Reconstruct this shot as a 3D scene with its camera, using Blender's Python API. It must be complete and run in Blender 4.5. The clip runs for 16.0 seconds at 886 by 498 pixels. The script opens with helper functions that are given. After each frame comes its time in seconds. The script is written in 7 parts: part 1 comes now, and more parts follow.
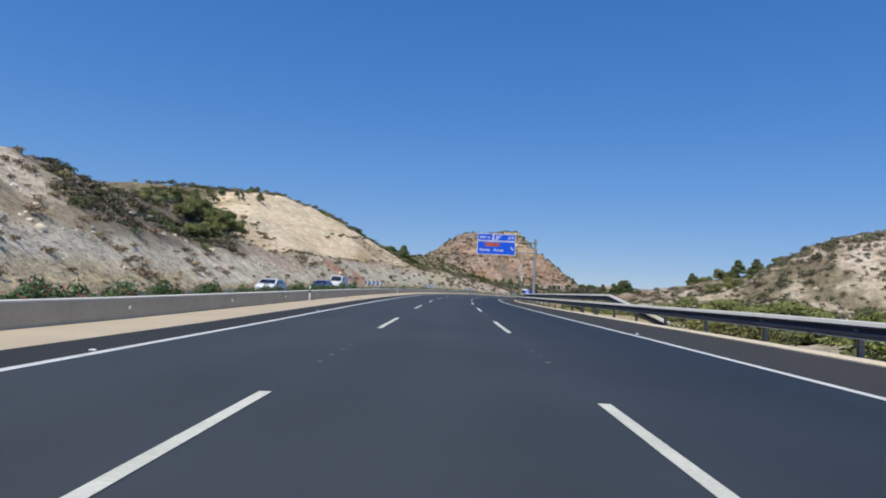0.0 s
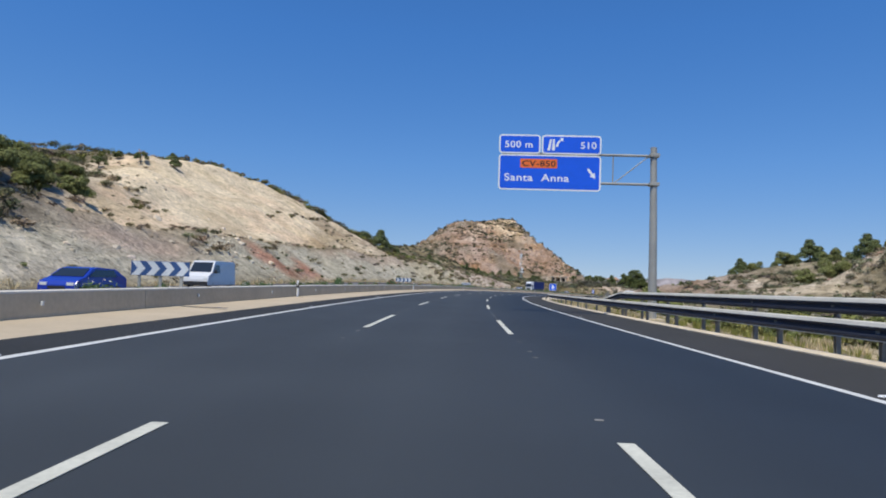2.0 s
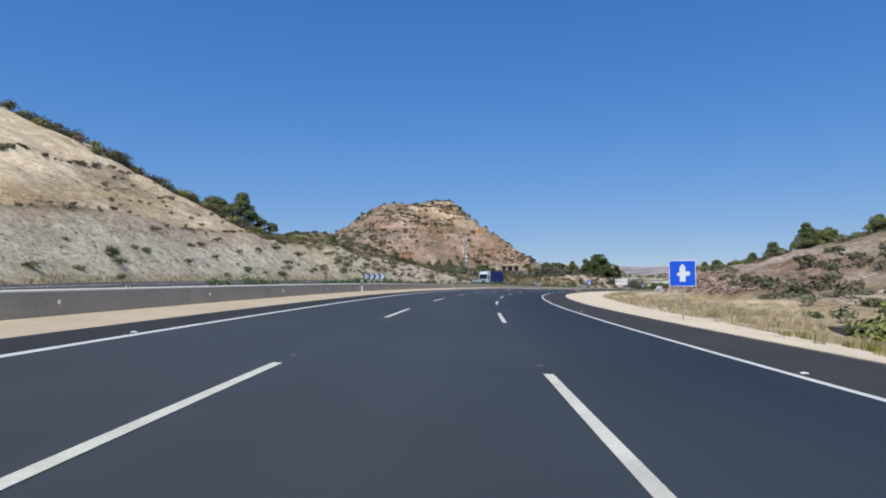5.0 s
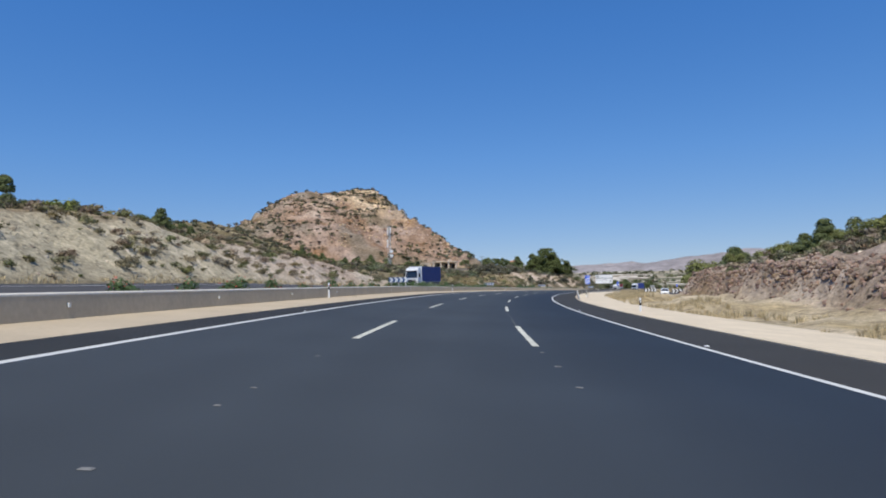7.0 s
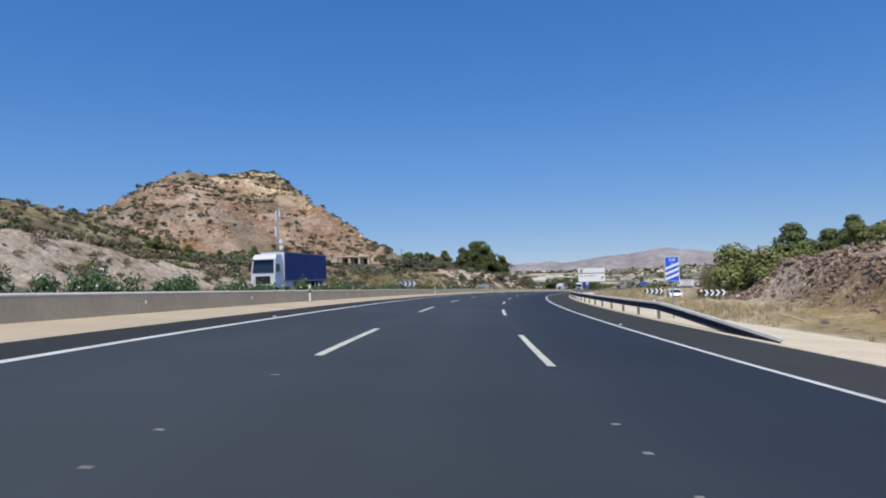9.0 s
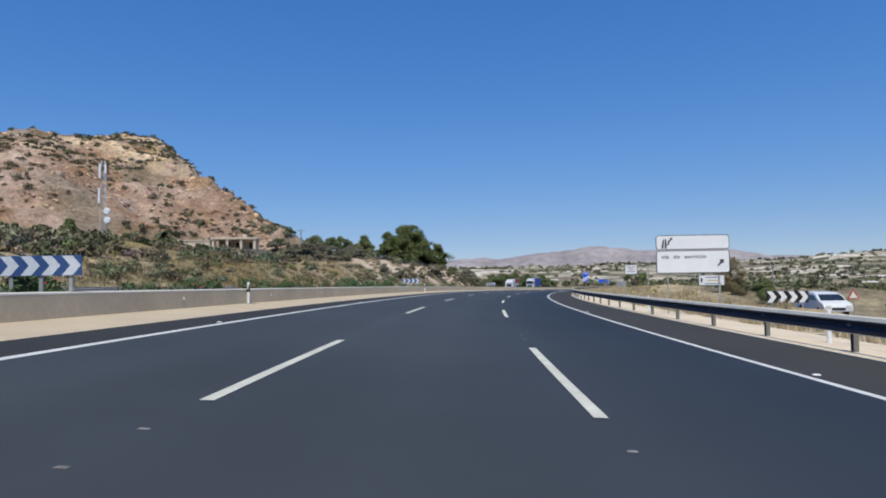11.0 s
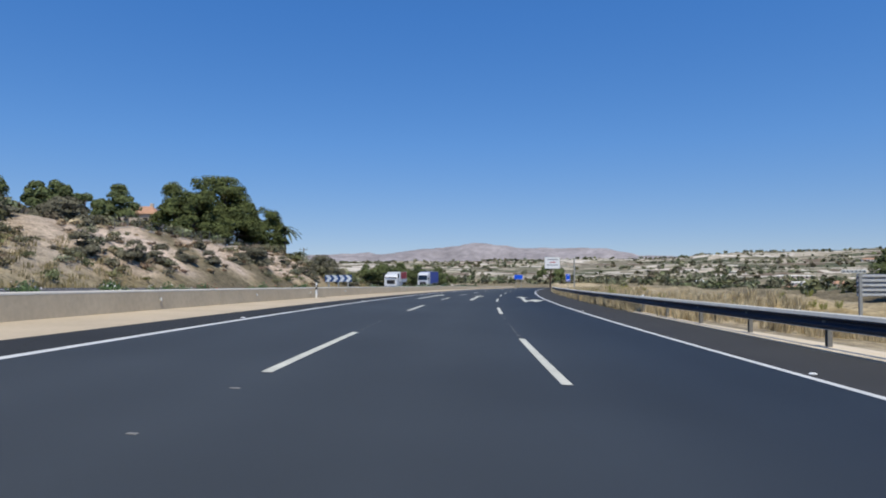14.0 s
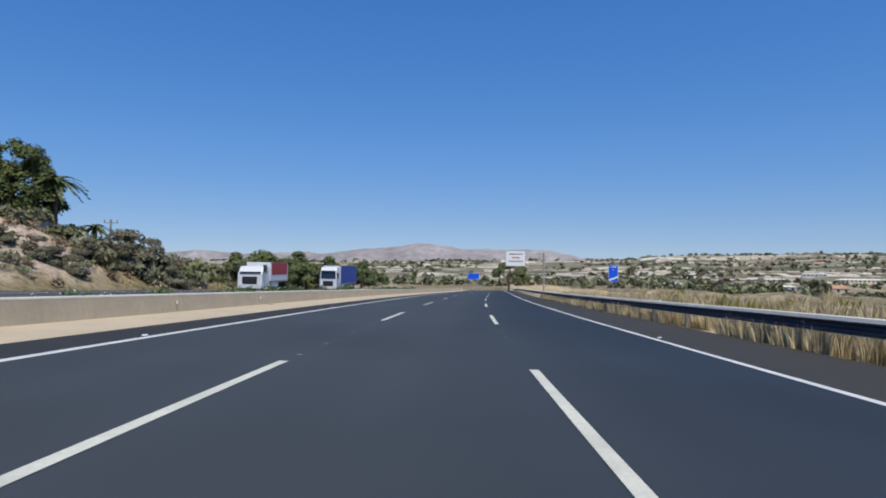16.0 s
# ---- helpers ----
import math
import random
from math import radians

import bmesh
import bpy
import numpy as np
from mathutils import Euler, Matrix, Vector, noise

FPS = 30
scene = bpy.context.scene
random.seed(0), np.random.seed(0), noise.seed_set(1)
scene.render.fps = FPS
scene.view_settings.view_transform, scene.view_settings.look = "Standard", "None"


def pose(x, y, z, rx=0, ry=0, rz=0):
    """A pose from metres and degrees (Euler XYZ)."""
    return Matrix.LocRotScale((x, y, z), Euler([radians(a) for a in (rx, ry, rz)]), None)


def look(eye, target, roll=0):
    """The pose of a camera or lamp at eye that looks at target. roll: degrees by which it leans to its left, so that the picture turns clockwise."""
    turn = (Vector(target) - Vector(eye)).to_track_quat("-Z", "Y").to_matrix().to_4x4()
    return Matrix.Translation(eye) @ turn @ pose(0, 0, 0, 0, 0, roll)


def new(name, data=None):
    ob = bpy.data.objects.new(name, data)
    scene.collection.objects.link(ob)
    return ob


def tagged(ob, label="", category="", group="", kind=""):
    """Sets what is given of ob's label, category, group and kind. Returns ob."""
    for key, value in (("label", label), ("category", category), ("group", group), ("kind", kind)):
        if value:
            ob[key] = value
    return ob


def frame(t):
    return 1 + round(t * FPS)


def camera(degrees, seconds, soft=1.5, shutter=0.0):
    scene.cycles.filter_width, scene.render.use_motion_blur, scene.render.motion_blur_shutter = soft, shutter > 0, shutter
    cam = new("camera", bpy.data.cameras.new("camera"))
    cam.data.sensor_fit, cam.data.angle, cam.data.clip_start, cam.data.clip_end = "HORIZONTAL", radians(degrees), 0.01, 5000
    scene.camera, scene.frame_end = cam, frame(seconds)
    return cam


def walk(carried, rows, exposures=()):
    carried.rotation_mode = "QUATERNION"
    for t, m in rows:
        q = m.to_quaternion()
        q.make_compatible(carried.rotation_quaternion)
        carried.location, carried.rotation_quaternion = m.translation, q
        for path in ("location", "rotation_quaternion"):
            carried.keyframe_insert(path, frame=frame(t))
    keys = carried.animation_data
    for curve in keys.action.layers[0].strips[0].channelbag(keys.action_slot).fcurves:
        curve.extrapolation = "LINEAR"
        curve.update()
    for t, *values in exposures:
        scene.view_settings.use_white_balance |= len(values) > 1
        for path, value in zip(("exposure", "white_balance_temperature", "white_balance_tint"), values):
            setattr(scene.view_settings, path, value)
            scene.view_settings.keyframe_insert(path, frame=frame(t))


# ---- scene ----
# A motorway curving right between dry hills. Metres, z up.
cam = camera(68.26, 16.0, soft=1.9)
walk(cam, [
    (0.0, pose(0.124, -17.350, 1.140, 93.425, -2.885, 0.705)),
    (0.5, pose(0.237, -3.766, 1.142, 93.331, -2.881, 0.771)),
    (1.0, pose(0.353, 10.154, 1.141, 93.267, -2.624, 0.754)),
    (1.5, pose(0.503, 23.262, 1.136, 93.277, -2.222, 0.494)),
    (2.0, pose(0.656, 35.531, 1.126, 92.977, -1.807, -0.050)),
    (2.5, pose(1.017, 48.890, 1.109, 93.132, -1.079, -0.516)),
    (3.0, pose(1.528, 62.820, 1.084, 93.006, -1.093, -1.396)),
    (3.5, pose(2.296, 76.291, 1.048, 92.926, -0.738, -2.452)),
    (4.0, pose(3.253, 89.601, 1.004, 92.691, -0.265, -3.483)),
    (6.5, pose(12.618, 159.350, 0.580, 92.555, 1.187, -10.091)),
    (7.0, pose(15.532, 173.434, 0.454, 92.558, 1.354, -11.818)),
    (7.5, pose(18.495, 185.596, 0.325, 92.800, 1.488, -13.436)),
    (8.0, pose(22.272, 199.271, 0.159, 92.537, 1.327, -15.492)),
    (8.5, pose(26.330, 212.474, -0.019, 92.508, 1.592, -16.819)),
    (9.0, pose(30.615, 225.087, -0.208, 92.416, 1.647, -18.588)),
    (11.5, pose(58.286, 288.745, -1.411, 91.895, 0.692, -26.005)),
    (12.0, pose(64.948, 301.554, -1.699, 91.905, 0.485, -27.730)),
    (12.5, pose(71.386, 312.864, -1.980, 91.747, 0.374, -29.394)),
    (13.0, pose(78.317, 324.219, -2.282, 91.749, 0.345, -31.045)),
    (13.5, pose(85.859, 335.774, -2.612, 91.797, 0.052, -32.854)),
    (14.0, pose(93.848, 347.326, -2.960, 91.441, -0.007, -34.668)),
    (14.5, pose(102.574, 359.050, -3.339, 91.652, -0.069, -36.150)),
    (15.0, pose(110.848, 369.733, -3.698, 91.527, -0.295, -37.365)),
    (15.5, pose(119.525, 380.336, -4.074, 91.468, -0.835, -38.765)),
    (16.0, pose(128.419, 390.809, -4.460, 91.554, -0.649, -39.636)),
])

# ---------------------------------------------------------------- daylight
scene.view_settings.exposure = 0.0
SUN_DIR = Vector((-0.43, -1.12, 2.5)).normalized()      # towards the sun: high, behind the first heading and to its left
sun_data = bpy.data.lights.new("sun", "SUN")
sun_data.energy, sun_data.angle, sun_data.color = 3.95, radians(0.55), (1.0, 0.935, 0.79)
sun = new("sun", sun_data)
sun.matrix_world = look((0, 0, 300), Vector((0, 0, 300)) - SUN_DIR)
world = bpy.data.worlds.new("world")
scene.world = world
world.use_nodes = True
_wn = world.node_tree
_sky = _wn.nodes.new("ShaderNodeTexSky")
_sky.sky_type = "NISHITA"
_sky.sun_disc = False
_sky.sun_elevation = math.asin(SUN_DIR.z)
_sky.sun_rotation = math.atan2(SUN_DIR.x, SUN_DIR.y)
_sky.air_density, _sky.dust_density, _sky.ozone_density = 1.0, 0.1, 3.5
_deep = _wn.nodes.new("ShaderNodeHueSaturation")        # the deep blue of a dry southern sky
_deep.inputs["Saturation"].default_value = 1.22
_wn.links.new(_sky.outputs[0], _deep.inputs["Color"])
_tone = _wn.nodes.new("ShaderNodeMix")
_tone.data_type, _tone.blend_type = "RGBA", "MULTIPLY"
_tone.inputs["Factor"].default_value = 1.0
_tone.inputs[7].default_value = (0.96, 1.12, 1.38, 1)
_wn.links.new(_deep.outputs[0], _tone.inputs[6])
_dir = _wn.nodes.new("ShaderNodeTexCoord")              # clear air: the pale band at the horizon stays low
_lift = _wn.nodes.new("ShaderNodeVectorMath")
_lift.operation = "ADD"
_lift.inputs[1].default_value = (0.0, 0.0, 0.075)
_wn.links.new(_dir.outputs["Generated"], _lift.inputs[0])
_wn.links.new(_lift.outputs[0], _sky.inputs["Vector"])
_up = _wn.nodes.new("ShaderNodeSeparateXYZ")            # summer haze greys the lowest sky
_wn.links.new(_dir.outputs["Generated"], _up.inputs[0])
_haze = _wn.nodes.new("ShaderNodeValToRGB")
_haze.color_ramp.elements[0].position, _haze.color_ramp.elements[0].color = 0.0, (0.96, 0.67, 0.55, 1)
_haze.color_ramp.elements[1].position, _haze.color_ramp.elements[1].color = 0.36, (0.82, 0.88, 0.87, 1)
_e = _haze.color_ramp.elements.new(0.08)
_e.color = (0.95, 0.74, 0.64, 1)
_e = _haze.color_ramp.elements.new(0.18)
_e.color = (0.90, 0.82, 0.76, 1)
_wn.links.new(_up.outputs[2], _haze.inputs[0])
_hazy = _wn.nodes.new("ShaderNodeMix")
_hazy.data_type, _hazy.blend_type = "RGBA", "MULTIPLY"
_hazy.inputs["Factor"].default_value = 1.0
_wn.links.new(_tone.outputs[2], _hazy.inputs[6])
_wn.links.new(_haze.outputs[0], _hazy.inputs[7])
_wn.links.new(_hazy.outputs[2], _wn.nodes["Background"].inputs[0])
_wn.nodes["Background"].inputs[1].default_value = 0.128

# ---------------------------------------------------------------- materials
def mat(name, colour=(0.5, 0.5, 0.5), rough=0.8, metal=0.0, vary=0.15, scale=3.0, fine=40.0, bump=0.0, bump_scale=30.0,
        island=0.0, spec=0.4, attr=None, translucent=0.0):
    """A node material: a base colour (or a colour attribute) varied at two scales, roughness and a fine relief."""
    m = bpy.data.materials.new(name)
    m.use_nodes = True
    nt = m.node_tree
    b = nt.nodes["Principled BSDF"]
    b.inputs["Roughness"].default_value = rough
    b.inputs["Metallic"].default_value = metal
    b.inputs["Specular IOR Level"].default_value = spec
    co = nt.nodes.new("ShaderNodeTexCoord")
    if attr:
        src = nt.nodes.new("ShaderNodeVertexColor")
        src.layer_name = attr
        base = src.outputs[0]
    else:
        rgb = nt.nodes.new("ShaderNodeRGB")
        rgb.outputs[0].default_value = (*colour, 1)
        base = rgb.outputs[0]

    def noise_tex(sc, detail):
        n = nt.nodes.new("ShaderNodeTexNoise")
        n.inputs["Scale"].default_value, n.inputs["Detail"].default_value = sc, detail
        nt.links.new(co.outputs["Object"], n.inputs["Vector"])
        return n.outputs[0]

    if vary > 0:
        for sc, amount in ((scale, vary), (fine, vary * 0.7)):
            mr = nt.nodes.new("ShaderNodeMapRange")
            mr.inputs[1].default_value, mr.inputs[2].default_value = 0.25, 0.75
            mr.inputs[3].default_value, mr.inputs[4].default_value = 1 - amount, 1 + amount
            nt.links.new(noise_tex(sc, 4), mr.inputs[0])
            mul = nt.nodes.new("ShaderNodeVectorMath")
            mul.operation = "SCALE"
            nt.links.new(base, mul.inputs[0])
            nt.links.new(mr.outputs[0], mul.inputs["Scale"])
            base = mul.outputs[0]
    if island > 0:
        geo = nt.nodes.new("ShaderNodeNewGeometry")
        mr = nt.nodes.new("ShaderNodeMapRange")
        mr.inputs[3].default_value, mr.inputs[4].default_value = 1 - island, 1 + island
        nt.links.new(geo.outputs["Random Per Island"], mr.inputs[0])
        mul = nt.nodes.new("ShaderNodeVectorMath")
        mul.operation = "SCALE"
        nt.links.new(base, mul.inputs[0])
        nt.links.new(mr.outputs[0], mul.inputs["Scale"])
        base = mul.outputs[0]
    nt.links.new(base, b.inputs["Base Color"])
    if bump > 0:
        bn = nt.nodes.new("ShaderNodeBump")
        bn.inputs["Strength"].default_value = 1.0
        bn.inputs["Distance"].default_value = bump
        nt.links.new(noise_tex(bump_scale, 6), bn.inputs["Height"])
        nt.links.new(bn.outputs[0], b.inputs["Normal"])
    return m


def field_strips(nt, co, base):
    """Terraced fields: long strips that follow the valley's rings, each of its own soil or crop, where the sheet says so."""
    def node(kind, op=None):
        q = nt.nodes.new(kind)
        if op:
            q.operation = op
        return q

    def maths(op, a, b=None):
        q = node("ShaderNodeMath", op)
        for i, v in enumerate((a, b)):
            if v is None:
                continue
            if isinstance(v, (int, float)):
                q.inputs[i].default_value = v
            else:
                nt.links.new(v, q.inputs[i])
        return q.outputs[0]
    off = node("ShaderNodeVectorMath", "SUBTRACT")
    off.inputs[1].default_value = (130, 390, 0)
    nt.links.new(co.outputs["Object"], off.inputs[0])
    xyz = node("ShaderNodeSeparateXYZ")
    nt.links.new(off.outputs[0], xyz.inputs[0])
    r = maths("SQRT", maths("ADD", maths("MULTIPLY", xyz.outputs[0], xyz.outputs[0]), maths("MULTIPLY", xyz.outputs[1], xyz.outputs[1])))
    az = maths("ARCTAN2", xyz.outputs[0], xyz.outputs[1])
    wob = node("ShaderNodeTexNoise")
    wob.inputs["Scale"].default_value, wob.inputs["Detail"].default_value = 0.006, 3
    nt.links.new(co.outputs["Object"], wob.inputs["Vector"])
    ring = maths("FLOOR", maths("ADD", maths("MULTIPLY", maths("LOGARITHM", r, 2.718), 34.0), maths("MULTIPLY", wob.outputs[0], 14.0)))
    slice_ = maths("FLOOR", maths("ADD", maths("MULTIPLY", az, 17.0), maths("MULTIPLY", ring, 0.37)))
    key = node("ShaderNodeCombineXYZ")
    nt.links.new(ring, key.inputs[0])
    nt.links.new(slice_, key.inputs[1])
    rnd = node("ShaderNodeTexWhiteNoise")
    rnd.noise_dimensions = "2D"
    nt.links.new(key.outputs[0], rnd.inputs["Vector"])
    crops = node("ShaderNodeValToRGB")
    crops.color_ramp.interpolation = "CONSTANT"
    kinds = ((0.0, (0.09, 0.10, 0.055)), (0.20, (0.16, 0.15, 0.095)), (0.34, (0.22, 0.195, 0.135)), (0.48, (0.35, 0.305, 0.22)), (0.62, (0.47, 0.41, 0.315)), (0.76, (0.17, 0.125, 0.09)), (0.84, (0.62, 0.56, 0.47)))
    crops.color_ramp.elements[0].color = (*kinds[0][1], 1)
    crops.color_ramp.elements[1].position, crops.color_ramp.elements[1].color = kinds[-1][0], (*kinds[-1][1], 1)
    for at, c in kinds[1:-1]:
        crops.color_ramp.elements.new(at).color = (*c, 1)
    nt.links.new(rnd.outputs[0], crops.inputs[0])
    where = node("ShaderNodeVertexColor")
    where.layer_name = "fields"
    tufty = node("ShaderNodeTexNoise")
    tufty.inputs["Scale"].default_value, tufty.inputs["Detail"].default_value = 0.09, 5
    nt.links.new(co.outputs["Object"], tufty.inputs["Vector"])
    grain = node("ShaderNodeMapRange")
    grain.inputs[1].default_value, grain.inputs[2].default_value, grain.inputs[3].default_value, grain.inputs[4].default_value = 0.3, 0.7, 0.6, 1.35
    nt.links.new(tufty.outputs[0], grain.inputs[0])
    shade = node("ShaderNodeVectorMath", "SCALE")
    nt.links.new(crops.outputs[0], shade.inputs[0])
    nt.links.new(grain.outputs[0], shade.inputs["Scale"])
    mixed = node("ShaderNodeMix")
    mixed.data_type = "RGBA"
    nt.links.new(where.outputs[0], mixed.inputs["Factor"])
    nt.links.new(base, mixed.inputs[6])
    nt.links.new(shade.outputs[0], mixed.inputs[7])
    return mixed.outputs[2]


def ground_material():
    """Soil colours from the sheet, broken by strata, stones, dry tufts and stains."""
    m = bpy.data.materials.new("dry_ground")
    m.use_nodes = True
    nt = m.node_tree
    b = nt.nodes["Principled BSDF"]
    b.inputs["Roughness"].default_value = 0.95
    b.inputs["Specular IOR Level"].default_value = 0.12
    co = nt.nodes.new("ShaderNodeTexCoord")
    src = nt.nodes.new("ShaderNodeVertexColor")
    src.layer_name = "soil"
    base = src.outputs[0]

    def tex(scale, detail, stretch=(1, 1, 1), rough=0.6):
        mp = nt.nodes.new("ShaderNodeMapping")
        mp.inputs["Scale"].default_value = stretch
        nt.links.new(co.outputs["Object"], mp.inputs[0])
        n = nt.nodes.new("ShaderNodeTexNoise")
        n.inputs["Scale"].default_value, n.inputs["Detail"].default_value, n.inputs["Roughness"].default_value = scale, detail, rough
        nt.links.new(mp.outputs[0], n.inputs["Vector"])
        return n.outputs[0]

    def times(base, fac, lo, hi, a=0.3, b_=0.7):
        mr = nt.nodes.new("ShaderNodeMapRange")
        mr.inputs[1].default_value, mr.inputs[2].default_value, mr.inputs[3].default_value, mr.inputs[4].default_value = a, b_, lo, hi
        nt.links.new(fac, mr.inputs[0])
        soft = nt.nodes.new("ShaderNodeMix")            # clean rock is smoother than scree
        soft.inputs[2].default_value = 1.0
        nt.links.new(src.outputs["Alpha"], soft.inputs[0])
        nt.links.new(mr.outputs[0], soft.inputs[3])
        mul = nt.nodes.new("ShaderNodeVectorMath")
        mul.operation = "SCALE"
        nt.links.new(base, mul.inputs[0])
        nt.links.new(soft.outputs[0], mul.inputs["Scale"])
        return mul.outputs[0]

    base = times(base, tex(0.22, 6), 0.80, 1.26)
    base = times(base, tex(0.9, 7, (0.8, 0.8, 1.25), 0.7), 0.62, 1.38)
    base = times(base, tex(3.2, 5, (1, 1, 1), 0.7), 0.72, 1.28)
    base = times(base, tex(1.7, 3, (1, 1, 0.6), 0.5), 0.5, 1.0, 0.32, 0.42)
    base = field_strips(nt, co, base)
    nt.links.new(base, b.inputs["Base Color"])
    bn = nt.nodes.new("ShaderNodeBump")
    bn.inputs["Strength"].default_value, bn.inputs["Distance"].default_value = 1.0, 0.55
    nt.links.new(tex(0.8, 8, (1, 1, 1.5), 0.68), bn.inputs["Height"])
    nt.links.new(src.outputs["Alpha"], bn.inputs["Strength"])
    nt.links.new(bn.outputs[0], b.inputs["Normal"])
    return m


M_GROUND = ground_material()
M_ASPHALT = mat("asphalt", (0.0212, 0.0248, 0.0318), 0.8, vary=0.16, scale=0.22, fine=60, bump=0.004, bump_scale=140, spec=0.35, attr="lane_tone")
M_SHOULDER = mat("asphalt_shoulder", (0.0375, 0.0360, 0.0320), 0.9, vary=0.14, scale=0.5, fine=55, bump=0.004, bump_scale=140)
M_SHOULDER_INNER = mat("asphalt_inner_shoulder", (0.0245, 0.0255, 0.0245), 0.9, vary=0.16, scale=0.5, fine=55, bump=0.004, bump_scale=140)
M_ASPHALT_OLD = mat("asphalt_worn", (0.062, 0.060, 0.060), 0.9, vary=0.15, scale=0.6, fine=60, bump=0.004, bump_scale=140)
M_PAINT = mat("road_paint", (0.56, 0.55, 0.46), 0.7, vary=0.16, scale=1.5, fine=25, bump=0.002, bump_scale=90)
M_PAINT_EDGE = mat("edge_line_paint", (0.60, 0.60, 0.57), 0.7, vary=0.12, scale=1.5, fine=25, bump=0.002, bump_scale=90)
M_PAINT_OLD = mat("road_paint_worn", (0.17, 0.168, 0.16), 0.8, vary=0.3, scale=2.5, fine=18)
M_GUTTER = mat("concrete_gutter", (0.49, 0.40, 0.275), 0.9, vary=0.10, scale=0.5, fine=9, bump=0.006, bump_scale=25)
M_BARRIER = mat("barrier_concrete", (0.51, 0.425, 0.295), 0.88, vary=0.12, scale=0.7, fine=7, bump=0.006, bump_scale=30)
M_COPING = mat("barrier_coping", (0.60, 0.56, 0.48), 0.85, vary=0.1, scale=0.9, fine=9)
M_VERGE = mat("pale_verge", (0.63, 0.535, 0.395), 0.95, vary=0.12, scale=0.7, fine=6, bump=0.03, bump_scale=8, spec=0.1)
# rail rims: sunlight on the steel edges is put into this pale colour
M_RAIL_EDGE_SUNLIT = mat("sunlit_rail_edge", (0.58, 0.56, 0.49), 0.75, 0.0, vary=0.12, scale=1.2, fine=15)
# rail posts: darkened for the shade behind the beam
M_RAIL_POST_SHADED = mat("shaded_steel_post", (0.20, 0.195, 0.175), 0.7, 0.1, vary=0.2, scale=1.5, fine=12)
M_ZINC = mat("galvanised_steel", (0.56, 0.57, 0.55), 0.6, 0.15, vary=0.12, scale=1.2, fine=15)
# beam face: its shade is put into a near-black steel colour
M_ZINC_SHADED = mat("shaded_steel_face", (0.030, 0.035, 0.052), 0.6, 0.15, vary=0.2, scale=1.0, fine=12)
M_POST = mat("painted_steel_post", (0.36, 0.36, 0.33), 0.6, 0.2, vary=0.12, scale=1.5, fine=20)
M_BLUE = mat("sign_blue", (0.01, 0.115, 0.78), 0.45, vary=0.05, scale=1, fine=9)
M_WHITE = mat("sign_white", (0.86, 0.87, 0.86), 0.5, vary=0.04, scale=1, fine=9)
M_ORANGE = mat("sign_orange", (0.85, 0.17, 0.03), 0.5, vary=0.05, scale=1, fine=9)
M_BLACK = mat("sign_black", (0.015, 0.015, 0.016), 0.6, vary=0.1)
M_CHEV_BLUE = mat("chevron_blue", (0.035, 0.085, 0.22), 0.55, vary=0.12, scale=1, fine=9)
M_CHEV_WHITE = mat("chevron_white", (0.62, 0.66, 0.68), 0.55, vary=0.1, scale=1, fine=9)
M_SIGN_BACK = mat("sign_back_metal", (0.30, 0.31, 0.32), 0.5, 0.6, vary=0.1)

# ---------------------------------------------------------------- the line of the road
KNOTS = np.arange(-40.0, 561.0, 40.0)
BEND = np.array([-0.51, -0.92, -9.27, -13.18, -16.33, -20.27, -21.5, -20.33, -18.47, -20.15, -22.21, -15.19, -10.5, -5.0, -1.0, 0.0]) * 1e-4
BANK = np.radians([-3.49, -3.35, -2.01, -0.88, 0.02, 0.98, 1.24, 1.73, 0.95, 0.5, 0.36, -0.31, -0.85, -0.9, -1.4, -2.0])
SITE_TILT = radians(2.5)          # the whole road plane falls to the east
S_LINE = np.arange(-400.0, 1001.0, 1.0)
_k = np.interp(S_LINE, KNOTS, BEND)
HEAD = np.concatenate([[0], np.cumsum((_k[1:] + _k[:-1]) / 2)])
HEAD -= np.interp(0, S_LINE, HEAD)
_dx, _dy = -np.sin(HEAD), np.cos(HEAD)
LINE_X = np.concatenate([[0], np.cumsum((_dx[1:] + _dx[:-1]) / 2)])
LINE_Y = np.concatenate([[0], np.cumsum((_dy[1:] + _dy[:-1]) / 2)])
LINE_X -= np.interp(0, S_LINE, LINE_X)
LINE_Y -= np.interp(0, S_LINE, LINE_Y)


def road(s, n, h=0.0):
    """Places s metres along the road, n to the right of the middle lane's centre, h above its surface. Array (..., 3)."""
    s, n, h = np.broadcast_arrays(np.asarray(s, float), np.asarray(n, float), np.asarray(h, float))
    a, b = np.interp(s, S_LINE, HEAD), np.interp(s, KNOTS, BANK)
    x = np.interp(s, S_LINE, LINE_X) + n * np.cos(a)
    y = np.interp(s, S_LINE, LINE_Y) + n * np.sin(a)
    z = -n * np.tan(b) + h
    c, d = math.cos(SITE_TILT), math.sin(SITE_TILT)
    return np.stack([x * c + z * d, y, -x * d + z * c], -1)


def heading(s):
    return float(np.interp(s, S_LINE, HEAD))


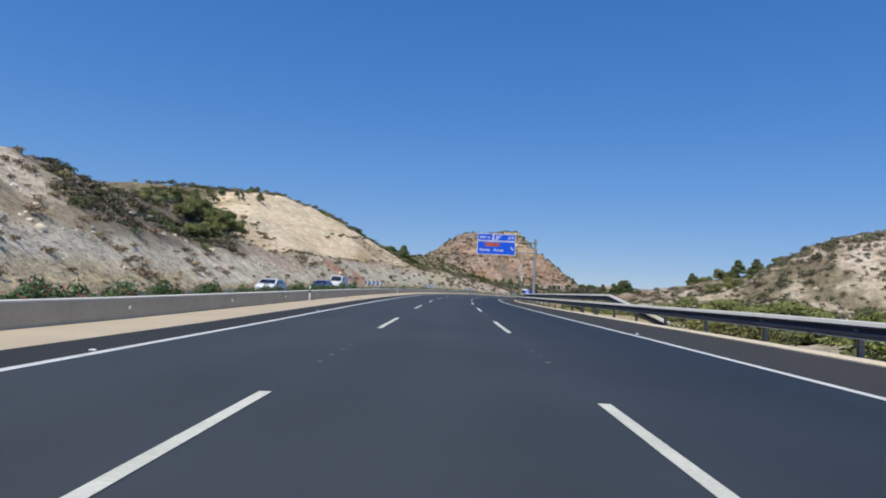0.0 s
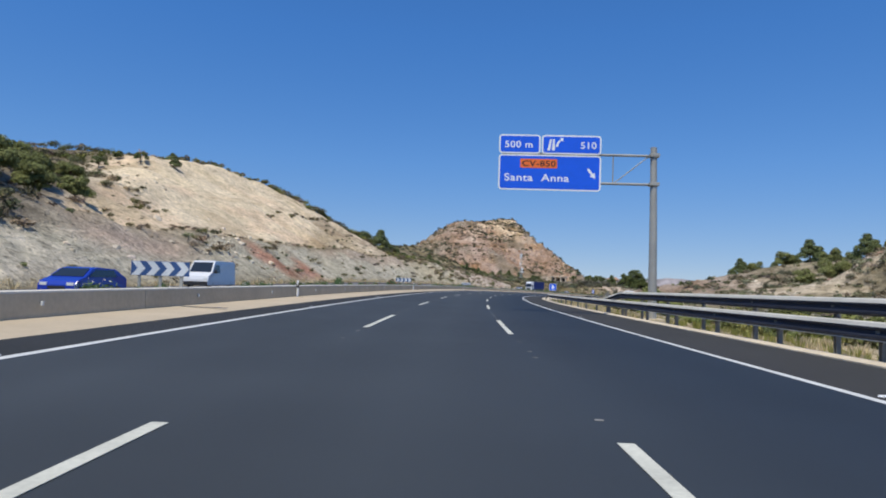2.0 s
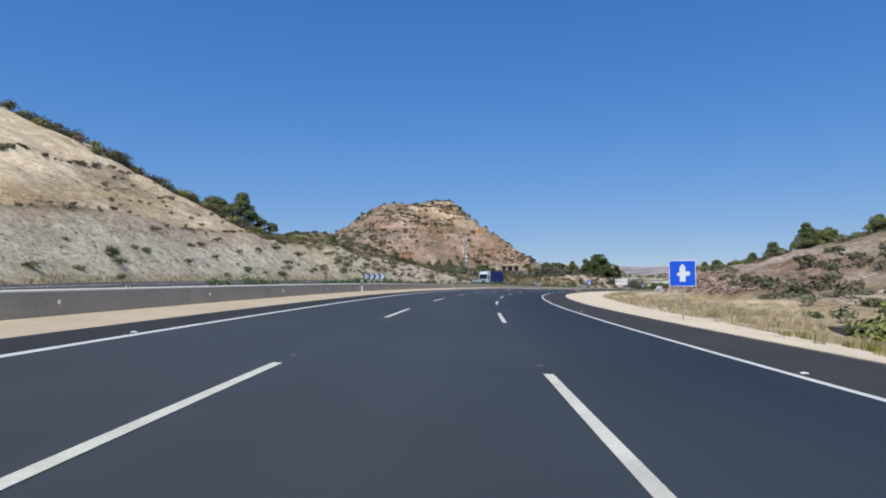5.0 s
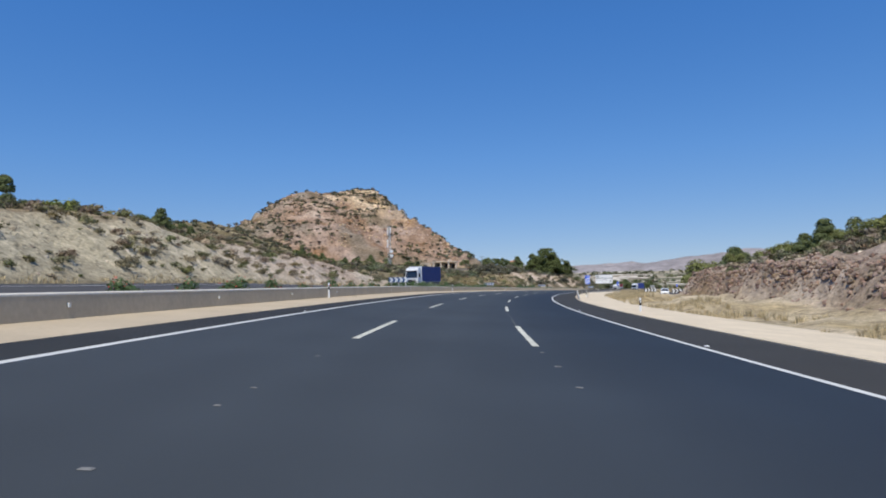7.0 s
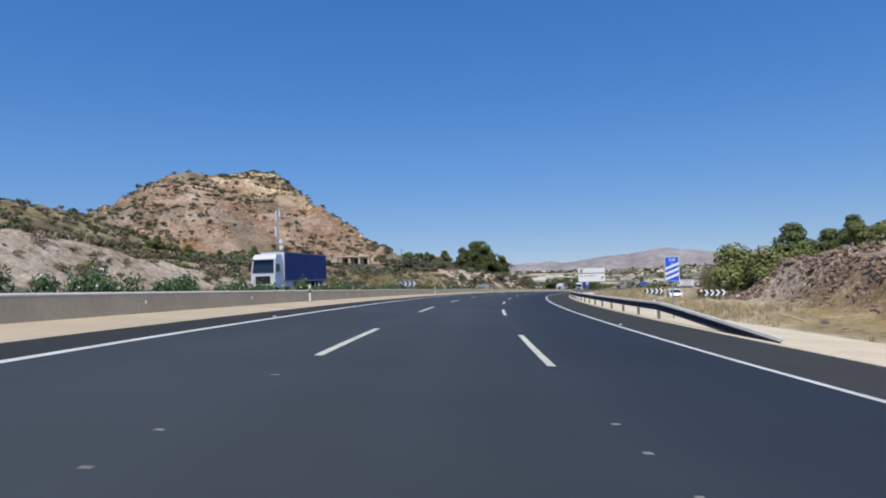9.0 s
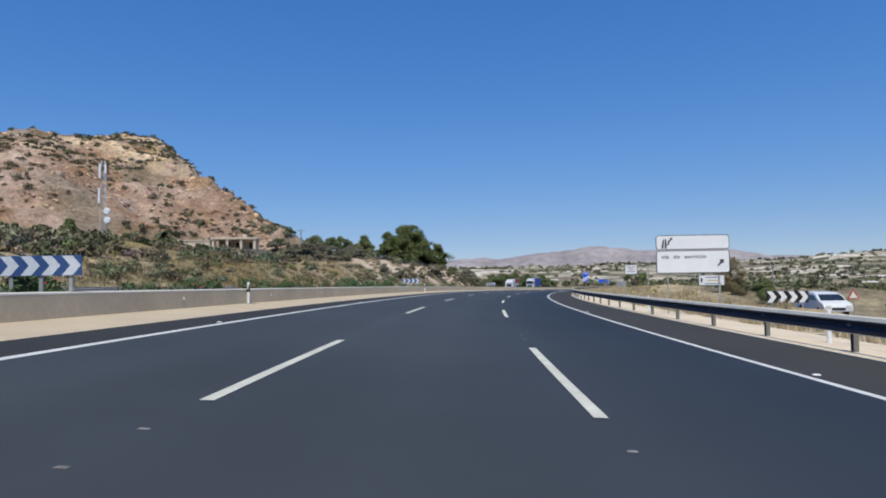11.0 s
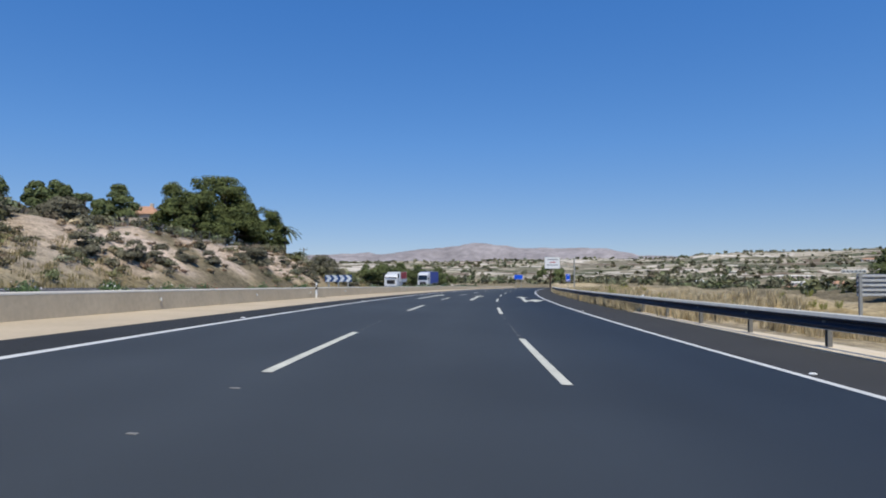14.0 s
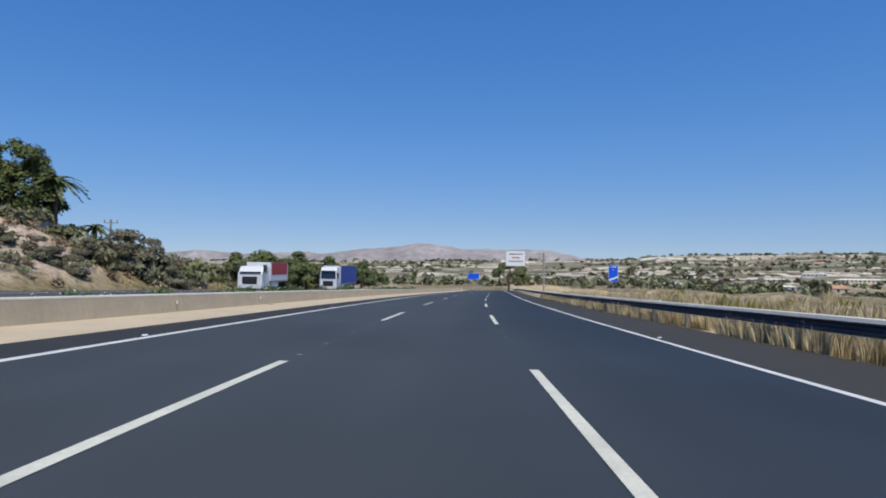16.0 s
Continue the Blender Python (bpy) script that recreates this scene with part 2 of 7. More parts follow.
def along(x, y):
    """The reverse of road(), on the plan: s and n of places."""
    x, y = np.asarray(x, float).ravel(), np.asarray(y, float).ravel()
    line = road(S_LINE[::4], 0.0)
    head = HEAD[::4]
    s, n = np.empty_like(x), np.empty_like(x)
    for i in range(0, len(x), 8000):
        px, py = x[i:i + 8000], y[i:i + 8000]
        j = np.argmin((px[:, None] - line[None, :, 0]) ** 2 + (py[:, None] - line[None, :, 1]) ** 2, axis=1)
        ex, ey, a = px - line[j, 0], py - line[j, 1], head[j]
        s[i:i + 8000] = S_LINE[::4][j] + (-np.sin(a) * ex + np.cos(a) * ey)
        n[i:i + 8000] = np.cos(a) * ex + np.sin(a) * ey
    return s, n


# ---------------------------------------------------------------- noise on arrays
_rng = np.random.RandomState(7)
_LATTICE = _rng.rand(256, 256)


def vnoise(x, y):
    xi, yi = np.floor(x).astype(int), np.floor(y).astype(int)
    fx, fy = x - xi, y - yi
    fx, fy = fx * fx * (3 - 2 * fx), fy * fy * (3 - 2 * fy)
    a, b = _LATTICE[xi % 256, yi % 256], _LATTICE[(xi + 1) % 256, yi % 256]
    c, d = _LATTICE[xi % 256, (yi + 1) % 256], _LATTICE[(xi + 1) % 256, (yi + 1) % 256]
    return (a * (1 - fx) + b * fx) * (1 - fy) + (c * (1 - fx) + d * fx) * fy - 0.5


def fbm(x, y, scale, octaves=4, gain=0.5):
    out, amp = 0.0, 1.0
    for k in range(octaves):
        out = out + amp * vnoise(x / scale + 17.3 * k, y / scale + 9.1 * k)
        scale, amp = scale / 2.03, amp * gain
    return out


def ramp(v, a, b):
    t = np.clip((v - a) / (b - a), 0, 1)
    return t * t * (3 - 2 * t)


# ---------------------------------------------------------------- the lie of the land
HILL_A, HILL_B = np.array([20.0, 550.8, 51.0]), np.array([48.5, 562.0, 52.7])


def hill_height(x, y):
    """The stony hill with a flat top: steep to the east, gentler to the front and to the west."""
    ab = HILL_B[:2] - HILL_A[:2]
    u = np.clip(((x - HILL_A[0]) * ab[0] + (y - HILL_A[1]) * ab[1]) / (ab @ ab), 0, 1)
    ex, ey = x - (HILL_A[0] + u * ab[0]), y - (HILL_A[1] + u * ab[1])
    r = np.hypot(ex, ey) + 1e-6
    cx, cy = ex / r, ey / r
    slope = np.where(cx > 0, 0.96, 0.59) * cx ** 2 + np.where(cy > 0, 0.57, 0.28) * cy ** 2
    top = HILL_A[2] + u * (HILL_B[2] - HILL_A[2])
    fall = slope * 1.16 * np.maximum(r - 9, 0)
    fall = fall + 0.5 * np.maximum(462 - y, 0)      # the foot breaks off above the terraces
    return top - fall + 0.35 * np.minimum(fall, 12) * np.exp(-fall / 9)


def left_cut(s, d):
    """Height of the cut and the hill over the road plane, d metres to the left."""
    lower = np.clip(d - 31, 0, 9) * 0.60
    bench = np.clip(d - 40, 0, 2.6) * 0.05
    upper = np.clip(d - 42.6, 0, 16.4) * 0.56 + np.clip(d - 59, 0, 1.4) * 0.05 + np.clip(d - 60.4, 0, 45) * 0.56
    rise = lower + bench + upper
    top = np.interp(s, [-60, 20, 50, 72, 90, 125, 138, 150, 160, 168, 185, 200, 212, 222, 238, 246, 256, 272, 288, 306, 322], [8, 12.2, 14.6, 12.8, 11, 12, 14.5, 19, 23.2, 23.4, 25.7, 28.0, 21.8, 5.3, 5.2, 6.2, 5.8, 4.0, 2.6, 1.2, 0.0])
    reach = np.where(top < 5.5, 31 + top / 0.6, 42.6 + (top - 5.5) / 0.55)
    above = np.clip(d - reach, 0, 60) * np.interp(s, [30, 60, 90, 130, 150, 232, 256, 300, 322], [0.06, 0.10, 0.18, 0.08, 0.02, 0.04, 0.10, 0.10, 0.0])
    return np.minimum(rise, top) + above


def back_ridge(x, y):
    """The low scrubby ridge that joins the cut to the stony hill."""
    rx = np.interp(y, [285, 312, 347, 379, 421, 445], [-50, -42, -31, -26, -18, -12])
    rz = np.interp(y, [262, 290, 312, 347, 379, 421, 445, 475], [-20, 15, 18.5, 15.5, 18.5, 22.5, 22, 10])
    return rz - 0.40 * np.maximum(x - rx, 0) - 0.3 * np.maximum(rx - x, 0)


def left_terrace(s, d):
    z = np.interp(d, [31, 33, 36, 40, 44, 52, 70, 100, 160], [0, 1.4, 3.2, 4.9, 6.3, 7.5, 9.6, 12.4, 15.0])
    return z * np.interp(s, [300, 345, 405, 432, 482, 498, 520, 560], [0.25, 0.7, 0.74, 1.0, 1.0, 0.6, 0.35, 0.1])


def right_side(s, n):
    face = ramp(n, 24.6, 27.0) * 3.0
    rise = np.interp(n, [28, 32, 40, 46, 52, 58, 66, 80, 105, 180], [0, 0.6, 2.0, 3.9, 5.6, 7.2, 8.6, 10.2, 13.6, 18.0])
    f = np.interp(s, [60, 130, 200, 245, 300, 318, 332, 345], [0.15, 0.4, 0.75, 1.0, 1.0, 0.9, 0.3, 0.0])
    low = -1.6 * ramp(n, 11, 24) * np.interp(s, [-100, 120, 170], [1, 1, 0])
    plain = (-1.2 * ramp(n, 12, 26) * np.interp(s, [395, 425], [1, 0.2]) - 8.0 * ramp(n, 40, 240)) * np.interp(s, [310, 350], [0, 1])
    ditch = -0.35 * ramp(n, 10.5, 14) * np.interp(s, [395, 425], [1, -0.5])
    return face * np.interp(s, [185, 215, 290, 312], [0, 1, 1, 0]) + rise * f + low + plain + ditch


def far_lane_drop(s, n):
    """The opposite carriageway lies a little lower before the bend."""
    d = -np.asarray(n, float)
    return (0.25 * ramp(d, 9.5, 11.5) + 0.03 * np.clip(d - 11.5, 0, 16)) * np.interp(s, [110, 200], [1, 0])


def ground_parts(x, y):
    s, n = along(x, y)
    x, y = np.ravel(x), np.ravel(y)
    plane = road(np.clip(s, -300, 640), np.clip(n, -31, 14))[:, 2] - far_lane_drop(s, n)
    d = -n
    left = left_cut(s, d) + left_terrace(s, d)
    near = plane + np.where(n < 0, np.where(d > 29, left, 0), right_side(s, n))
    # the far country: a valley that rises again in terraced hillsides
    ex, ey = x - 130, y - 390
    r = np.hypot(ex, ey)
    az = np.degrees(np.arctan2(-ex, ey))
    up = np.interp(az, [-180, -100, -76, -62, -53, -44, -30, 0, 180], [5, 25, 34, 22, 12, 6, 4, 4, 4])
    far = -13 + ramp(r, 420, 1500) * (13 + up) + fbm(x, y, 260, 4) * 13 * ramp(r, 300, 1500)
    step = 5.5
    far = np.where(r > 350, far + 0.4 * (np.round(far / step) * step - far), far)
    w = ramp(r, 330, 640) * ramp(n, -60, 60)
    w = np.where(s > 520, np.maximum(w, ramp(r, 210, 420)), w)
    z = near * (1 - w) + far * w
    knoll = 20.6 - 0.014 * np.maximum(np.hypot((x - 124) * 0.8, y - 150) - 6, 0) ** 2      # the rocky knoll over the hollow
    spur = 12.4 - 0.05 * np.maximum(np.hypot(x + 27, y - 247) - 3, 0) ** 2                   # the shoulder that carries the crest pines
    z = np.maximum(np.maximum(np.maximum(z, knoll), spur), back_ridge(x, y))
    hill = hill_height(x, y)
    bed = hill + 5 * fbm(x, y, 60, 2)                   # hard beds stand out as ledges
    saw = bed / 5.2 - np.floor(bed / 5.2)
    hill = hill + (ramp(saw, 0.62, 0.9) - saw) * 5.2 * 0.42 * ramp(hill, 12, 26)
    hw = np.clip((hill - z) / 4 + 0.5, 0, 1)
    z = z * (1 - hw) + hill * hw + 4 * 0.5 * hw * (1 - hw)
    return s, n, d, r, w, hw, z


def ground_height(x, y):
    """The ground under places, with its relief, and the tags used for its colour."""
    s, n, d, r, w, hw, z = ground_parts(x, y)
    x, y = np.ravel(x), np.ravel(y)
    off = np.maximum(np.where(n > 0, n - 11, d - 30), 0)
    rough = ramp(off, 0, 9)
    gully = np.abs(fbm(s, d * 0.25, 9.0, 3)) * 2.6 * np.where((d > 30) & (s < 330), 1, 0)
    lumps = fbm(x, y, 14, 5, 0.55) * 1.5 + fbm(x, y, 3.6, 3, 0.6) * 0.7
    crag = (np.abs(fbm(x + 40, y, 11, 4, 0.6)) * 5.0 - 2.0) * hw * (1 - 0.85 * ramp(z, 34, 43))
    rocks = ramp(n, 23, 26) * ramp(-n, -62, -40) * ramp(s, 150, 210) * ramp(-s, -325, -300)
    ledge = np.abs(fbm(x, y - 80, 6.0, 4, 0.6)) * 2.0 * rocks
    z = z + rough * (lumps - gully * 0.55 + crag + ledge)
    under = (np.abs(n + 9) < 21.5) | ((n > 0) & (n < 9.5))
    z = np.where(under & (s > -380) & (s < 720), z - 0.16, z)
    return z, s, n, d, r, w, hw, off, rocks


def graded(lo, hi, a, b, step, grow=1.12):
    out = list(np.arange(a, b + step, step))
    p, q = step, out[-1]
    while q < hi:
        p *= grow
        q += p
        out.append(q)
    p, q, front = step, out[0], []
    while q > lo:
        p *= grow
        q -= p
        front.append(q)
    return np.array(front[::-1] + out)


def grid_mesh(name, gx, gy, zfun):
    X, Y = np.meshgrid(gx, gy, indexing="ij")
    res = zfun(X.ravel(), Y.ravel())
    verts = np.stack([X.ravel(), Y.ravel(), res[0]], -1)
    i = np.arange((len(gx) - 1) * (len(gy) - 1))
    a = (i // (len(gy) - 1)) * len(gy) + i % (len(gy) - 1)
    faces = np.stack([a, a + len(gy), a + len(gy) + 1, a + 1], -1)
    me = raw_mesh(name, verts, faces)
    return me, X.ravel(), Y.ravel(), res


def raw_mesh(name, verts, faces):
    """A mesh from arrays; faces all of one size."""
    verts, faces = np.asarray(verts, np.float32), np.asarray(faces, np.int32)
    me = bpy.data.meshes.new(name)
    k = faces.shape[1]
    me.vertices.add(len(verts))
    me.vertices.foreach_set("co", verts.ravel())
    me.loops.add(faces.size)
    me.loops.foreach_set("vertex_index", faces.ravel())
    me.polygons.add(len(faces))
    me.polygons.foreach_set("loop_start", np.arange(0, faces.size, k, dtype=np.int32))
    me.polygons.foreach_set("loop_total", np.full(len(faces), k, dtype=np.int32))
    me.polygons.foreach_set("use_smooth", np.zeros(len(faces), bool))
    me.update(calc_edges=True)
    return me


def soil_colours(x, y, z, s, n, d, r, w, hw, off, rocks):
    """The colours of the soils: cream and grey marl, red clay, dry grass, terraced fields, and one ledge's shadow line.
    """
    col = np.empty((len(x), 3))
    big, mid = fbm(x, y, 30, 3), fbm(x, y, 7, 4)
    scrub = np.array([0.24, 0.20, 0.125])
    col[:] = scrub
    col = col + (mid[:, None] + big[:, None] * 0.6) * np.array([0.12, 0.10, 0.06])

    def put(mask, c, var=0.06):
        nonlocal col
        m = np.clip(mask, 0, 1)[:, None]
        col = col * (1 - m) + (np.array(c) + mid[:, None] * var) * m

    cut = np.where((n < 0), ramp(d, 30, 33), 0) * np.interp(s, [-80, -20, 290, 325], [1, 1, 1, 0])
    # lower face: grey marl with one streak of red clay
    low = cut * ramp(-d, -40.9, -39.7)
    put(low, (0.45, 0.405, 0.30))
    put(low * ramp(-s, -92, -66), (0.56, 0.51, 0.41))
    put(low * ramp(s, 196, 232), (0.48, 0.415, 0.285))
    put(cut * ramp(s, 246, 268) * ramp(-d, -50, -44), (0.46, 0.355, 0.275))
    put(low * ramp(fbm(s - d * 0.6, d, 21, 2), 0.05, 0.25) * 0.7, (0.51, 0.455, 0.345))
    put(low * ramp(d, 34, 37) * ramp(s, 90, 99) * ramp(-s, -122, -108) * 0.7, (0.44, 0.29, 0.215))
    put(low * ramp(d + 2.5 * mid, 36.6, 38.4) * ramp(s, 156, 172) * ramp(-s, -228, -208) * 0.75, (0.38, 0.285, 0.205))
    red = ramp(s + 7 * mid, 132, 137) * ramp(-s - 7 * mid - (d - 32) * 0.4, -153, -148)
    put(low * red * ramp(mid + 0.25, -0.1, 0.2) * 0.9, (0.36, 0.165, 0.10), 0.12)
    put(cut * ramp(d, 39.6, 40.4) * ramp(-d, -42.8, -41.8) * 0.55 * ramp(s, 84, 92), (0.30, 0.235, 0.155))
    # upper face: clean cream rock; ochre rubble on its far side, scrub on the near flank
    face = cut * ramp(d, 41.5, 43.0) * ramp(-d, -86, -79 + 0 * d)
    near_edge = ramp(s - (94 + (d - 40) * 1.5) + 8 * mid, -3, 4)
    far_edge = ramp((172 + (d - 40) * 1.45) - s + 12 * mid, -4, 6)
    clean = face * near_edge * far_edge
    put(face * 0.85, (0.54, 0.43, 0.285), 0.14)
    put(face * (1 - far_edge) * ramp(fbm(s, d * 1.3, 7, 4), 0.0, 0.2) * 0.75, (0.34, 0.255, 0.165))
    put(clean, (0.68, 0.56, 0.38), 0.07)
    put(clean * ramp(-(s - (94 + (d - 40) * 1.5)), -20, -6) * ramp(fbm(s, d, 6, 4), 0.0, 0.18) * 0.6, (0.46, 0.35, 0.23))
    put(clean * ramp(fbm(s * 0.8, d * 2.2, 16, 3), 0.05, 0.3) * 0.45, (0.66, 0.46, 0.30))
    put(clean * ramp(fbm(s * 0.35, d * 1.6, 5, 4), 0.16, 0.34) * 0.5, (0.45, 0.345, 0.23))
    put(clean * ramp(fbm(s * 0.12, d * 2.0, 4, 3), 0.12, 0.3) * 0.35, (0.52, 0.41, 0.27))
    # the upper ledge's thin shadow, put into the colour as a dark line
    put(face * ramp(d, 58.6, 59.2) * ramp(-d, -60.8, -60.2) * ramp(s, 150, 172) * 0.6, (0.33, 0.25, 0.165))
    flank = cut * np.interp(s, [-80, 20, 118, 140, 236, 262], [1, 0.9, 0.75, 0, 0, 0.55]) * (1 - near_edge * np.where(d > 40, 1, 0))
    put(flank * ramp(d, 37, 40) * 0.85, (0.56, 0.475, 0.35), 0.12)
    put(flank * ramp(big + mid, -0.05, 0.2) * ramp(d, 35, 42) * 0.9, (0.22, 0.18, 0.115))
    put(flank * ramp(-(big + mid), -0.05, 0.2) * 0.8, (0.62, 0.545, 0.43))
    gully = cut * ramp(d + 3 * mid, 37, 39.5) * ramp(s + 8 * mid - (d - 38) * 0.7, 46, 56) * ramp(-s, -128, -112) * (1 - near_edge)
    put(gully * 0.9, (0.155, 0.13, 0.095), 0.1)
    put(cut * ramp(-d, -35.5, -33) * ramp(-s, -70, -52) * 0.9, (0.42, 0.33, 0.19), 0.1)
    ridge = ramp(back_ridge(x, y) - z, -2.5, -0.5)
    put(ridge * np.where(n < -36, 1, 0) * 0.9, (0.185, 0.155, 0.105), 0.1)
    # the hill: red-brown rock, ochre crags near the top
    band = np.sin(z * 1.15 + fbm(x, y, 22, 3) * 7.0)
    put(hw, (0.312, 0.213, 0.150), 0.16)
    put(hw * ramp(band, 0.1, 0.8) * 0.6, (0.43, 0.305, 0.215), 0.12)
    put(hw * ramp(z, 24, 44) * ramp(x - 30 + 40 * mid, -8, 22) * 0.85, (0.60, 0.44, 0.255), 0.2)
    put(hw * ramp(fbm(x - 20, y, 15, 4), 0.0, 0.16) * 0.8, (0.225, 0.18, 0.125))
    put(hw * ramp(fbm(x + 70, y, 24, 3), 0.02, 0.2) * ramp(z, 30, 46) * 0.7, (0.20, 0.165, 0.115))
    put(hw * ramp(-x, -14, 22) * 0.6, (0.24, 0.20, 0.125), 0.1)
    # grassy banks under the terraces, then bare earth
    put(np.where(n < 0, ramp(d, 30, 32), 0) * ramp(s, 325, 345) * ramp(-s, -560, -520) * (1 - hw) * ramp(mid + big, -0.5, -0.1), (0.27, 0.22, 0.125), 0.12)
    bank = np.where(n < 0, ramp(d, 31, 34) * ramp(-d, -52, -43), 0) * np.interp(s, [330, 405, 432, 478, 500], [0.0, 0.08, 0.9, 0.9, 0.3])
    put(bank * ramp(mid + big, -0.35, -0.05), (0.55, 0.43, 0.325), 0.14)
    # right: pale verge, dry grass, rock cut
    grass = np.where(n > 0, np.where(s > 398, ramp(n, 7, 8), ramp(n, 9.5, 12)) * ramp(-n, -34, -24), 0)
    put(grass, (0.44, 0.35, 0.21), 0.16)
    put(np.where((n > 8) & (n < 20), ramp(-n - 3.0 * mid, -15.5, -13.0), 0) * np.interp(s, [120, 150, 300, 345], [0, 1, 1, 0.3]), (0.60, 0.51, 0.38))
    put(np.where(n > 27, 1, 0) * ramp(-s, -215, -190) * ramp(mid + 0.6 * big, -0.1, 0.1) * 0.8, (0.50, 0.415, 0.295), 0.12)
    put(rocks * 0.9, (0.30, 0.225, 0.17), 0.22)
    put(rocks * ramp(fbm(x, y, 8, 3), 0.05, 0.2) * 0.6, (0.42, 0.335, 0.26), 0.1)
    put(np.exp(-((x - 124) ** 2 + (y - 150) ** 2) / 2400.0) * ramp(z, 6, 12) * ramp(mid + big, -0.25, 0.05), (0.56, 0.46, 0.35), 0.25)
    # far fields
    fa = w * ramp(r, 300, 500)
    put(fa, (0.29, 0.26, 0.18), 0.05)
    grain = 1 - 0.22 * np.clip(clean, 0, 1)
    return np.concatenate([np.clip(col, 0.02, 0.85), grain[:, None]], 1), fa * 0.9


def build_ground():
    gx = graded(-4200, 4400, -112, 262, 1.6, 1.09)
    gy = graded(-900, 4400, -30, 610, 1.6, 1.09)
    me, X, Y, res = grid_mesh("ground", gx, gy, ground_height)
    z, *tags = res
    col, fields = soil_colours(X, Y, z, *tags)
    at = me.color_attributes.new("soil", "FLOAT_COLOR", "POINT")
    at.data.foreach_set("color", col.astype(np.float32).ravel())
    at = me.color_attributes.new("fields", "FLOAT_COLOR", "POINT")
    at.data.foreach_set("color", np.stack([fields, fields, fields, np.ones(len(fields))], -1).astype(np.float32).ravel())
    me.materials.append(M_GROUND)
    me.polygons.foreach_set("use_smooth", np.ones(len(me.polygons), bool))
    tagged(new("ground", me), "dry stony ground with cream rock cuts, scrub hills and far fields", "ground", kind="structure")


build_ground()


def drop(x, y):
    """The ground's height at one place."""
    return float(ground_height(np.array([x]), np.array([y]))[0][0])


def far_mountains():
    """Bare ridges on the horizon."""
    def ridge(name, radius, az, tops, seed, depth):
        a = np.linspace(az[0], az[-1], 260)
        top = np.interp(a, az, tops)
        rows = np.linspace(-1, 1, 26)
        A, R = np.meshgrid(a, rows, indexing="ij")
        T = np.repeat(top[:, None], len(rows), 1)
        rr = radius + R * depth
        x, y = 130 - np.sin(np.radians(A)) * rr, 390 + np.cos(np.radians(A)) * rr
        fold = np.abs(fbm(x + seed, y, 420, 5, 0.55))
        z = -30 + (T + 30) * (1 - np.abs(R) ** 1.25) - fold * 1.25 * (T + 20) * (1 - (1 - np.abs(R)) ** 3 * 0.9) + fbm(x, y, 150, 3) * 9
        i = np.arange((len(a) - 1) * (len(rows) - 1))
        q = (i // (len(rows) - 1)) * len(rows) + i % (len(rows) - 1)
        me = raw_mesh(name, np.stack([x.ravel(), y.ravel(), z.ravel()], -1), np.stack([q, q + 1, q + len(rows) + 1, q + len(rows)], -1))
        me.polygons.foreach_set("use_smooth", np.ones(len(me.polygons), bool))
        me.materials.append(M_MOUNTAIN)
        tagged(new(name, me), "bare grey-brown mountain range on the horizon", "mountain", kind="structure")
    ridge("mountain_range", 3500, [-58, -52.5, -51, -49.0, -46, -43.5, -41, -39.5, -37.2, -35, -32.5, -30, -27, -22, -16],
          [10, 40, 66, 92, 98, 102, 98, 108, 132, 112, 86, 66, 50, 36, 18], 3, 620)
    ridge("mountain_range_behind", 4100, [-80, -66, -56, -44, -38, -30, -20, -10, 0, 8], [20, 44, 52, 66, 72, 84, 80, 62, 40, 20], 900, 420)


# pale grey with little contrast: distance haze is put into the rock colour
M_MOUNTAIN = mat("hazy_mountain_rock", (0.29, 0.265, 0.265), 0.95, vary=0.28, scale=0.006, fine=0.03, bump=24, bump_scale=0.010, spec=0.05)
far_mountains()

# ---------------------------------------------------------------- the carriageways
def part(name, bm_or_me, material, parent, label=""):
    """One mesh object under a thing or a part."""
    if isinstance(bm_or_me, bmesh.types.BMesh):
        me = bpy.data.meshes.new(name)
        bm_or_me.to_mesh(me)
        bm_or_me.free()
    else:
        me = bm_or_me
    if material is not None and not me.materials:
        me.materials.append(material)
    ob = new(name, me)
    ob.parent = parent
    return tagged(ob, label)


def sweep(name, s, profile, closed=False):
    """A strip or a bar along the road: the profile's points (n, h) at every s. n may be an array per s."""
    rows = np.stack([road(s, n, h) for n, h in profile], 1)
    m, k = len(s), len(profile)
    verts = rows.reshape(-1, 3)
    cols = k if closed else k - 1
    i = np.arange((m - 1) * cols)
    r, c = i // cols, i % cols
    c2 = (c + 1) % k
    faces = np.stack([r * k + c, (r + 1) * k + c, (r + 1) * k + c2, r * k + c2], -1)
    me = raw_mesh(name, verts, faces[:, ::-1])
    if closed:
        bm = bmesh.new()
        bm.from_mesh(me)
        bm.verts.ensure_lookup_table()
        bm.faces.new([bm.verts[j] for j in range(k)])
        bm.faces.new([bm.verts[(m - 1) * k + j] for j in range(k)][::-1])
        bmesh.ops.recalc_face_normals(bm, faces=bm.faces)
        bm.to_mesh(me)
        bm.free()
    return me


def setting(name, me, material, label, category):
    if not me.materials:
        me.materials.append(material)
    return tagged(new(name, me), label, category, kind="structure")


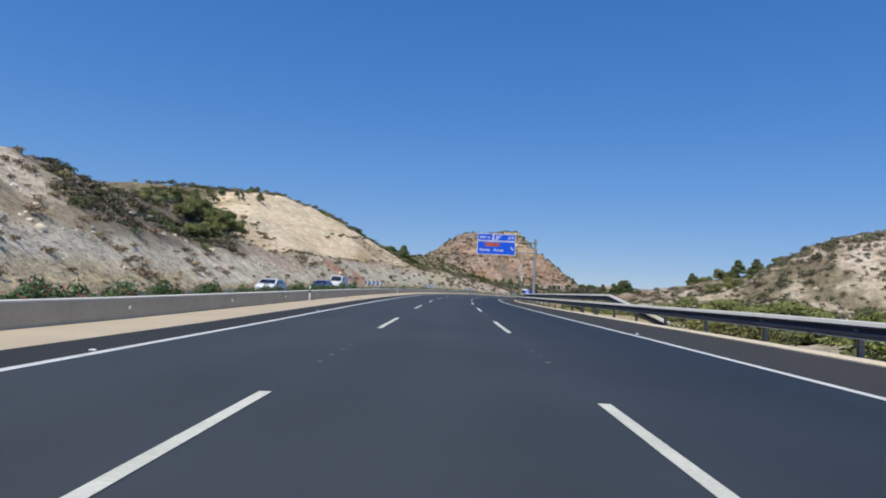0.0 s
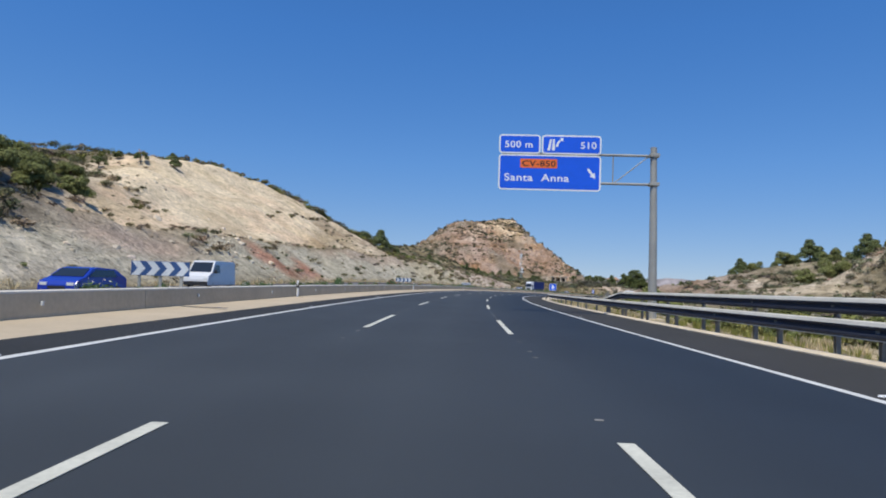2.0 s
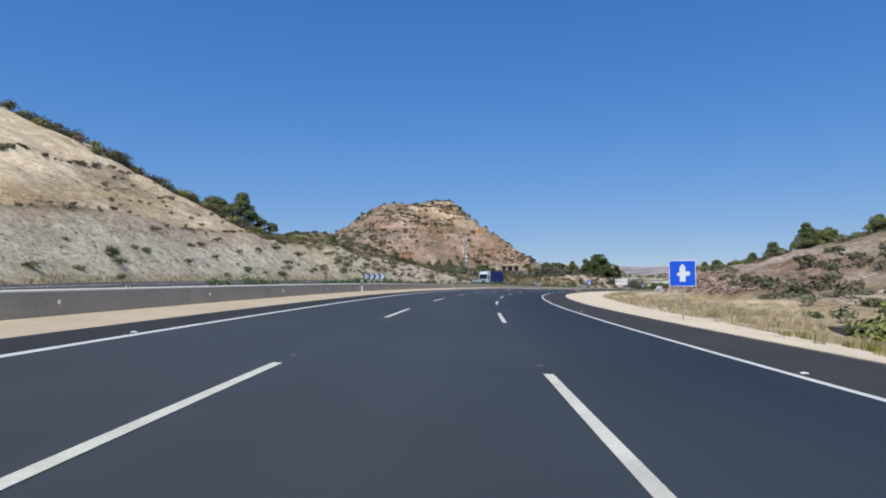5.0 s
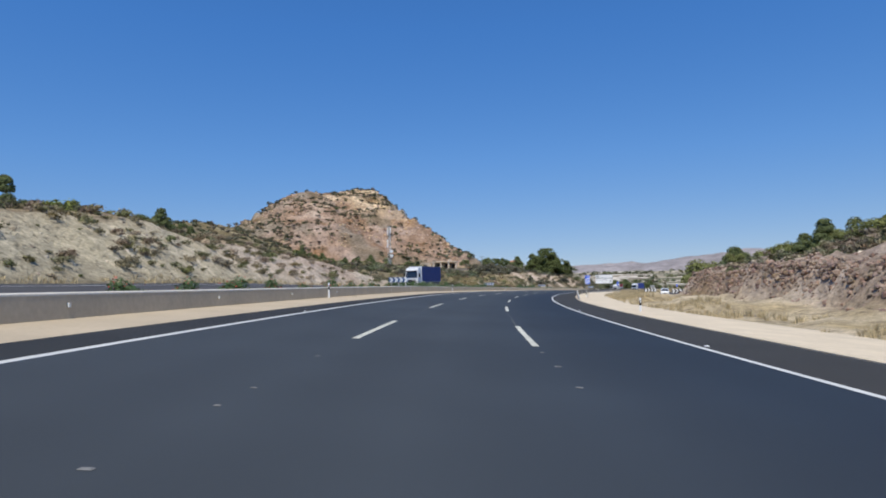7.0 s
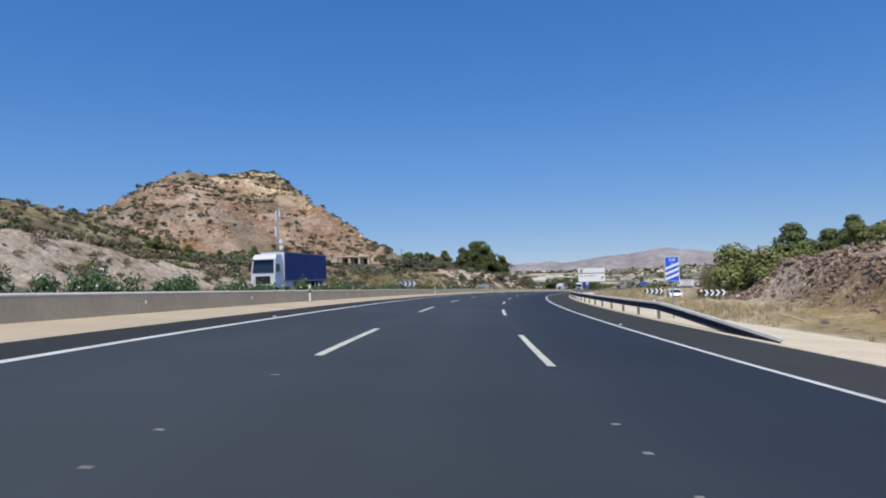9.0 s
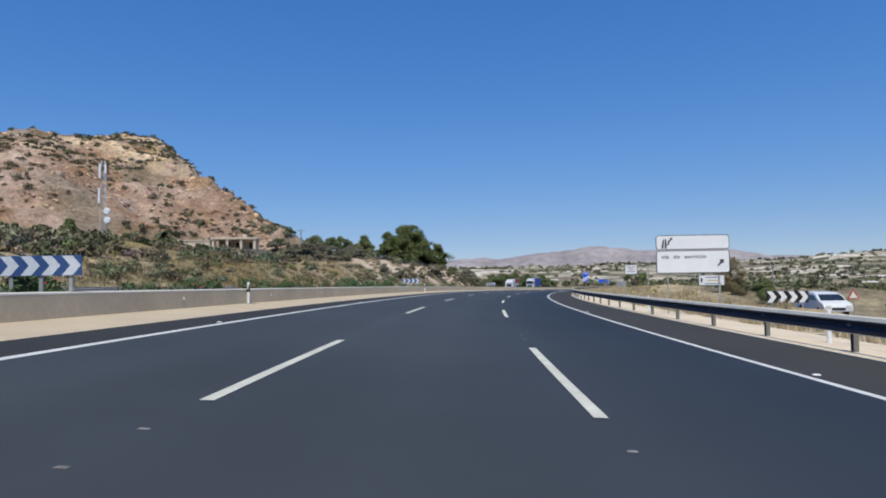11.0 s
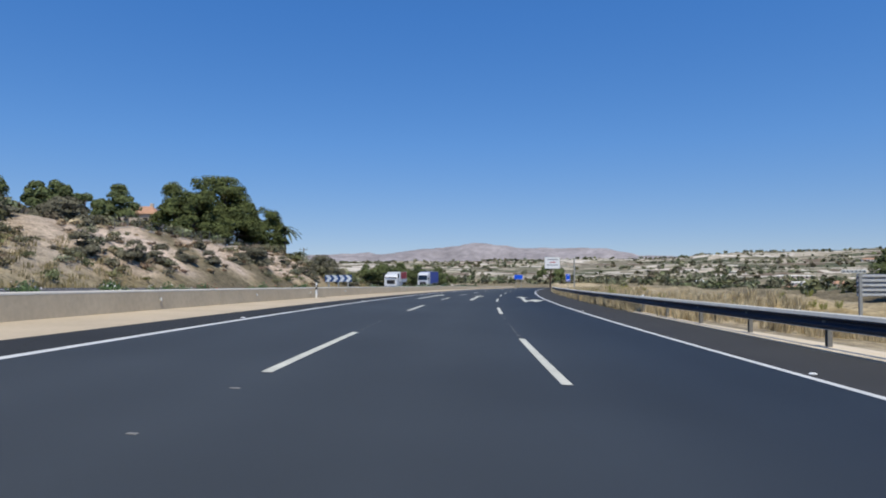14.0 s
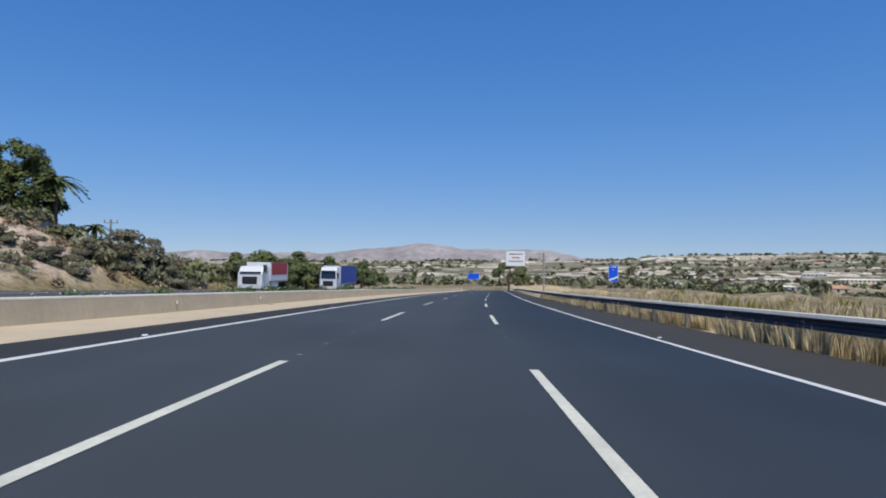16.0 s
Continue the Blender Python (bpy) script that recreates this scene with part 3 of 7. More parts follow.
S_ROAD = np.arange(-120.0, 700.0, 2.0)
def carriageway():
    """The three lanes: paler on the left, darker and bluer on the right, with slightly darker wheel tracks."""
    across = [-5.08] + list(np.linspace(-5.08, 5.33, 32)) + [5.33]
    me = sweep("road", S_ROAD, [(n, -0.1 if i in (0, 33) else 0.0) for i, n in enumerate(across)])
    n = np.tile(across, len(S_ROAD))
    along_s = np.repeat(S_ROAD, len(across))
    left_share = 1 - ramp(n + 0.6 * fbm(along_s, n * 3, 30, 3), -0.6, 4.6)
    track = np.cos((np.abs((n + 5.25) % 3.5 - 1.75) - 0.85) * 2.6) * 0.05
    worn = np.array([0.0415, 0.0490, 0.0555]) * left_share[:, None] + np.array([0.0180, 0.0265, 0.0385]) * (1 - left_share[:, None])
    worn = worn * (1 - track + 0.10 * fbm(along_s, n * 6, 18, 3))[:, None]
    at = me.color_attributes.new("lane_tone", "FLOAT_COLOR", "POINT")
    at.data.foreach_set("color", np.c_[worn, np.ones(len(n))].astype(np.float32).ravel())
    setting("road", me, M_ASPHALT, "smooth dark grey asphalt motorway carriageway with three lanes", "road")


carriageway()
setting("road_shoulder", sweep("road_shoulder", S_ROAD, [(5.332, -0.10), (5.332, 0.0), (7.9, 0.0), (7.97, -0.45)]), M_SHOULDER,
        "rougher brownish grey asphalt shoulder beside the verge", "road")
setting("road_shoulder_inner", sweep("road_shoulder_inner", S_ROAD, [(-6.45, -0.10), (-6.45, 0.0), (-5.082, 0.0), (-5.082, -0.10)]), M_SHOULDER_INNER,
        "narrow brownish grey asphalt shoulder beside the median", "road")
setting("road_opposite", sweep("road_opposite", S_ROAD, [(n, h - far_lane_drop(S_ROAD, n)) for n, h in ((-27.5, -0.1), (-27.4, 0.0), (-19.0, 0.0), (-11.6, 0.0), (-11.5, -0.1))]), M_ASPHALT_OLD,
        "worn grey asphalt carriageway of the opposite direction", "road")
GUTTER = setting("gutter", sweep("gutter", S_ROAD, [(-8.75, -0.05), (-8.75, 0.03), (-6.75, 0.005), (-6.453, -0.012), (-6.453, -0.1)]), M_GUTTER,
        "beige concrete gutter strip along the median wall", "gutter")
setting("service_road", sweep("service_road", np.arange(150.0, 560.0, 3.0), [(18.4, -0.75), (18.6, -0.22), (23.8, -0.22), (24.0, -0.6)]), M_ASPHALT_OLD,
        "narrow worn asphalt service road beside the motorway", "road")


_vs = np.arange(-80.0, 401.0, 2.0)
_out = np.interp(_vs, [-80, 118, 152, 200, 262, 300, 355, 380, 396, 600], [8.55, 8.6, 12.0, 13.6, 12.6, 11.4, 11.2, 10.2, 8.9, 8.7])
setting("verge", sweep("verge", _vs, [(7.953, -0.12), (7.953, 0.02), (8.0, 0.045), (8.35, 0.05), (_out * 0.5 + 4.2, -0.03), (_out, -0.09), (_out + 0.25, -0.4)]), M_VERGE,
        "strip of pale gravelly concrete along the asphalt edge", "verge")


def median_wall():
    """The low concrete wall: body with a slight batter, paler coping, cast in lengths with joints."""
    wall = tagged(new("median_wall"), "low beige concrete median wall with a paler top edge", "wall", kind="structure")
    step = 12.0
    for s0 in np.arange(-90.0, 640.0, step):
        s = np.linspace(s0 + 0.012, s0 + step - 0.012, 7)
        part("wall_panel", sweep("wall_panel", s, [(-9.04, -0.1), (-8.465, -0.1), (-8.548, 0.55), (-9.01, 0.55)], True), M_BARRIER, wall)
        part("coping", sweep("coping", s, [(-9.05, 0.553), (-8.545, 0.553), (-8.555, 0.59), (-9.04, 0.59)], True), M_COPING, wall)


median_wall()


def gutter_shadow_bars():
    """Dark bars on the gutter beside every marker post, standing in for the posts' shadows."""
    for s in (22.0, 70.0, 118.3, 168.0, 217.0, 262.0, 309.0, 357.0, 404.0, 452.0):
        part("post_shadow_bar", sweep("post_shadow_bar", np.array([s - 0.06, s + 0.06]), [(-8.54, 0.0), (-8.12, -0.005), (-8.12, 0.031), (-8.54, 0.034)], True), M_BLACK, GUTTER, "dark bar standing for a post shadow")


gutter_shadow_bars()


# ---------------------------------------------------------------- painted lines
def edge_line(n, width, name):
    sink = far_lane_drop(S_ROAD, n)
    setting(name, sweep(name, S_ROAD, [(n - width / 2, 0.004 - sink), (n - width / 2, 0.008 - sink), (n + width / 2, 0.008 - sink), (n + width / 2, 0.004 - sink)]), M_PAINT_EDGE,
            "solid white painted edge line on the asphalt", "road marking")


edge_line(-5.07, 0.17, "edge_line_median")
edge_line(5.33, 0.145, "edge_line_verge")
edge_line(-12.3, 0.17, "edge_line_opposite_inner")
edge_line(-24.6, 0.17, "edge_line_opposite_outer")


def lane_dashes():
    proto = tagged(new("lane_line"), "broken white painted lane line on the asphalt", "road marking", kind="structure")
    for n in (-1.75, 1.75):
        for k in range(-2, 34):
            s0 = -16.7 + 17.0 * k
            s = np.linspace(s0, s0 + 6.2, 5)
            part("dash", sweep("dash", s, [(n - 0.066, 0.004), (n - 0.066, 0.008), (n + 0.066, 0.008), (n + 0.066, 0.004)]), M_PAINT, proto)


lane_dashes()


def road_studs():
    """Small worn marks left along the lane lines in the gaps between the dashes."""
    v, f = [], []
    rs = np.random.RandomState(3)
    for n in (-1.75, 1.75):
        for k in range(-1, 30):
            for j in range(10):
                if rs.rand() < 0.58:
                    continue
                s0 = -16.55 + 17 * k + 6.9 + j * 0.98
                w, l = rs.uniform(0.03, 0.055), rs.uniform(0.018, 0.035)
                m = n + rs.uniform(-0.03, 0.03)
                b = len(v)
                for ds, dn, h in ((-l, -w, 0.003), (-l, w, 0.003), (l, w, 0.003), (l, -w, 0.003), (-l * .6, -w * .7, 0.009), (-l * .6, w * .7, 0.009), (l * .6, w * .7, 0.009), (l * .6, -w * .7, 0.009)):
                    v.append(road(s0 + ds, m + dn, h))
                f += [(b + 4, b + 5, b + 6, b + 7), (b, b + 1, b + 5, b + 4), (b + 1, b + 2, b + 6, b + 5), (b + 2, b + 3, b + 7, b + 6), (b + 3, b, b + 4, b + 7)]
    me = raw_mesh("road_studs", v, f)
    me.materials.append(M_PAINT_OLD)
    tagged(new("road_studs", me), "small pale worn marks on the asphalt between lane dashes", "road marking", kind="stuff")


road_studs()


def polygon_on_road(name, pts, h=0.007):
    bm = bmesh.new()
    vs = [bm.verts.new(road(s, n, h)) for s, n in pts]
    fa = bm.faces.new(vs)
    ext = bmesh.ops.extrude_face_region(bm, geom=[fa])
    up = Vector((0, 0, 0.003))
    for e in ext["geom"]:
        if isinstance(e, bmesh.types.BMVert):
            e.co += up
    bmesh.ops.recalc_face_normals(bm, faces=bm.faces)
    return bm


def lane_arrow(n, turn=False):
    a = tagged(new("lane_arrow_turning" if turn else "lane_arrow"), "white painted arrow on the asphalt pointing " + ("ahead and right" if turn else "straight ahead"),
               "road marking", kind="structure")
    part("shaft", polygon_on_road("shaft", [(409.2, n - 0.115), (409.2, n + 0.115), (421.4, n + 0.115), (421.4, n - 0.115)], 0.005), M_PAINT, a)
    part("head", polygon_on_road("head", [(421.4, n - 0.5), (421.4, n + 0.5), (425.1, n)], 0.005), M_PAINT, a)
    if turn:
        part("side_branch", polygon_on_road("side_branch", [(410.3, n + 0.118), (413.6, n + 0.118), (413.4, n + 0.42), (411.9, n + 0.48)], 0.005), M_PAINT, a)
        part("side_head", polygon_on_road("side_head", [(409.6, n + 0.60), (411.9, n + 0.484), (413.4, n + 0.424), (416.2, n + 0.62), (414.7, n + 1.5)], 0.005), M_PAINT, a)


lane_arrow(0.03)
lane_arrow(-3.35)
lane_arrow(3.62, True)


# ---------------------------------------------------------------- steel safety rails
W_BEAM = [(0.00, 0.155), (-0.045, 0.150), (-0.080, 0.105), (-0.080, 0.065), (-0.015, 0.020), (-0.015, -0.020), (-0.080, -0.065), (-0.080, -0.105), (-0.045, -0.150), (0.0, -0.155)]


def rail_beam(name, s, n, mid):
    """A W-shaped steel beam; mid: its middle height at every s."""
    face = [(n + a, mid + h) for a, h in W_BEAM]
    back = [(n + a + 0.012, mid + h) for a, h in W_BEAM[::-1]]
    return sweep(name, s, face + back, True)


def box_bm(size, at=(0, 0, 0), bevel=0.0):
    bm = bmesh.new()
    bmesh.ops.create_cube(bm, size=1.0)
    bmesh.ops.scale(bm, vec=size, verts=bm.verts)
    if bevel:
        bmesh.ops.bevel(bm, geom=bm.edges[:], offset=bevel, segments=2, affect="EDGES", profile=0.7)
    bmesh.ops.translate(bm, vec=at, verts=bm.verts)
    return bm


def place(s, n, h=0.0, turn=0.0):
    """A pose upright on the road at (s, n): its x to the right, its y ahead."""
    x, y, z = road(s, n, h)
    return pose(x, y, z, 0, 0, math.degrees(heading(s)) + turn)


_post_mesh = bpy.data.meshes.new("rail_post")
_b = bmesh.new()
for a, b_, w, l in ((0.0, -0.055, 0.05, 0.006), (0.0, 0.055, 0.05, 0.006), (0.0, 0.0, 0.006, 0.11)):
    m = bmesh.ops.create_cube(_b, size=1.0, matrix=Matrix.Translation((a, b_, 0.15)) @ Matrix.Diagonal((max(w, 0.006) * 2, l, 1.25, 1)))
m = bmesh.ops.create_cube(_b, size=1.0, matrix=Matrix.Translation((-0.075, 0, 0.585)) @ Matrix.Diagonal((0.06, 0.12, 0.2, 1)))
_b.to_mesh(_post_mesh)
_b.free()
_post_mesh.materials.append(M_RAIL_POST_SHADED)


def safety_rail(s0, s1, n, label, ramp_in=8.0, ramp_out=8.0, double=None):
    rail = tagged(new("safety_rail"), label, "guard rail")
    span = 4.0
    for a in np.arange(s0, s1, span):
        s = np.linspace(a, min(a + span, s1), 5)
        mid = 0.585 - 0.60 * (1 - np.clip((s - s0) / ramp_in, 0, 1)) ** 1.2 - 0.60 * (1 - np.clip((s1 - s) / ramp_out, 0, 1)) ** 1.2
        part("beam", rail_beam("beam", s, n, mid), M_ZINC_SHADED, rail)
        # pale strips along the rims carry the painted sunlit edge
        part("beam_edge", sweep("beam_edge", s, [(n - 0.088, mid + 0.10), (n + 0.03, mid + 0.15), (n + 0.03, mid + 0.195), (n - 0.055, mid + 0.175)], True), M_RAIL_EDGE_SUNLIT, rail)
        part("beam_lip", sweep("beam_lip", s, [(n - 0.06, mid - 0.165), (n + 0.02, mid - 0.175), (n + 0.02, mid - 0.158), (n - 0.06, mid - 0.148)], True), M_RAIL_EDGE_SUNLIT, rail)
        if ramp_in < a - s0 + 2 and a < s1 - ramp_out:
            po = new("post", _post_mesh)
            po.parent = rail
            po.matrix_world = place(a, n + 0.10, 0.0)
    if double:
        d0, d1 = double
        for a in np.arange(d0, d1, span):
            s = np.linspace(a, min(a + span, d1), 5)
            mid = 1.03 - 1.03 * (1 - np.clip((s - d0) / 10.0, 0, 1)) - 0.5 * (1 - np.clip((d1 - s) / 6.0, 0, 1))
            part("upper_beam", rail_beam("upper_beam", s, n + 0.25, mid), M_ZINC_SHADED, rail)
            part("upper_edge", sweep("upper_edge", s, [(n + 0.162, mid + 0.10), (n + 0.28, mid + 0.15), (n + 0.28, mid + 0.195), (n + 0.195, mid + 0.175)], True), M_RAIL_EDGE_SUNLIT, rail)
            if a > d0 + 9:
                po = new("upper_post", _post_mesh)
                po.parent = rail
                po.matrix_world = place(a + 2, n + 0.36, 0.44)


safety_rail(-60.0, 124.0, 8.3, "galvanised steel guard rail on posts with a second beam above", 4, 10, (8.0, 76.0))
safety_rail(245.0, 641.0, 8.2, "galvanised steel guard rail on posts beside pale verge", 12, 8)

# ---------------------------------------------------------------- plants
M_PINE = mat("pine_needles", (0.125, 0.15, 0.058), 0.75, vary=0.3, scale=0.5, fine=3, island=0.3, spec=0.2)
M_PINE_DARK = mat("dark_pine_needles", (0.105, 0.125, 0.040), 0.75, vary=0.3, scale=0.5, fine=3, island=0.3, spec=0.2)
M_PINE_LIGHT = mat("light_pine_needles", (0.185, 0.20, 0.07), 0.75, vary=0.3, scale=0.5, fine=3, island=0.3, spec=0.2)
M_GREEN = mat("green_bush_leaves", (0.20, 0.215, 0.07), 0.75, vary=0.25, scale=0.3, fine=2, island=0.3, spec=0.2)
M_OLIVE = mat("olive_leaves", (0.16, 0.15, 0.10), 0.75, vary=0.25, scale=0.3, fine=2, island=0.4, spec=0.2)
M_STRAW = mat("dry_grass", (0.52, 0.43, 0.265), 0.85, vary=0.3, scale=0.5, fine=5, island=0.5, spec=0.1)
M_BANK_GRASS = mat("bank_grass", (0.27, 0.225, 0.115), 0.85, vary=0.3, scale=0.2, fine=4, island=0.4, spec=0.1)
M_GRASS_GREEN = mat("greenish_grass", (0.25, 0.25, 0.07), 0.85, vary=0.2, scale=0.4, fine=5, island=0.4, spec=0.1)
M_OLEANDER = mat("oleander_leaves", (0.085, 0.14, 0.05), 0.6, vary=0.2, scale=0.5, fine=4, island=0.3, spec=0.3)
M_PETAL_WHITE = mat("white_petals", (0.78, 0.74, 0.68), 0.7, vary=0.08, island=0.12)
M_PETAL_RED = mat("red_petals", (0.55, 0.07, 0.07), 0.7, vary=0.1, island=0.3)
M_BARK = mat("pine_bark", (0.13, 0.095, 0.07), 0.95, vary=0.25, scale=2, fine=14, bump=0.02, bump_scale=9)
M_PALM = mat("palm_fronds", (0.09, 0.11, 0.04), 0.65, vary=0.2, scale=0.5, fine=3, island=0.35)
M_PALM_DRY = mat("dry_palm_fronds", (0.33, 0.22, 0.11), 0.85, vary=0.2, scale=0.5, fine=3, island=0.3)


def leaf_cloud(rs, lobes, count, size, flat=0.0, aspect=1.6, fill=0.35):
    """Small leaf blades on and in a set of rounded lobes (x, y, z, rx, ry, rz). Vertex and face arrays."""
    lobes = np.asarray(lobes, float)
    w = lobes[:, 3] * lobes[:, 4] + lobes[:, 3] * lobes[:, 5]
    pick = rs.choice(len(lobes), count, p=w / w.sum())
    L = lobes[pick]
    v = rs.normal(size=(count, 3))
    v /= np.linalg.norm(v, axis=1)[:, None]
    v[:, 2] = np.where(v[:, 2] < -0.45, -v[:, 2] * 0.6, v[:, 2])
    rad = 1 - fill * rs.rand(count) ** 2
    c = L[:, :3] + v * L[:, 3:6] * rad[:, None]
    nrm = v + rs.normal(size=(count, 3)) * 0.38
    nrm[:, 2] += flat
    nrm /= np.linalg.norm(nrm, axis=1)[:, None]
    t = np.cross(nrm, rs.normal(size=(count, 3)))
    t /= np.linalg.norm(t, axis=1)[:, None] + 1e-9
    b = np.cross(nrm, t)
    sz = size * (0.6 + 0.8 * rs.rand(count))[:, None]
    p = [c - t * sz * aspect * 0.5, c + b * sz * 0.42 + nrm * sz * 0.12, c + t * sz * aspect * 0.5, c - b * sz * 0.42 + nrm * sz * 0.12]
    verts = np.stack(p, 1).reshape(-1, 3)
    return verts, np.arange(count * 4).reshape(-1, 4)


def limb(path, radii, sides=7):
    """A tapered, bent stem through the places given."""
    v, f = [], []
    path = [Vector(q) for q in path]
    for i, q in enumerate(path):
        d = (path[min(i + 1, len(path) - 1)] - path[max(i - 1, 0)]).normalized()
        e = d.orthogonal().normalized()
        g = d.cross(e)
        for k in range(sides):
            a = 2 * math.pi * k / sides
            v.append(q + (e * math.cos(a) + g * math.sin(a)) * radii[i])
    for i in range(len(path) - 1):
        for k in range(sides):
            f.append((i * sides + k, i * sides + (k + 1) % sides, (i + 1) * sides + (k + 1) % sides, (i + 1) * sides + k))
    return v, f


def join_arrays(pieces):
    vs, fs, base = [], [], 0
    for v, f in pieces:
        v, f = np.asarray([tuple(q) for q in v], float) if not isinstance(v, np.ndarray) else v, np.asarray(f)
        vs.append(v)
        fs.append(f + base)
        base += len(v)
    return np.concatenate(vs), np.concatenate(fs)


def tree_meshes(seed, height, spread, leaf, kind="round", leaves=2600, trunk_r=0.22, bare=0.35, leaf_mat=None):
    """Trunk with limbs, and a crown of many small clumps with gaps and an uneven outline."""
    rs = np.random.RandomState(seed)
    lobes, pieces = [], []
    lean = rs.uniform(-0.05, 0.05, 2) * height
    top = Vector((lean[0], lean[1], height * (0.82 if kind == "cone" else 0.62)))
    pieces.append(limb([(0, 0, -0.4), (lean[0] * 0.2, lean[1] * 0.3, height * 0.25), (lean[0] * 0.6, lean[1] * 0.5, height * 0.55), top],
                       [trunk_r * 1.25, trunk_r, trunk_r * 0.65, trunk_r * 0.2]))
    count = {"round": 11, "umbrella": 16, "cone": 12, "wide": 84}[kind]
    for i in range(count):
        a = i * 2.4 + rs.uniform(-0.5, 0.5)
        u = (i + 0.5) / count
        if kind == "cone":
            z, r = height * (bare + (1 - bare) * u * 0.95), spread * (1 - u) * rs.uniform(0.5, 0.75)
            rad = spread * (0.30 + 0.22 * (1 - u))
            rz = rad * 0.6
        elif kind in ("umbrella", "wide"):
            q = math.sqrt(rs.uniform(0.02, 1.0))
            r = spread * 0.86 * q
            z = height * (bare + (0.86 - bare) * (1 - q ** 2.2) * rs.uniform(0.55, 1.0) + 0.06)
            rad, rz = spread * rs.uniform(0.13, 0.26), height * rs.uniform(0.07, 0.14)
        else:
            q = math.sqrt(rs.uniform(0.05, 1.0))
            r = spread * 0.62 * q
            z = height * (bare + (0.8 - bare) * rs.uniform(0.05, 1.0) * (1 - 0.5 * q))
            rad, rz = spread * rs.uniform(0.30, 0.46), height * rs.uniform(0.12, 0.20)
        c = (lean[0] + r * math.cos(a), lean[1] + r * math.sin(a), z)
        lobes.append((*c, rad * rs.uniform(0.85, 1.2), rad * rs.uniform(0.85, 1.2), rz))
        z0 = max(0.2 * height, min(z - rz, height * 0.6) * rs.uniform(0.55, 0.85))
        if i % 2 == 0:
            k = z0 / height
            pieces.append(limb([(lean[0] * k, lean[1] * k, z0), (lean[0] * k + 0.5 * (c[0] - lean[0] * k), lean[1] * k + 0.5 * (c[1] - lean[1] * k), z0 + 0.6 * (z - z0)), c],
                               [trunk_r * 0.5, trunk_r * 0.32, trunk_r * 0.1], 5))
    v, f = join_arrays(pieces)
    trunk = raw_mesh("trunk", v, f)
    trunk.materials.append(M_BARK)
    v, f = leaf_cloud(rs, lobes, leaves, leaf, flat=0.45, fill=0.5)
    crown = raw_mesh("crown", v, f)
    crown.materials.append(leaf_mat or M_PINE)
    return trunk, crown


def make_tree(name, meshes, m, label, group=""):
    t = tagged(new(name), label, "tree", group)
    for me in meshes:
        part(me.name.split(".")[0], me, None, t)
    t.matrix_world = m
    return t


def stand(x, y, turn=0.0, size=1.0, sink=0.15):
    return pose(x, y, drop(x, y) - sink, 0, 0, turn) @ Matrix.Diagonal((size, size, size, 1))


def clump_arrays(seed, leaves, leaf, squash=0.75):
    rs = np.random.RandomState(seed)
    lobes = []
    for i in range(5):
        a, r = i * 2.4, 0.45 * math.sqrt(rs.rand())
        q = rs.uniform(0.42, 0.62)
        lobes.append((r * math.cos(a), r * math.sin(a), q * squash * 0.75 + rs.uniform(0, 0.18), q, q, q * squash))
    return leaf_cloud(rs, lobes, leaves, leaf, fill=0.5)


def strew_mesh(name, xy, sizes, base, material, label, category, palette, seed=1, sink=0.12, lift=(0.8, 1.25), upright=True):
    """Copies of a few base shapes over the ground as one mesh; each copy has its own turn, height and tint."""
    xy = np.asarray(xy, float)
    if not len(xy):
        return None
    z = ground_height(xy[:, 0], xy[:, 1])[0]
    rs = np.random.RandomState(seed)
    palette = np.asarray(palette, float)
    vs, fs, tint, off = [], [], [], 0
    for i, (x, y) in enumerate(xy):
        v, f = base[rs.randint(len(base))]
        a = rs.uniform(0, 6.283)
        c, s_ = math.cos(a), math.sin(a)
        kx, ky, kz = sizes[i] * rs.uniform(0.8, 1.2), sizes[i] * rs.uniform(0.8, 1.2), sizes[i] * rs.uniform(*lift)
        q = np.stack([v[:, 0] * kx * c - v[:, 1] * ky * s_ + x, v[:, 0] * kx * s_ + v[:, 1] * ky * c + y, v[:, 2] * kz + z[i] - sink * sizes[i]], -1)
        vs.append(q)
        fs.append(f + off)
        off += len(v)
        col = palette[rs.randint(len(palette))] * rs.uniform(0.75, 1.25) + rs.uniform(-0.012, 0.012, 3)
        tint.append(np.broadcast_to(np.append(np.clip(col, 0.02, 0.8), 1.0), (len(v), 4)))
    me = raw_mesh(name, np.concatenate(vs), np.concatenate(fs))
    at = me.color_attributes.new("tint", "FLOAT_COLOR", "POINT")
    at.data.foreach_set("color", np.concatenate(tint).astype(np.float32).ravel())
    me.materials.append(material)
    return tagged(new(name, me), label, category, kind="stuff")


M_LEAVES = mat("scrub_leaves", rough=0.8, vary=0.25, scale=0.4, fine=3, island=0.4, spec=0.15, attr="tint")
M_ROCK = mat("broken_rock", rough=0.95, vary=0.3, scale=0.8, fine=5, bump=0.12, bump_scale=3.0, spec=0.1, attr="tint")
DARK_SCRUB = ((0.205, 0.179, 0.102), (0.166, 0.154, 0.077), (0.256, 0.205, 0.134), (0.179, 0.186, 0.090), (0.294, 0.237, 0.166))
GREY_SCRUB = ((0.256, 0.230, 0.147), (0.211, 0.211, 0.128), (0.294, 0.243, 0.166), (0.179, 0.179, 0.096), (0.243, 0.192, 0.128))
OLIVE_SCRUB = ((0.192, 0.198, 0.115), (0.154, 0.166, 0.090), (0.230, 0.224, 0.141), (0.166, 0.154, 0.096))
GREEN_SCRUB = ((0.19, 0.205, 0.06), (0.155, 0.175, 0.055), (0.23, 0.22, 0.075), (0.14, 0.15, 0.065))
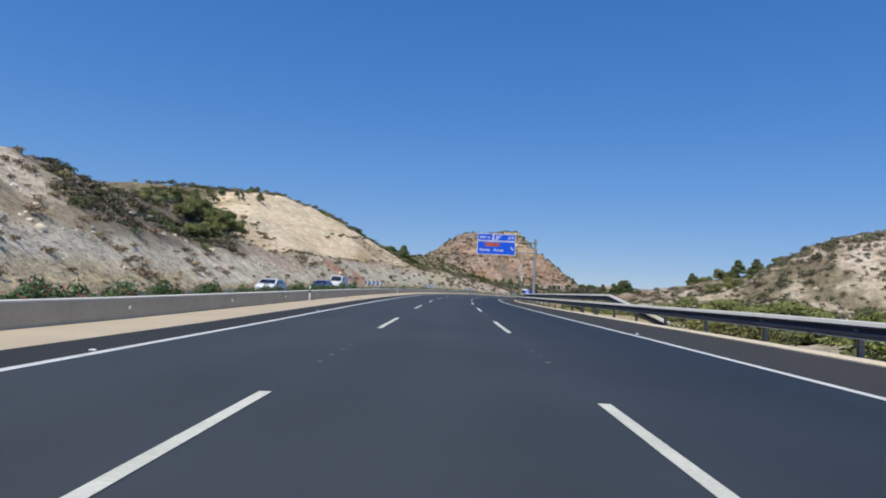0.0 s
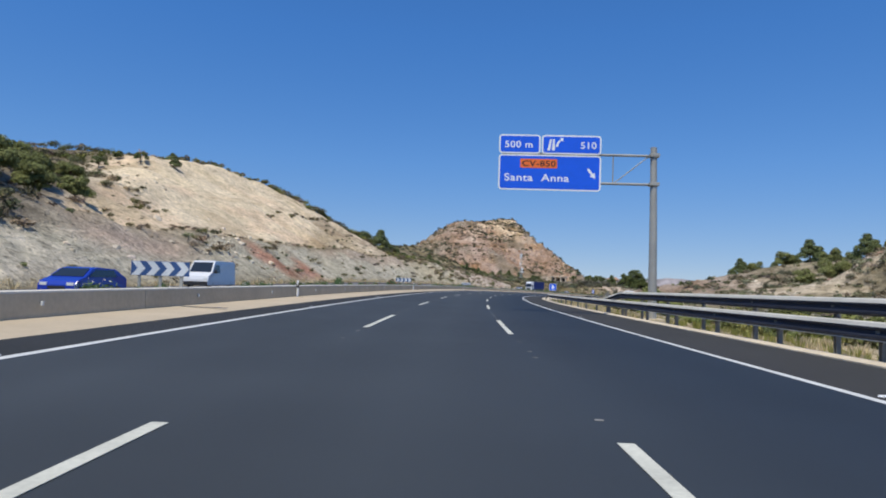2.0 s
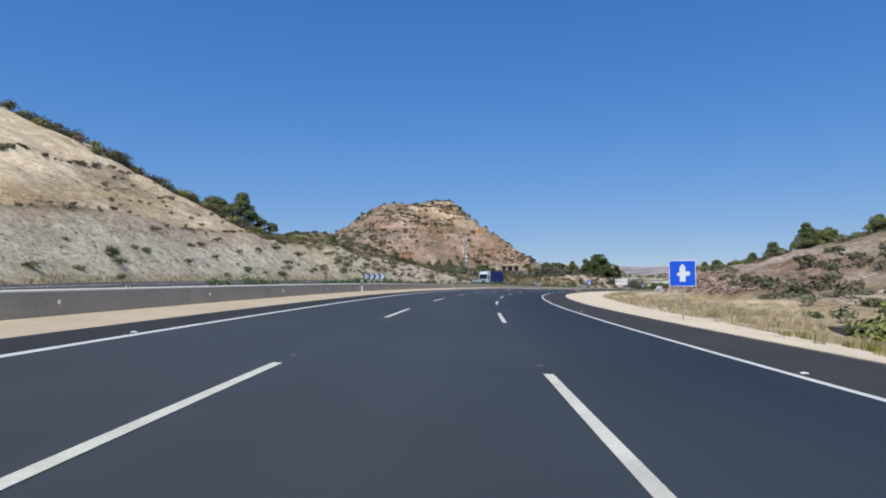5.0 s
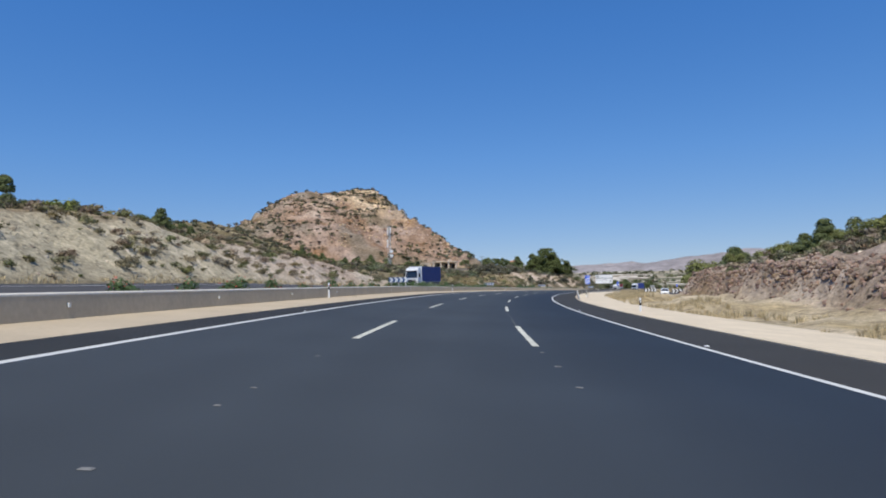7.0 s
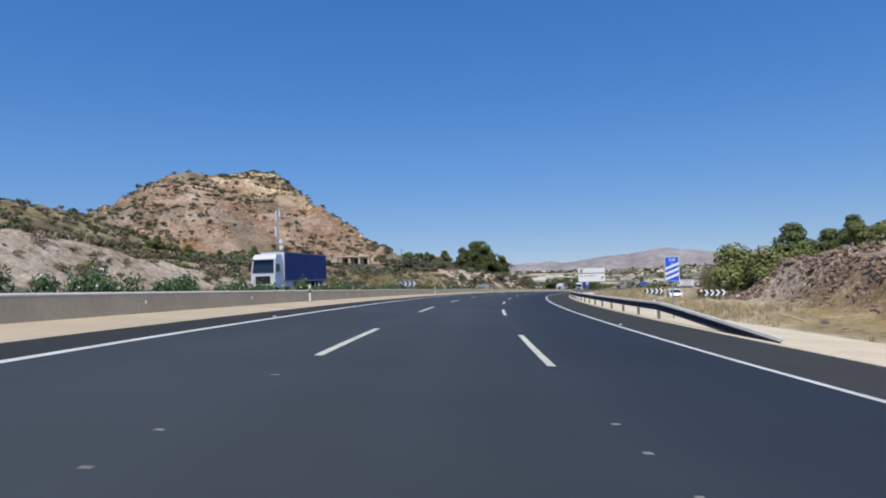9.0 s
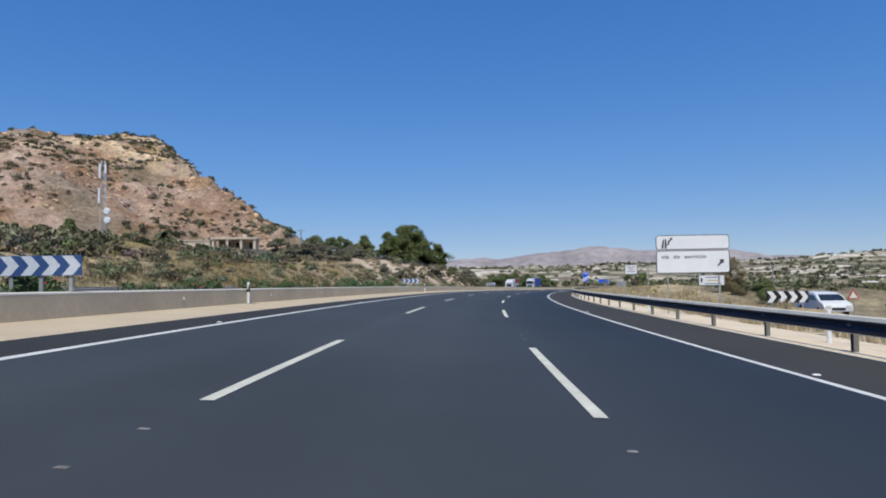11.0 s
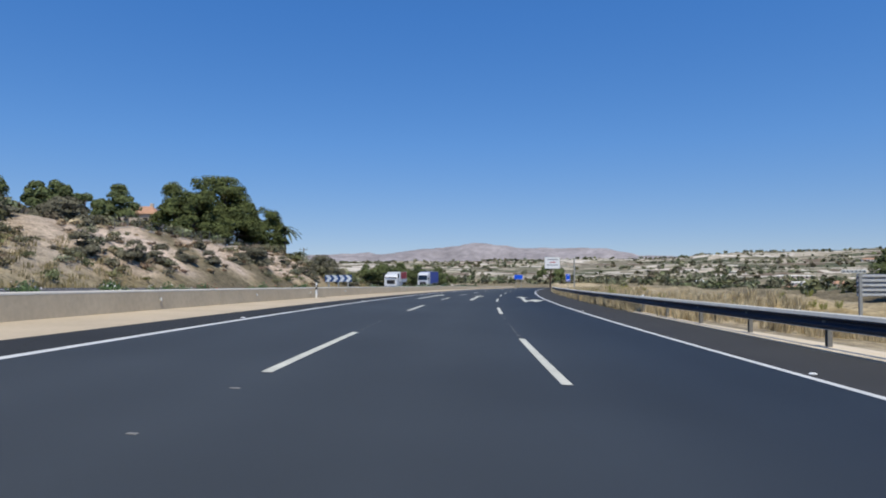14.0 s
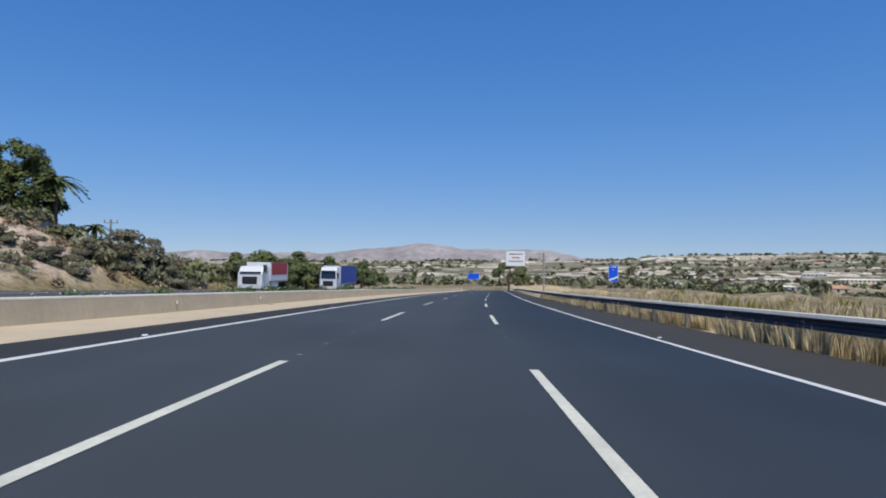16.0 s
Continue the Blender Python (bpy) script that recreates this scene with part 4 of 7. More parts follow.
DENSE_SCRUB = ((0.13, 0.12, 0.075), (0.11, 0.112, 0.065), (0.155, 0.13, 0.09), (0.10, 0.105, 0.055), (0.12, 0.125, 0.075))
DRY_SCRUB = ((0.307, 0.230, 0.154), (0.256, 0.192, 0.128), (0.384, 0.301, 0.192))
HILL_ROCK = ((0.52, 0.37, 0.23), (0.46, 0.31, 0.21), (0.58, 0.43, 0.27), (0.40, 0.28, 0.20), (0.55, 0.40, 0.31))
CUT_ROCK = ((0.31, 0.225, 0.17), (0.25, 0.185, 0.145), (0.38, 0.29, 0.22), (0.19, 0.145, 0.115), (0.34, 0.235, 0.17))
PALE_ROCK = ((0.60, 0.52, 0.40), (0.52, 0.44, 0.33), (0.66, 0.57, 0.44))


def scatter(name, xy, sizes, palette, label, category, leaves=70, leaf=0.34, squash=0.75, seed=1, variants=7):
    """Many low plants as one mesh."""
    base = [clump_arrays(seed * 31 + k, leaves, leaf, squash) for k in range(variants)]
    return strew_mesh(name, xy, sizes, base, M_LEAVES, label, category, palette, seed)


def stone_arrays(seed, fine=2):
    """One angular broken stone."""
    rs = np.random.RandomState(seed)
    bm = bmesh.new()
    bmesh.ops.create_icosphere(bm, subdivisions=fine, radius=1.0)
    v = np.array([tuple(q.co) for q in bm.verts])
    f = np.array([[q.index for q in w.verts] for w in bm.faces])
    bm.free()
    for _ in range(9):
        n = rs.normal(size=3)
        n /= np.linalg.norm(n)
        over = np.maximum(v @ n - rs.uniform(0.45, 0.8), 0)
        v = v - over[:, None] * n
    v = v * (1 + rs.uniform(-0.06, 0.06, (len(v), 1)))
    return v * np.array([1.0, rs.uniform(0.6, 0.9), rs.uniform(0.5, 0.8)]), f


STONES = [stone_arrays(900 + k) for k in range(8)]
SMALL_STONES = [stone_arrays(920 + k, 1) for k in range(8)]


def stones(name, xy, sizes, palette, label, seed=1, shapes=STONES, lift=(0.8, 1.25)):
    return strew_mesh(name, xy, sizes, shapes, M_ROCK, label, "rocks", palette, seed, 0.3, lift)


def strewn(rs, count, s_range, n_range, keep=None):
    """Random places in a stretch of the road's plan."""
    s, n = rs.uniform(*s_range, count), rs.uniform(*n_range, count)
    p = road(s, n)[:, :2]
    if keep is not None:
        m = keep(s, n, p[:, 0], p[:, 1])
        p = p[m]
    return p


RS = np.random.RandomState(11)
# shrubs along the ledge of the cut and on its broken edges
ledge_s = np.concatenate([np.arange(96, 246, 2.3) + RS.uniform(-1, 1, 66)[:len(np.arange(96, 246, 2.3))]])
ledge = road(ledge_s, -41.0 + RS.uniform(-0.9, 0.9, len(ledge_s)))[:, :2]
ledge2_s = RS.uniform(168, 222, 80)
ledge2 = road(ledge2_s, -(55 + (ledge2_s - 175) * 0.14) + RS.uniform(-0.3, 0.3, 80))[:, :2]
toe = strewn(RS, 70, (20, 300), (-33.5, -30.5))
lower = strewn(RS, 46, (110, 236), (-42, -33))
right_edge = strewn(RS, 260, (176, 246), (-84, -42), lambda s, n, x, y: s > 176 + (-n - 40) * 1.45)
left_edge = strewn(RS, 80, (90, 160), (-82, -41), lambda s, n, x, y: np.abs(s - (100 + (-n - 40) * 1.5)) < 9)
pts = np.concatenate([ledge, ledge2, toe, lower, right_edge, left_edge])
scatter("cut_shrubs", pts, RS.uniform(0.25, 0.8, len(pts)), DARK_SCRUB, "small dark shrubs growing on the cream rock cut", "shrubs", 110, 0.2, seed=2)
pts = strewn(RS, 24, (124, 222), (-38, -31.5))
scatter("lower_bushes", pts, RS.uniform(0.6, 1.35, len(pts)), DENSE_SCRUB + DARK_SCRUB[:2], "rounded dark bushes on the grey lower face of the cut", "bushes", 220, 0.12, seed=46)
# the scrubby flank before the clean face
def patchy(s, n, x, y):
    return fbm(x, y, 18, 3) + 0.25 * RS.rand(len(x)) > np.where((s < 66) & (n > -70), 0.33, 0.13)
pts = strewn(RS, 1250, (0, 128), (-100, -36), patchy)
scatter("flank_scrub", pts, RS.uniform(0.5, 1.7, len(pts)), DARK_SCRUB, "dense dark scrub on the pale hillside", "scrub", 125, 0.155, seed=3)
pts = strewn(RS, 330, (0, 125), (-58, -32), lambda s, n, x, y: fbm(x + 60, y, 15, 3) > 0.06)
scatter("flank_dry_scrub", pts, RS.uniform(0.5, 1.3, len(pts)), DRY_SCRUB, "dry brown bushes on the pale hillside", "scrub", 125, 0.155, seed=4)
# the dark gully between the flank and the clean face
pts = strewn(RS, 900, (46, 128), (-66, -37.5), lambda s, n, x, y: (s < 92 + (-n - 40) * 1.5) & (s > 50 + (-n - 38) * 0.8) & (fbm(x, y, 9, 3) > -0.12))
scatter("gully_scrub", pts, RS.uniform(0.5, 1.5, len(pts)), DENSE_SCRUB, "dense dark grey-brown scrub in the gully beside the clean rock face", "scrub", 120, 0.16, seed=44)
pts = np.concatenate([strewn(RS, 150, (136, 200), (-104, -83)), strewn(RS, 900, (196, 228), (-84, -42), lambda s, n, x, y: np.abs(s - (222 - (-n - 44) * 0.38)) < 3.5), strewn(RS, 60, (226, 250), (-70, -46))])
scatter("crest_bushes", pts, RS.uniform(0.8, 2.1, len(pts)), DENSE_SCRUB + GREEN_SCRUB, "dark bushes standing along the crest of the cut", "bushes", 170, 0.13, seed=45)
# broad green bushes in the hollow that show over the guard rail
BROAD = [tree_meshes(70 + k, 3.6, 3.4, 0.17, "round", 6400, 0.08, 0.02, M_GREEN) for k in range(2)]
for k, (s, n, size) in enumerate(((148, 23.5, 1.7), (143, 26, 1.55), (138, 25, 0.95), (133, 25.5, 0.9), (150, 29, 1.1), (118, 25, 0.72), (113, 26, 0.78), (104, 27, 0.8), (98, 33, 1.2), (92, 38, 1.3), (84, 30, 1.1),
                                  (76, 38, 1.4), (70, 31, 1.2), (64, 36, 1.35), (57, 30, 1.2), (51, 35, 1.4), (46, 29, 1.1), (126, 40, 1.1), (134, 44, 1.1), (108, 44, 1.2), (40, 32, 1.2))):
    x, y, _ = road(s, n)
    make_tree("broad_bush", BROAD[k % 2], stand(x, y, 77 * k, size, 0.3), "broad bright green bush in the hollow beside the road", "bushes in the hollow")
# the crest of the cut
pts = strewn(RS, 750, (40, 262), (-140, -60), lambda s, n, x, y: -n > np.interp(s, [40, 125, 145, 165, 240, 262], [54, 58, 74, 79, 79, 62]))
scatter("crest_scrub", pts, RS.uniform(0.6, 1.7, len(pts)), DARK_SCRUB, "dark scrub along the crest of the cut", "scrub", 125, 0.155, seed=5)
# the bushy slope after it
pts = strewn(RS, 46, (215, 300), (-47, -32))
scatter("round_bushes", pts, RS.uniform(0.7, 1.25, len(pts)), GREY_SCRUB, "round grey-brown bushes on the sandy slope", "bushes", 170, 0.14, seed=24)
pts = strewn(RS, 640, (228, 316), (-64, -32), lambda s, n, x, y: -n < np.interp(s, [236, 316], [66, 46]))
scatter("slope_bushes", pts, RS.uniform(0.35, 1.25, len(pts)), DARK_SCRUB, "scattered dark bushes on a sandy slope", "bushes", 125, 0.155, seed=6)
# the stony hill
hx, hy = RS.uniform(-60, 125, 13000), RS.uniform(440, 590, 13000)
hh = ground_parts(hx, hy)
m = (hh[5] > 0.6) & (fbm(hx, hy, 20, 3) + 0.35 * RS.rand(len(hx)) + 0.004 * (hh[6] - 30) > 0.18)
pts = np.stack([hx, hy], -1)[m]
scatter("hill_scrub", pts, RS.uniform(0.35, 0.95, len(pts)) * np.where(RS.rand(len(pts)) < 0.12, 2.0, 1.0), DENSE_SCRUB, "dark scrub dotted over the stony red hill", "scrub", 30, 0.33, seed=8)
hx, hy = RS.uniform(-40, 115, 260), RS.uniform(440, 560, 260)
m = ground_parts(hx, hy)[5] > 0.6
pts = np.stack([hx, hy], -1)[m]
scatter("hill_bushes", pts, RS.uniform(0.9, 1.9, len(pts)), DENSE_SCRUB, "single rounded dark bushes on the stony hill", "bushes", 130, 0.17, 0.95, seed=47)
hx, hy = RS.uniform(-40, 110, 9000), RS.uniform(440, 585, 9000)
hh = ground_parts(hx, hy)
m = (hh[5] > 0.7) & (fbm(hx + 7, hy, 12, 4) + 0.012 * (hh[6] - 24) > RS.uniform(-0.1, 0.3, len(hx)))
pts = np.stack([hx, hy], -1)[m]
stones("hill_rocks", pts, RS.uniform(0.4, 1.2, len(pts)) * np.where(RS.rand(len(pts)) < 0.12, 1.8, 1.0), HILL_ROCK, "ochre and red-brown rocks cropping out of the hill", 70, SMALL_STONES)
# terraces below the hill: olives and scrub
pts = strewn(RS, 900, (318, 500), (-104, -46), lambda s, n, x, y: (fbm(x, y, 22, 3) > -0.04) & (np.hypot(x - 72, y - 436) > 13) & (np.hypot(x - 79, y - 423) > 13))
scatter("terrace_olives", pts, RS.uniform(0.9, 2.1, len(pts)), OLIVE_SCRUB, "grey-green olive bushes on terraces below the hill", "olive trees", 150, 0.18, 0.8, seed=9)
pts = strewn(RS, 330, (300, 500), (-47, -31), lambda s, n, x, y: fbm(x, y, 12, 3) > np.interp(s, [415, 435, 455, 470], [0.0, 0.06, 0.12, 0.0]))
scatter("bank_scrub", pts, RS.uniform(0.4, 1.4, len(pts)), DARK_SCRUB, "dark bushes on the earth bank", "bushes", 125, 0.155, seed=10)
pts = strewn(RS, 230, (480, 570), (-46, -31))
scatter("roadside_bushes", pts, RS.uniform(1.0, 2.4, len(pts)), OLIVE_SCRUB + GREEN_SCRUB[3:], "grey-green bushes beside the opposite carriageway", "bushes", 120, 0.22, seed=19)
pts = strewn(RS, 1700, (255, 400), (-150, -36), lambda s, n, x, y: (-n > np.interp(s, [255, 272, 300, 345], [66, 52, 42, 38])) & (x > -70))
scatter("saddle_scrub", pts, RS.uniform(0.7, 2.0, len(pts)), DENSE_SCRUB, "dense grey-green scrub in the saddle before the hill", "scrub", 64, 0.24, seed=20)
pts = strewn(RS, 300, (240, 322), (-50, -34), lambda s, n, x, y: (-n > np.interp(s, [240, 272, 300, 322], [44, 39, 35, 33])) & (fbm(x, y, 10, 3) > -0.2))
scatter("slope_scrub", pts, RS.uniform(0.4, 1.1, len(pts)), DENSE_SCRUB + GREY_SCRUB, "dense grey-brown scrub on the upper part of the sandy slope", "scrub", 60, 0.28, seed=23)
pts = strewn(RS, 260, (325, 500), (-46, -31))
scatter("bank_dry_grass", pts, RS.uniform(0.3, 0.8, len(pts)), DRY_SCRUB, "dry brown tufts on the earth bank", "scrub", 44, 0.36, seed=12)
pts = strewn(RS, 210, (322, 470), (-43, -30.5), lambda s, n, x, y: fbm(x + 5, y, 9, 3) > np.interp(s, [322, 420, 440], [-0.05, 0.0, 0.2]))
scatter("bank_olives", pts, RS.uniform(0.5, 1.4, len(pts)), OLIVE_SCRUB, "grey-green olive bushes on the earth bank", "bushes", 190, 0.14, 0.8, seed=41)
# right side: green bushes below the road, scrub on the rocky rise
pts = strewn(RS, 330, (-20, 150), (17, 75), lambda s, n, x, y: fbm(x, y, 20, 3) > -0.02)
scatter("green_bushes", pts, RS.uniform(1.0, 2.6, len(pts)), GREEN_SCRUB, "bright green broad bushes in the hollow beside the road", "bushes", 300, 0.11, 0.8, seed=13)
pts = strewn(RS, 240, (95, 190), (21, 50))
scatter("hollow_scrub", pts, RS.uniform(0.4, 1.2, len(pts)), OLIVE_SCRUB, "grey-green scrub in the hollow", "scrub", 125, 0.155, seed=14)
pts = strewn(RS, 3800, (90, 335), (28.5, 100), lambda s, n, x, y: fbm(x, y, 16, 3) + 0.004 * (n - 50) > -0.06)
scatter("rise_scrub", pts, RS.uniform(0.5, 1.7, len(pts)), DENSE_SCRUB + GREY_SCRUB[:3], "dark scrub on the rocky rise", "scrub", 58, 0.225, seed=15)
pts = strewn(RS, 150, (40, 330), (70, 115))
scatter("rise_dry_scrub", pts, RS.uniform(0.6, 1.3, len(pts)), DRY_SCRUB, "dry brown scrub on the rocky rise", "scrub", 125, 0.155, seed=16)
pts = strewn(RS, 3400, (192, 314), (24.2, 29.5))
stones("cut_rocks", pts, RS.uniform(0.10, 0.40, len(pts)), CUT_ROCK, "broken grey-brown rock of the road cut", 71, SMALL_STONES, (0.8, 1.7))
RK = np.random.RandomState(77)
pts = strewn(RK, 3000, (192, 314), (24.4, 31.5))
stones("cut_rock_blocks", pts, RK.uniform(0.12, 0.42, len(pts)), CUT_ROCK, "angular broken blocks standing out of the rock cut", 78, SMALL_STONES, (0.8, 1.5))
pts = strewn(RS, 700, (60, 335), (29, 110), lambda s, n, x, y: fbm(x + 30, y, 14, 3) > 0.04)
stones("rise_rocks", pts, RS.uniform(0.3, 1.3, len(pts)), CUT_ROCK + PALE_ROCK, "pale rocks cropping out of the rise", 72)
pts = strewn(RS, 420, (40, 200), (34, 112), lambda s, n, x, y: fbm(x, y, 14, 3) > -0.1)
scatter("hollow_side_scrub", pts, RS.uniform(0.5, 1.5, len(pts)), OLIVE_SCRUB + GREY_SCRUB, "grey-green scrub on the slope across the hollow", "scrub", 125, 0.155, seed=26)
kx, ky = 118 + RS.normal(size=420) * 17, 150 + RS.normal(size=420) * 17
stones("knoll_rocks", np.stack([kx, ky], -1), RS.uniform(0.35, 1.6, 420), PALE_ROCK + CUT_ROCK, "pale boulders on the rocky knoll", 75)
kx, ky = 108 + RS.normal(size=1100) * 26, 146 + RS.normal(size=1100) * 24
keep = along(kx, ky)[1] > 30
kx, ky = kx[keep], ky[keep]
scatter("knoll_scrub", np.stack([kx, ky], -1), RS.uniform(0.4, 1.2, len(kx)), GREY_SCRUB + OLIVE_SCRUB, "grey-green scrub between the boulders of the knoll", "scrub", 62, 0.215, seed=25)
pts = strewn(RS, 700, (-10, 140), (-70, -31), lambda s, n, x, y: fbm(x + 11, y, 10, 3) > 0.02)
stones("flank_rocks", pts, RS.uniform(0.2, 0.9, len(pts)), PALE_ROCK, "pale rocks on the scrubby flank", 73)
pts = strewn(RS, 500, (90, 320), (-45, -30.5))
stones("toe_rocks", pts, RS.uniform(0.1, 0.4, len(pts)), PALE_ROCK + CUT_ROCK, "fallen stones on the lower cut", 74, SMALL_STONES)
# the valley: dark tree belts between the fields
pts = strewn(RS, 620, (335, 560), (34, 150), lambda s, n, x, y: fbm(x, y, 34, 3) > -0.05)
wide = strewn(RS, 3000, (330, 680), (60, 360), lambda s, n, x, y: fbm(x, y, 45, 3) > -0.06)
pts = np.concatenate([pts, wide])
scatter("valley_olives", pts, RS.uniform(0.8, 2.3, len(pts)), OLIVE_SCRUB[:2] + DENSE_SCRUB[3:], "olive and carob trees in the valley beside the motorway", "olive trees", 46, 0.32, 0.85, seed=17)


def far_trees():
    rs = np.random.RandomState(21)
    r, az = 280 + 1500 * rs.rand(5200) ** 1.25, np.radians(rs.uniform(-84, -20, 5200))
    x, y = 130 - np.sin(az) * r, 390 + np.cos(az) * r
    m = (fbm(x, y, 120, 4) + 0.5 * (rs.rand(len(x)) - 0.5) > 0.03)
    s, n = along(x, y)
    m &= (n > 24) | (s > 560)
    m &= ~((np.abs(n) < 34) & (s < 700))
    p = np.stack([x, y], -1)[m]
    k = (0.9 + 1.4 * rs.rand(len(p))) * (1 + r[m] / 1500)
    scatter("far_trees", p, k, OLIVE_SCRUB, "dark trees dotted over the far terraced fields", "trees", 16, 0.85, 0.8, seed=22)


far_trees()


# dry grass in tufts of thin blades
def tufts(name, xy, heights, material, label, blades=26, width=0.02, seed=1, spread=0.16, droop=0.35):
    rs = np.random.RandomState(seed)
    z = ground_height(xy[:, 0], xy[:, 1])[0]
    N = len(xy) * blades
    who = np.repeat(np.arange(len(xy)), blades)
    h = heights[who] * rs.uniform(0.55, 1.1, N)
    a = rs.uniform(0, 6.283, N)
    r = spread * np.sqrt(rs.rand(N)) * (0.6 + heights[who])
    bx, by, bz = xy[who, 0] + r * np.cos(a), xy[who, 1] + r * np.sin(a), z[who] - 0.03
    a2 = a + rs.normal(size=N) * 0.7
    d = h * droop * rs.rand(N)
    w = width * rs.uniform(0.7, 1.5, N)
    px, py = -np.sin(a2 + rs.normal(size=N)) * w, np.cos(a2 + rs.normal(size=N)) * w
    v = np.stack([
        np.stack([bx - px, by - py, bz], -1), np.stack([bx + px, by + py, bz], -1),
        np.stack([bx + d * 0.35 * np.cos(a2) + px * 0.8, by + d * 0.35 * np.sin(a2) + py * 0.8, bz + h * 0.6], -1),
        np.stack([bx + d * np.cos(a2), by + d * np.sin(a2), bz + h], -1)], 1).reshape(-1, 3)
    me = raw_mesh(name, v, np.arange(N * 4).reshape(-1, 4))
    me.materials.append(material)
    return tagged(new(name, me), label, "grass", kind="stuff")


RG = np.random.RandomState(31)
g = strewn(RG, 2400, (150, 345), (12.0, 18.4), lambda s, n, x, y: (fbm(x, y, 9, 3) > -0.05) & (n > np.interp(s, [150, 200, 262, 310], [12.5, 14.0, 13.2, 11.0]) + 2.5 * RG.rand(len(s)) - 0.8))
tufts("verge_grass", g, RG.uniform(0.2, 0.55, len(g)), M_STRAW, "dry yellow grass on the pale verge", seed=32, blades=34, width=0.009)
g = strewn(RG, 1500, (-30, 150), (8.9, 14), lambda s, n, x, y: fbm(x, y, 7, 3) > -0.02)
tufts("verge_grass_low", g, RG.uniform(0.15, 0.42, len(g)), M_STRAW, "dry yellow grass behind the guard rail", seed=33, blades=40, width=0.007)
g = strewn(RG, 420, (10, 140), (9.2, 13))
tufts("verge_grass_green", g, RG.uniform(0.15, 0.4, len(g)), M_GRASS_GREEN, "greenish grass behind the guard rail", seed=34, blades=40, width=0.007)
g = strewn(RG, 3600, (352, 500), (8.02, 9.2), lambda s, n, x, y: (RG.rand(len(s)) < np.interp(s, [391, 396, 402], [0.0, 0.4, 1.0])) & (fbm(s, n * 0.5, 1.3, 2) > -0.16))
tufts("rail_grass", g, RG.uniform(0.45, 0.75, len(g)), M_STRAW, "tall dry grass standing under the guard rail", seed=35, blades=50, width=0.006, droop=0.3, spread=0.13)
g = strewn(RG, 2600, (335, 520), (9.6, 20), lambda s, n, x, y: (fbm(x, y, 9, 3) > -0.15) & (n > np.interp(s, [335, 365, 396], [11.6, 11.4, 9.6])))
tufts("field_grass", g, RG.uniform(0.35, 0.95, len(g)) + np.interp(along(g[:, 0], g[:, 1])[0], [340, 365, 390, 425], [0.0, 0.22, 0.15, -0.05]), M_STRAW, "tall dry yellow grass beyond the guard rail", seed=36, blades=44, width=0.006)
g = strewn(RG, 420, (350, 520), (11.4, 22), lambda s, n, x, y: fbm(x, y, 14, 3) > 0.08)
tufts("field_grass_green", g, RG.uniform(0.4, 0.9, len(g)), M_GRASS_GREEN, "greenish grass patches beyond the guard rail", seed=37, blades=44, width=0.007)
g = strewn(RG, 2600, (325, 520), (-47, -29.5), lambda s, n, x, y: (fbm(x, y, 9, 3) > -0.12) & ((s < 425) | (s > 480)))
tufts("bank_grass", g, RG.uniform(0.3, 0.8, len(g)), M_BANK_GRASS, "dry olive-brown grass on the banks below the terraces", seed=39, blades=14, width=0.035, spread=0.4)
g = strewn(RG, 900, (-10, 340), (-31.5, -28.2))
tufts("toe_grass", g, RG.uniform(0.25, 0.7, len(g)), M_STRAW, "dry grass along the foot of the cut", seed=38, blades=18)


# oleanders in the median, behind the wall
def oleander_meshes(seed, petal):
    rs = np.random.RandomState(seed)
    lobes = [(rs.uniform(-0.35, 0.35), rs.uniform(-0.5, 0.5), rs.uniform(0.35, 0.85), 0.38, 0.42, 0.42) for _ in range(6)]
    v, f = leaf_cloud(rs, lobes, 800, 0.062, aspect=2.8, fill=0.7)
    foliage = raw_mesh("foliage", v, f)
    foliage.materials.append(M_OLEANDER)
    up = [(x, y, z + 0.08, rx, ry, rz) for x, y, z, rx, ry, rz in lobes]
    v, f = leaf_cloud(rs, up, 44, 0.07, aspect=1.0, fill=0.05)
    flowers = raw_mesh("blossom", v, f)
    flowers.materials.append(petal)
    return foliage, flowers


OLEANDERS = {"white": [oleander_meshes(k, M_PETAL_WHITE) for k in (1, 2, 3)], "red": [oleander_meshes(k, M_PETAL_RED) for k in (4, 5)]}


def oleander(s, n, size, tall, colour, k):
    o = tagged(new("oleander"), colour + "-flowering green oleander bush behind the median wall", "bush", "oleanders in the median")
    for me in OLEANDERS[colour][k % len(OLEANDERS[colour])]:
        tagged(part(me.name.split(".")[0], me, None, o), kind="stuff")
    x, y, z = road(s, n)
    o.matrix_world = pose(x, y, z - 0.18, 0, 0, 97.0 * k) @ Matrix.Diagonal((size, size, size * tall, 1))


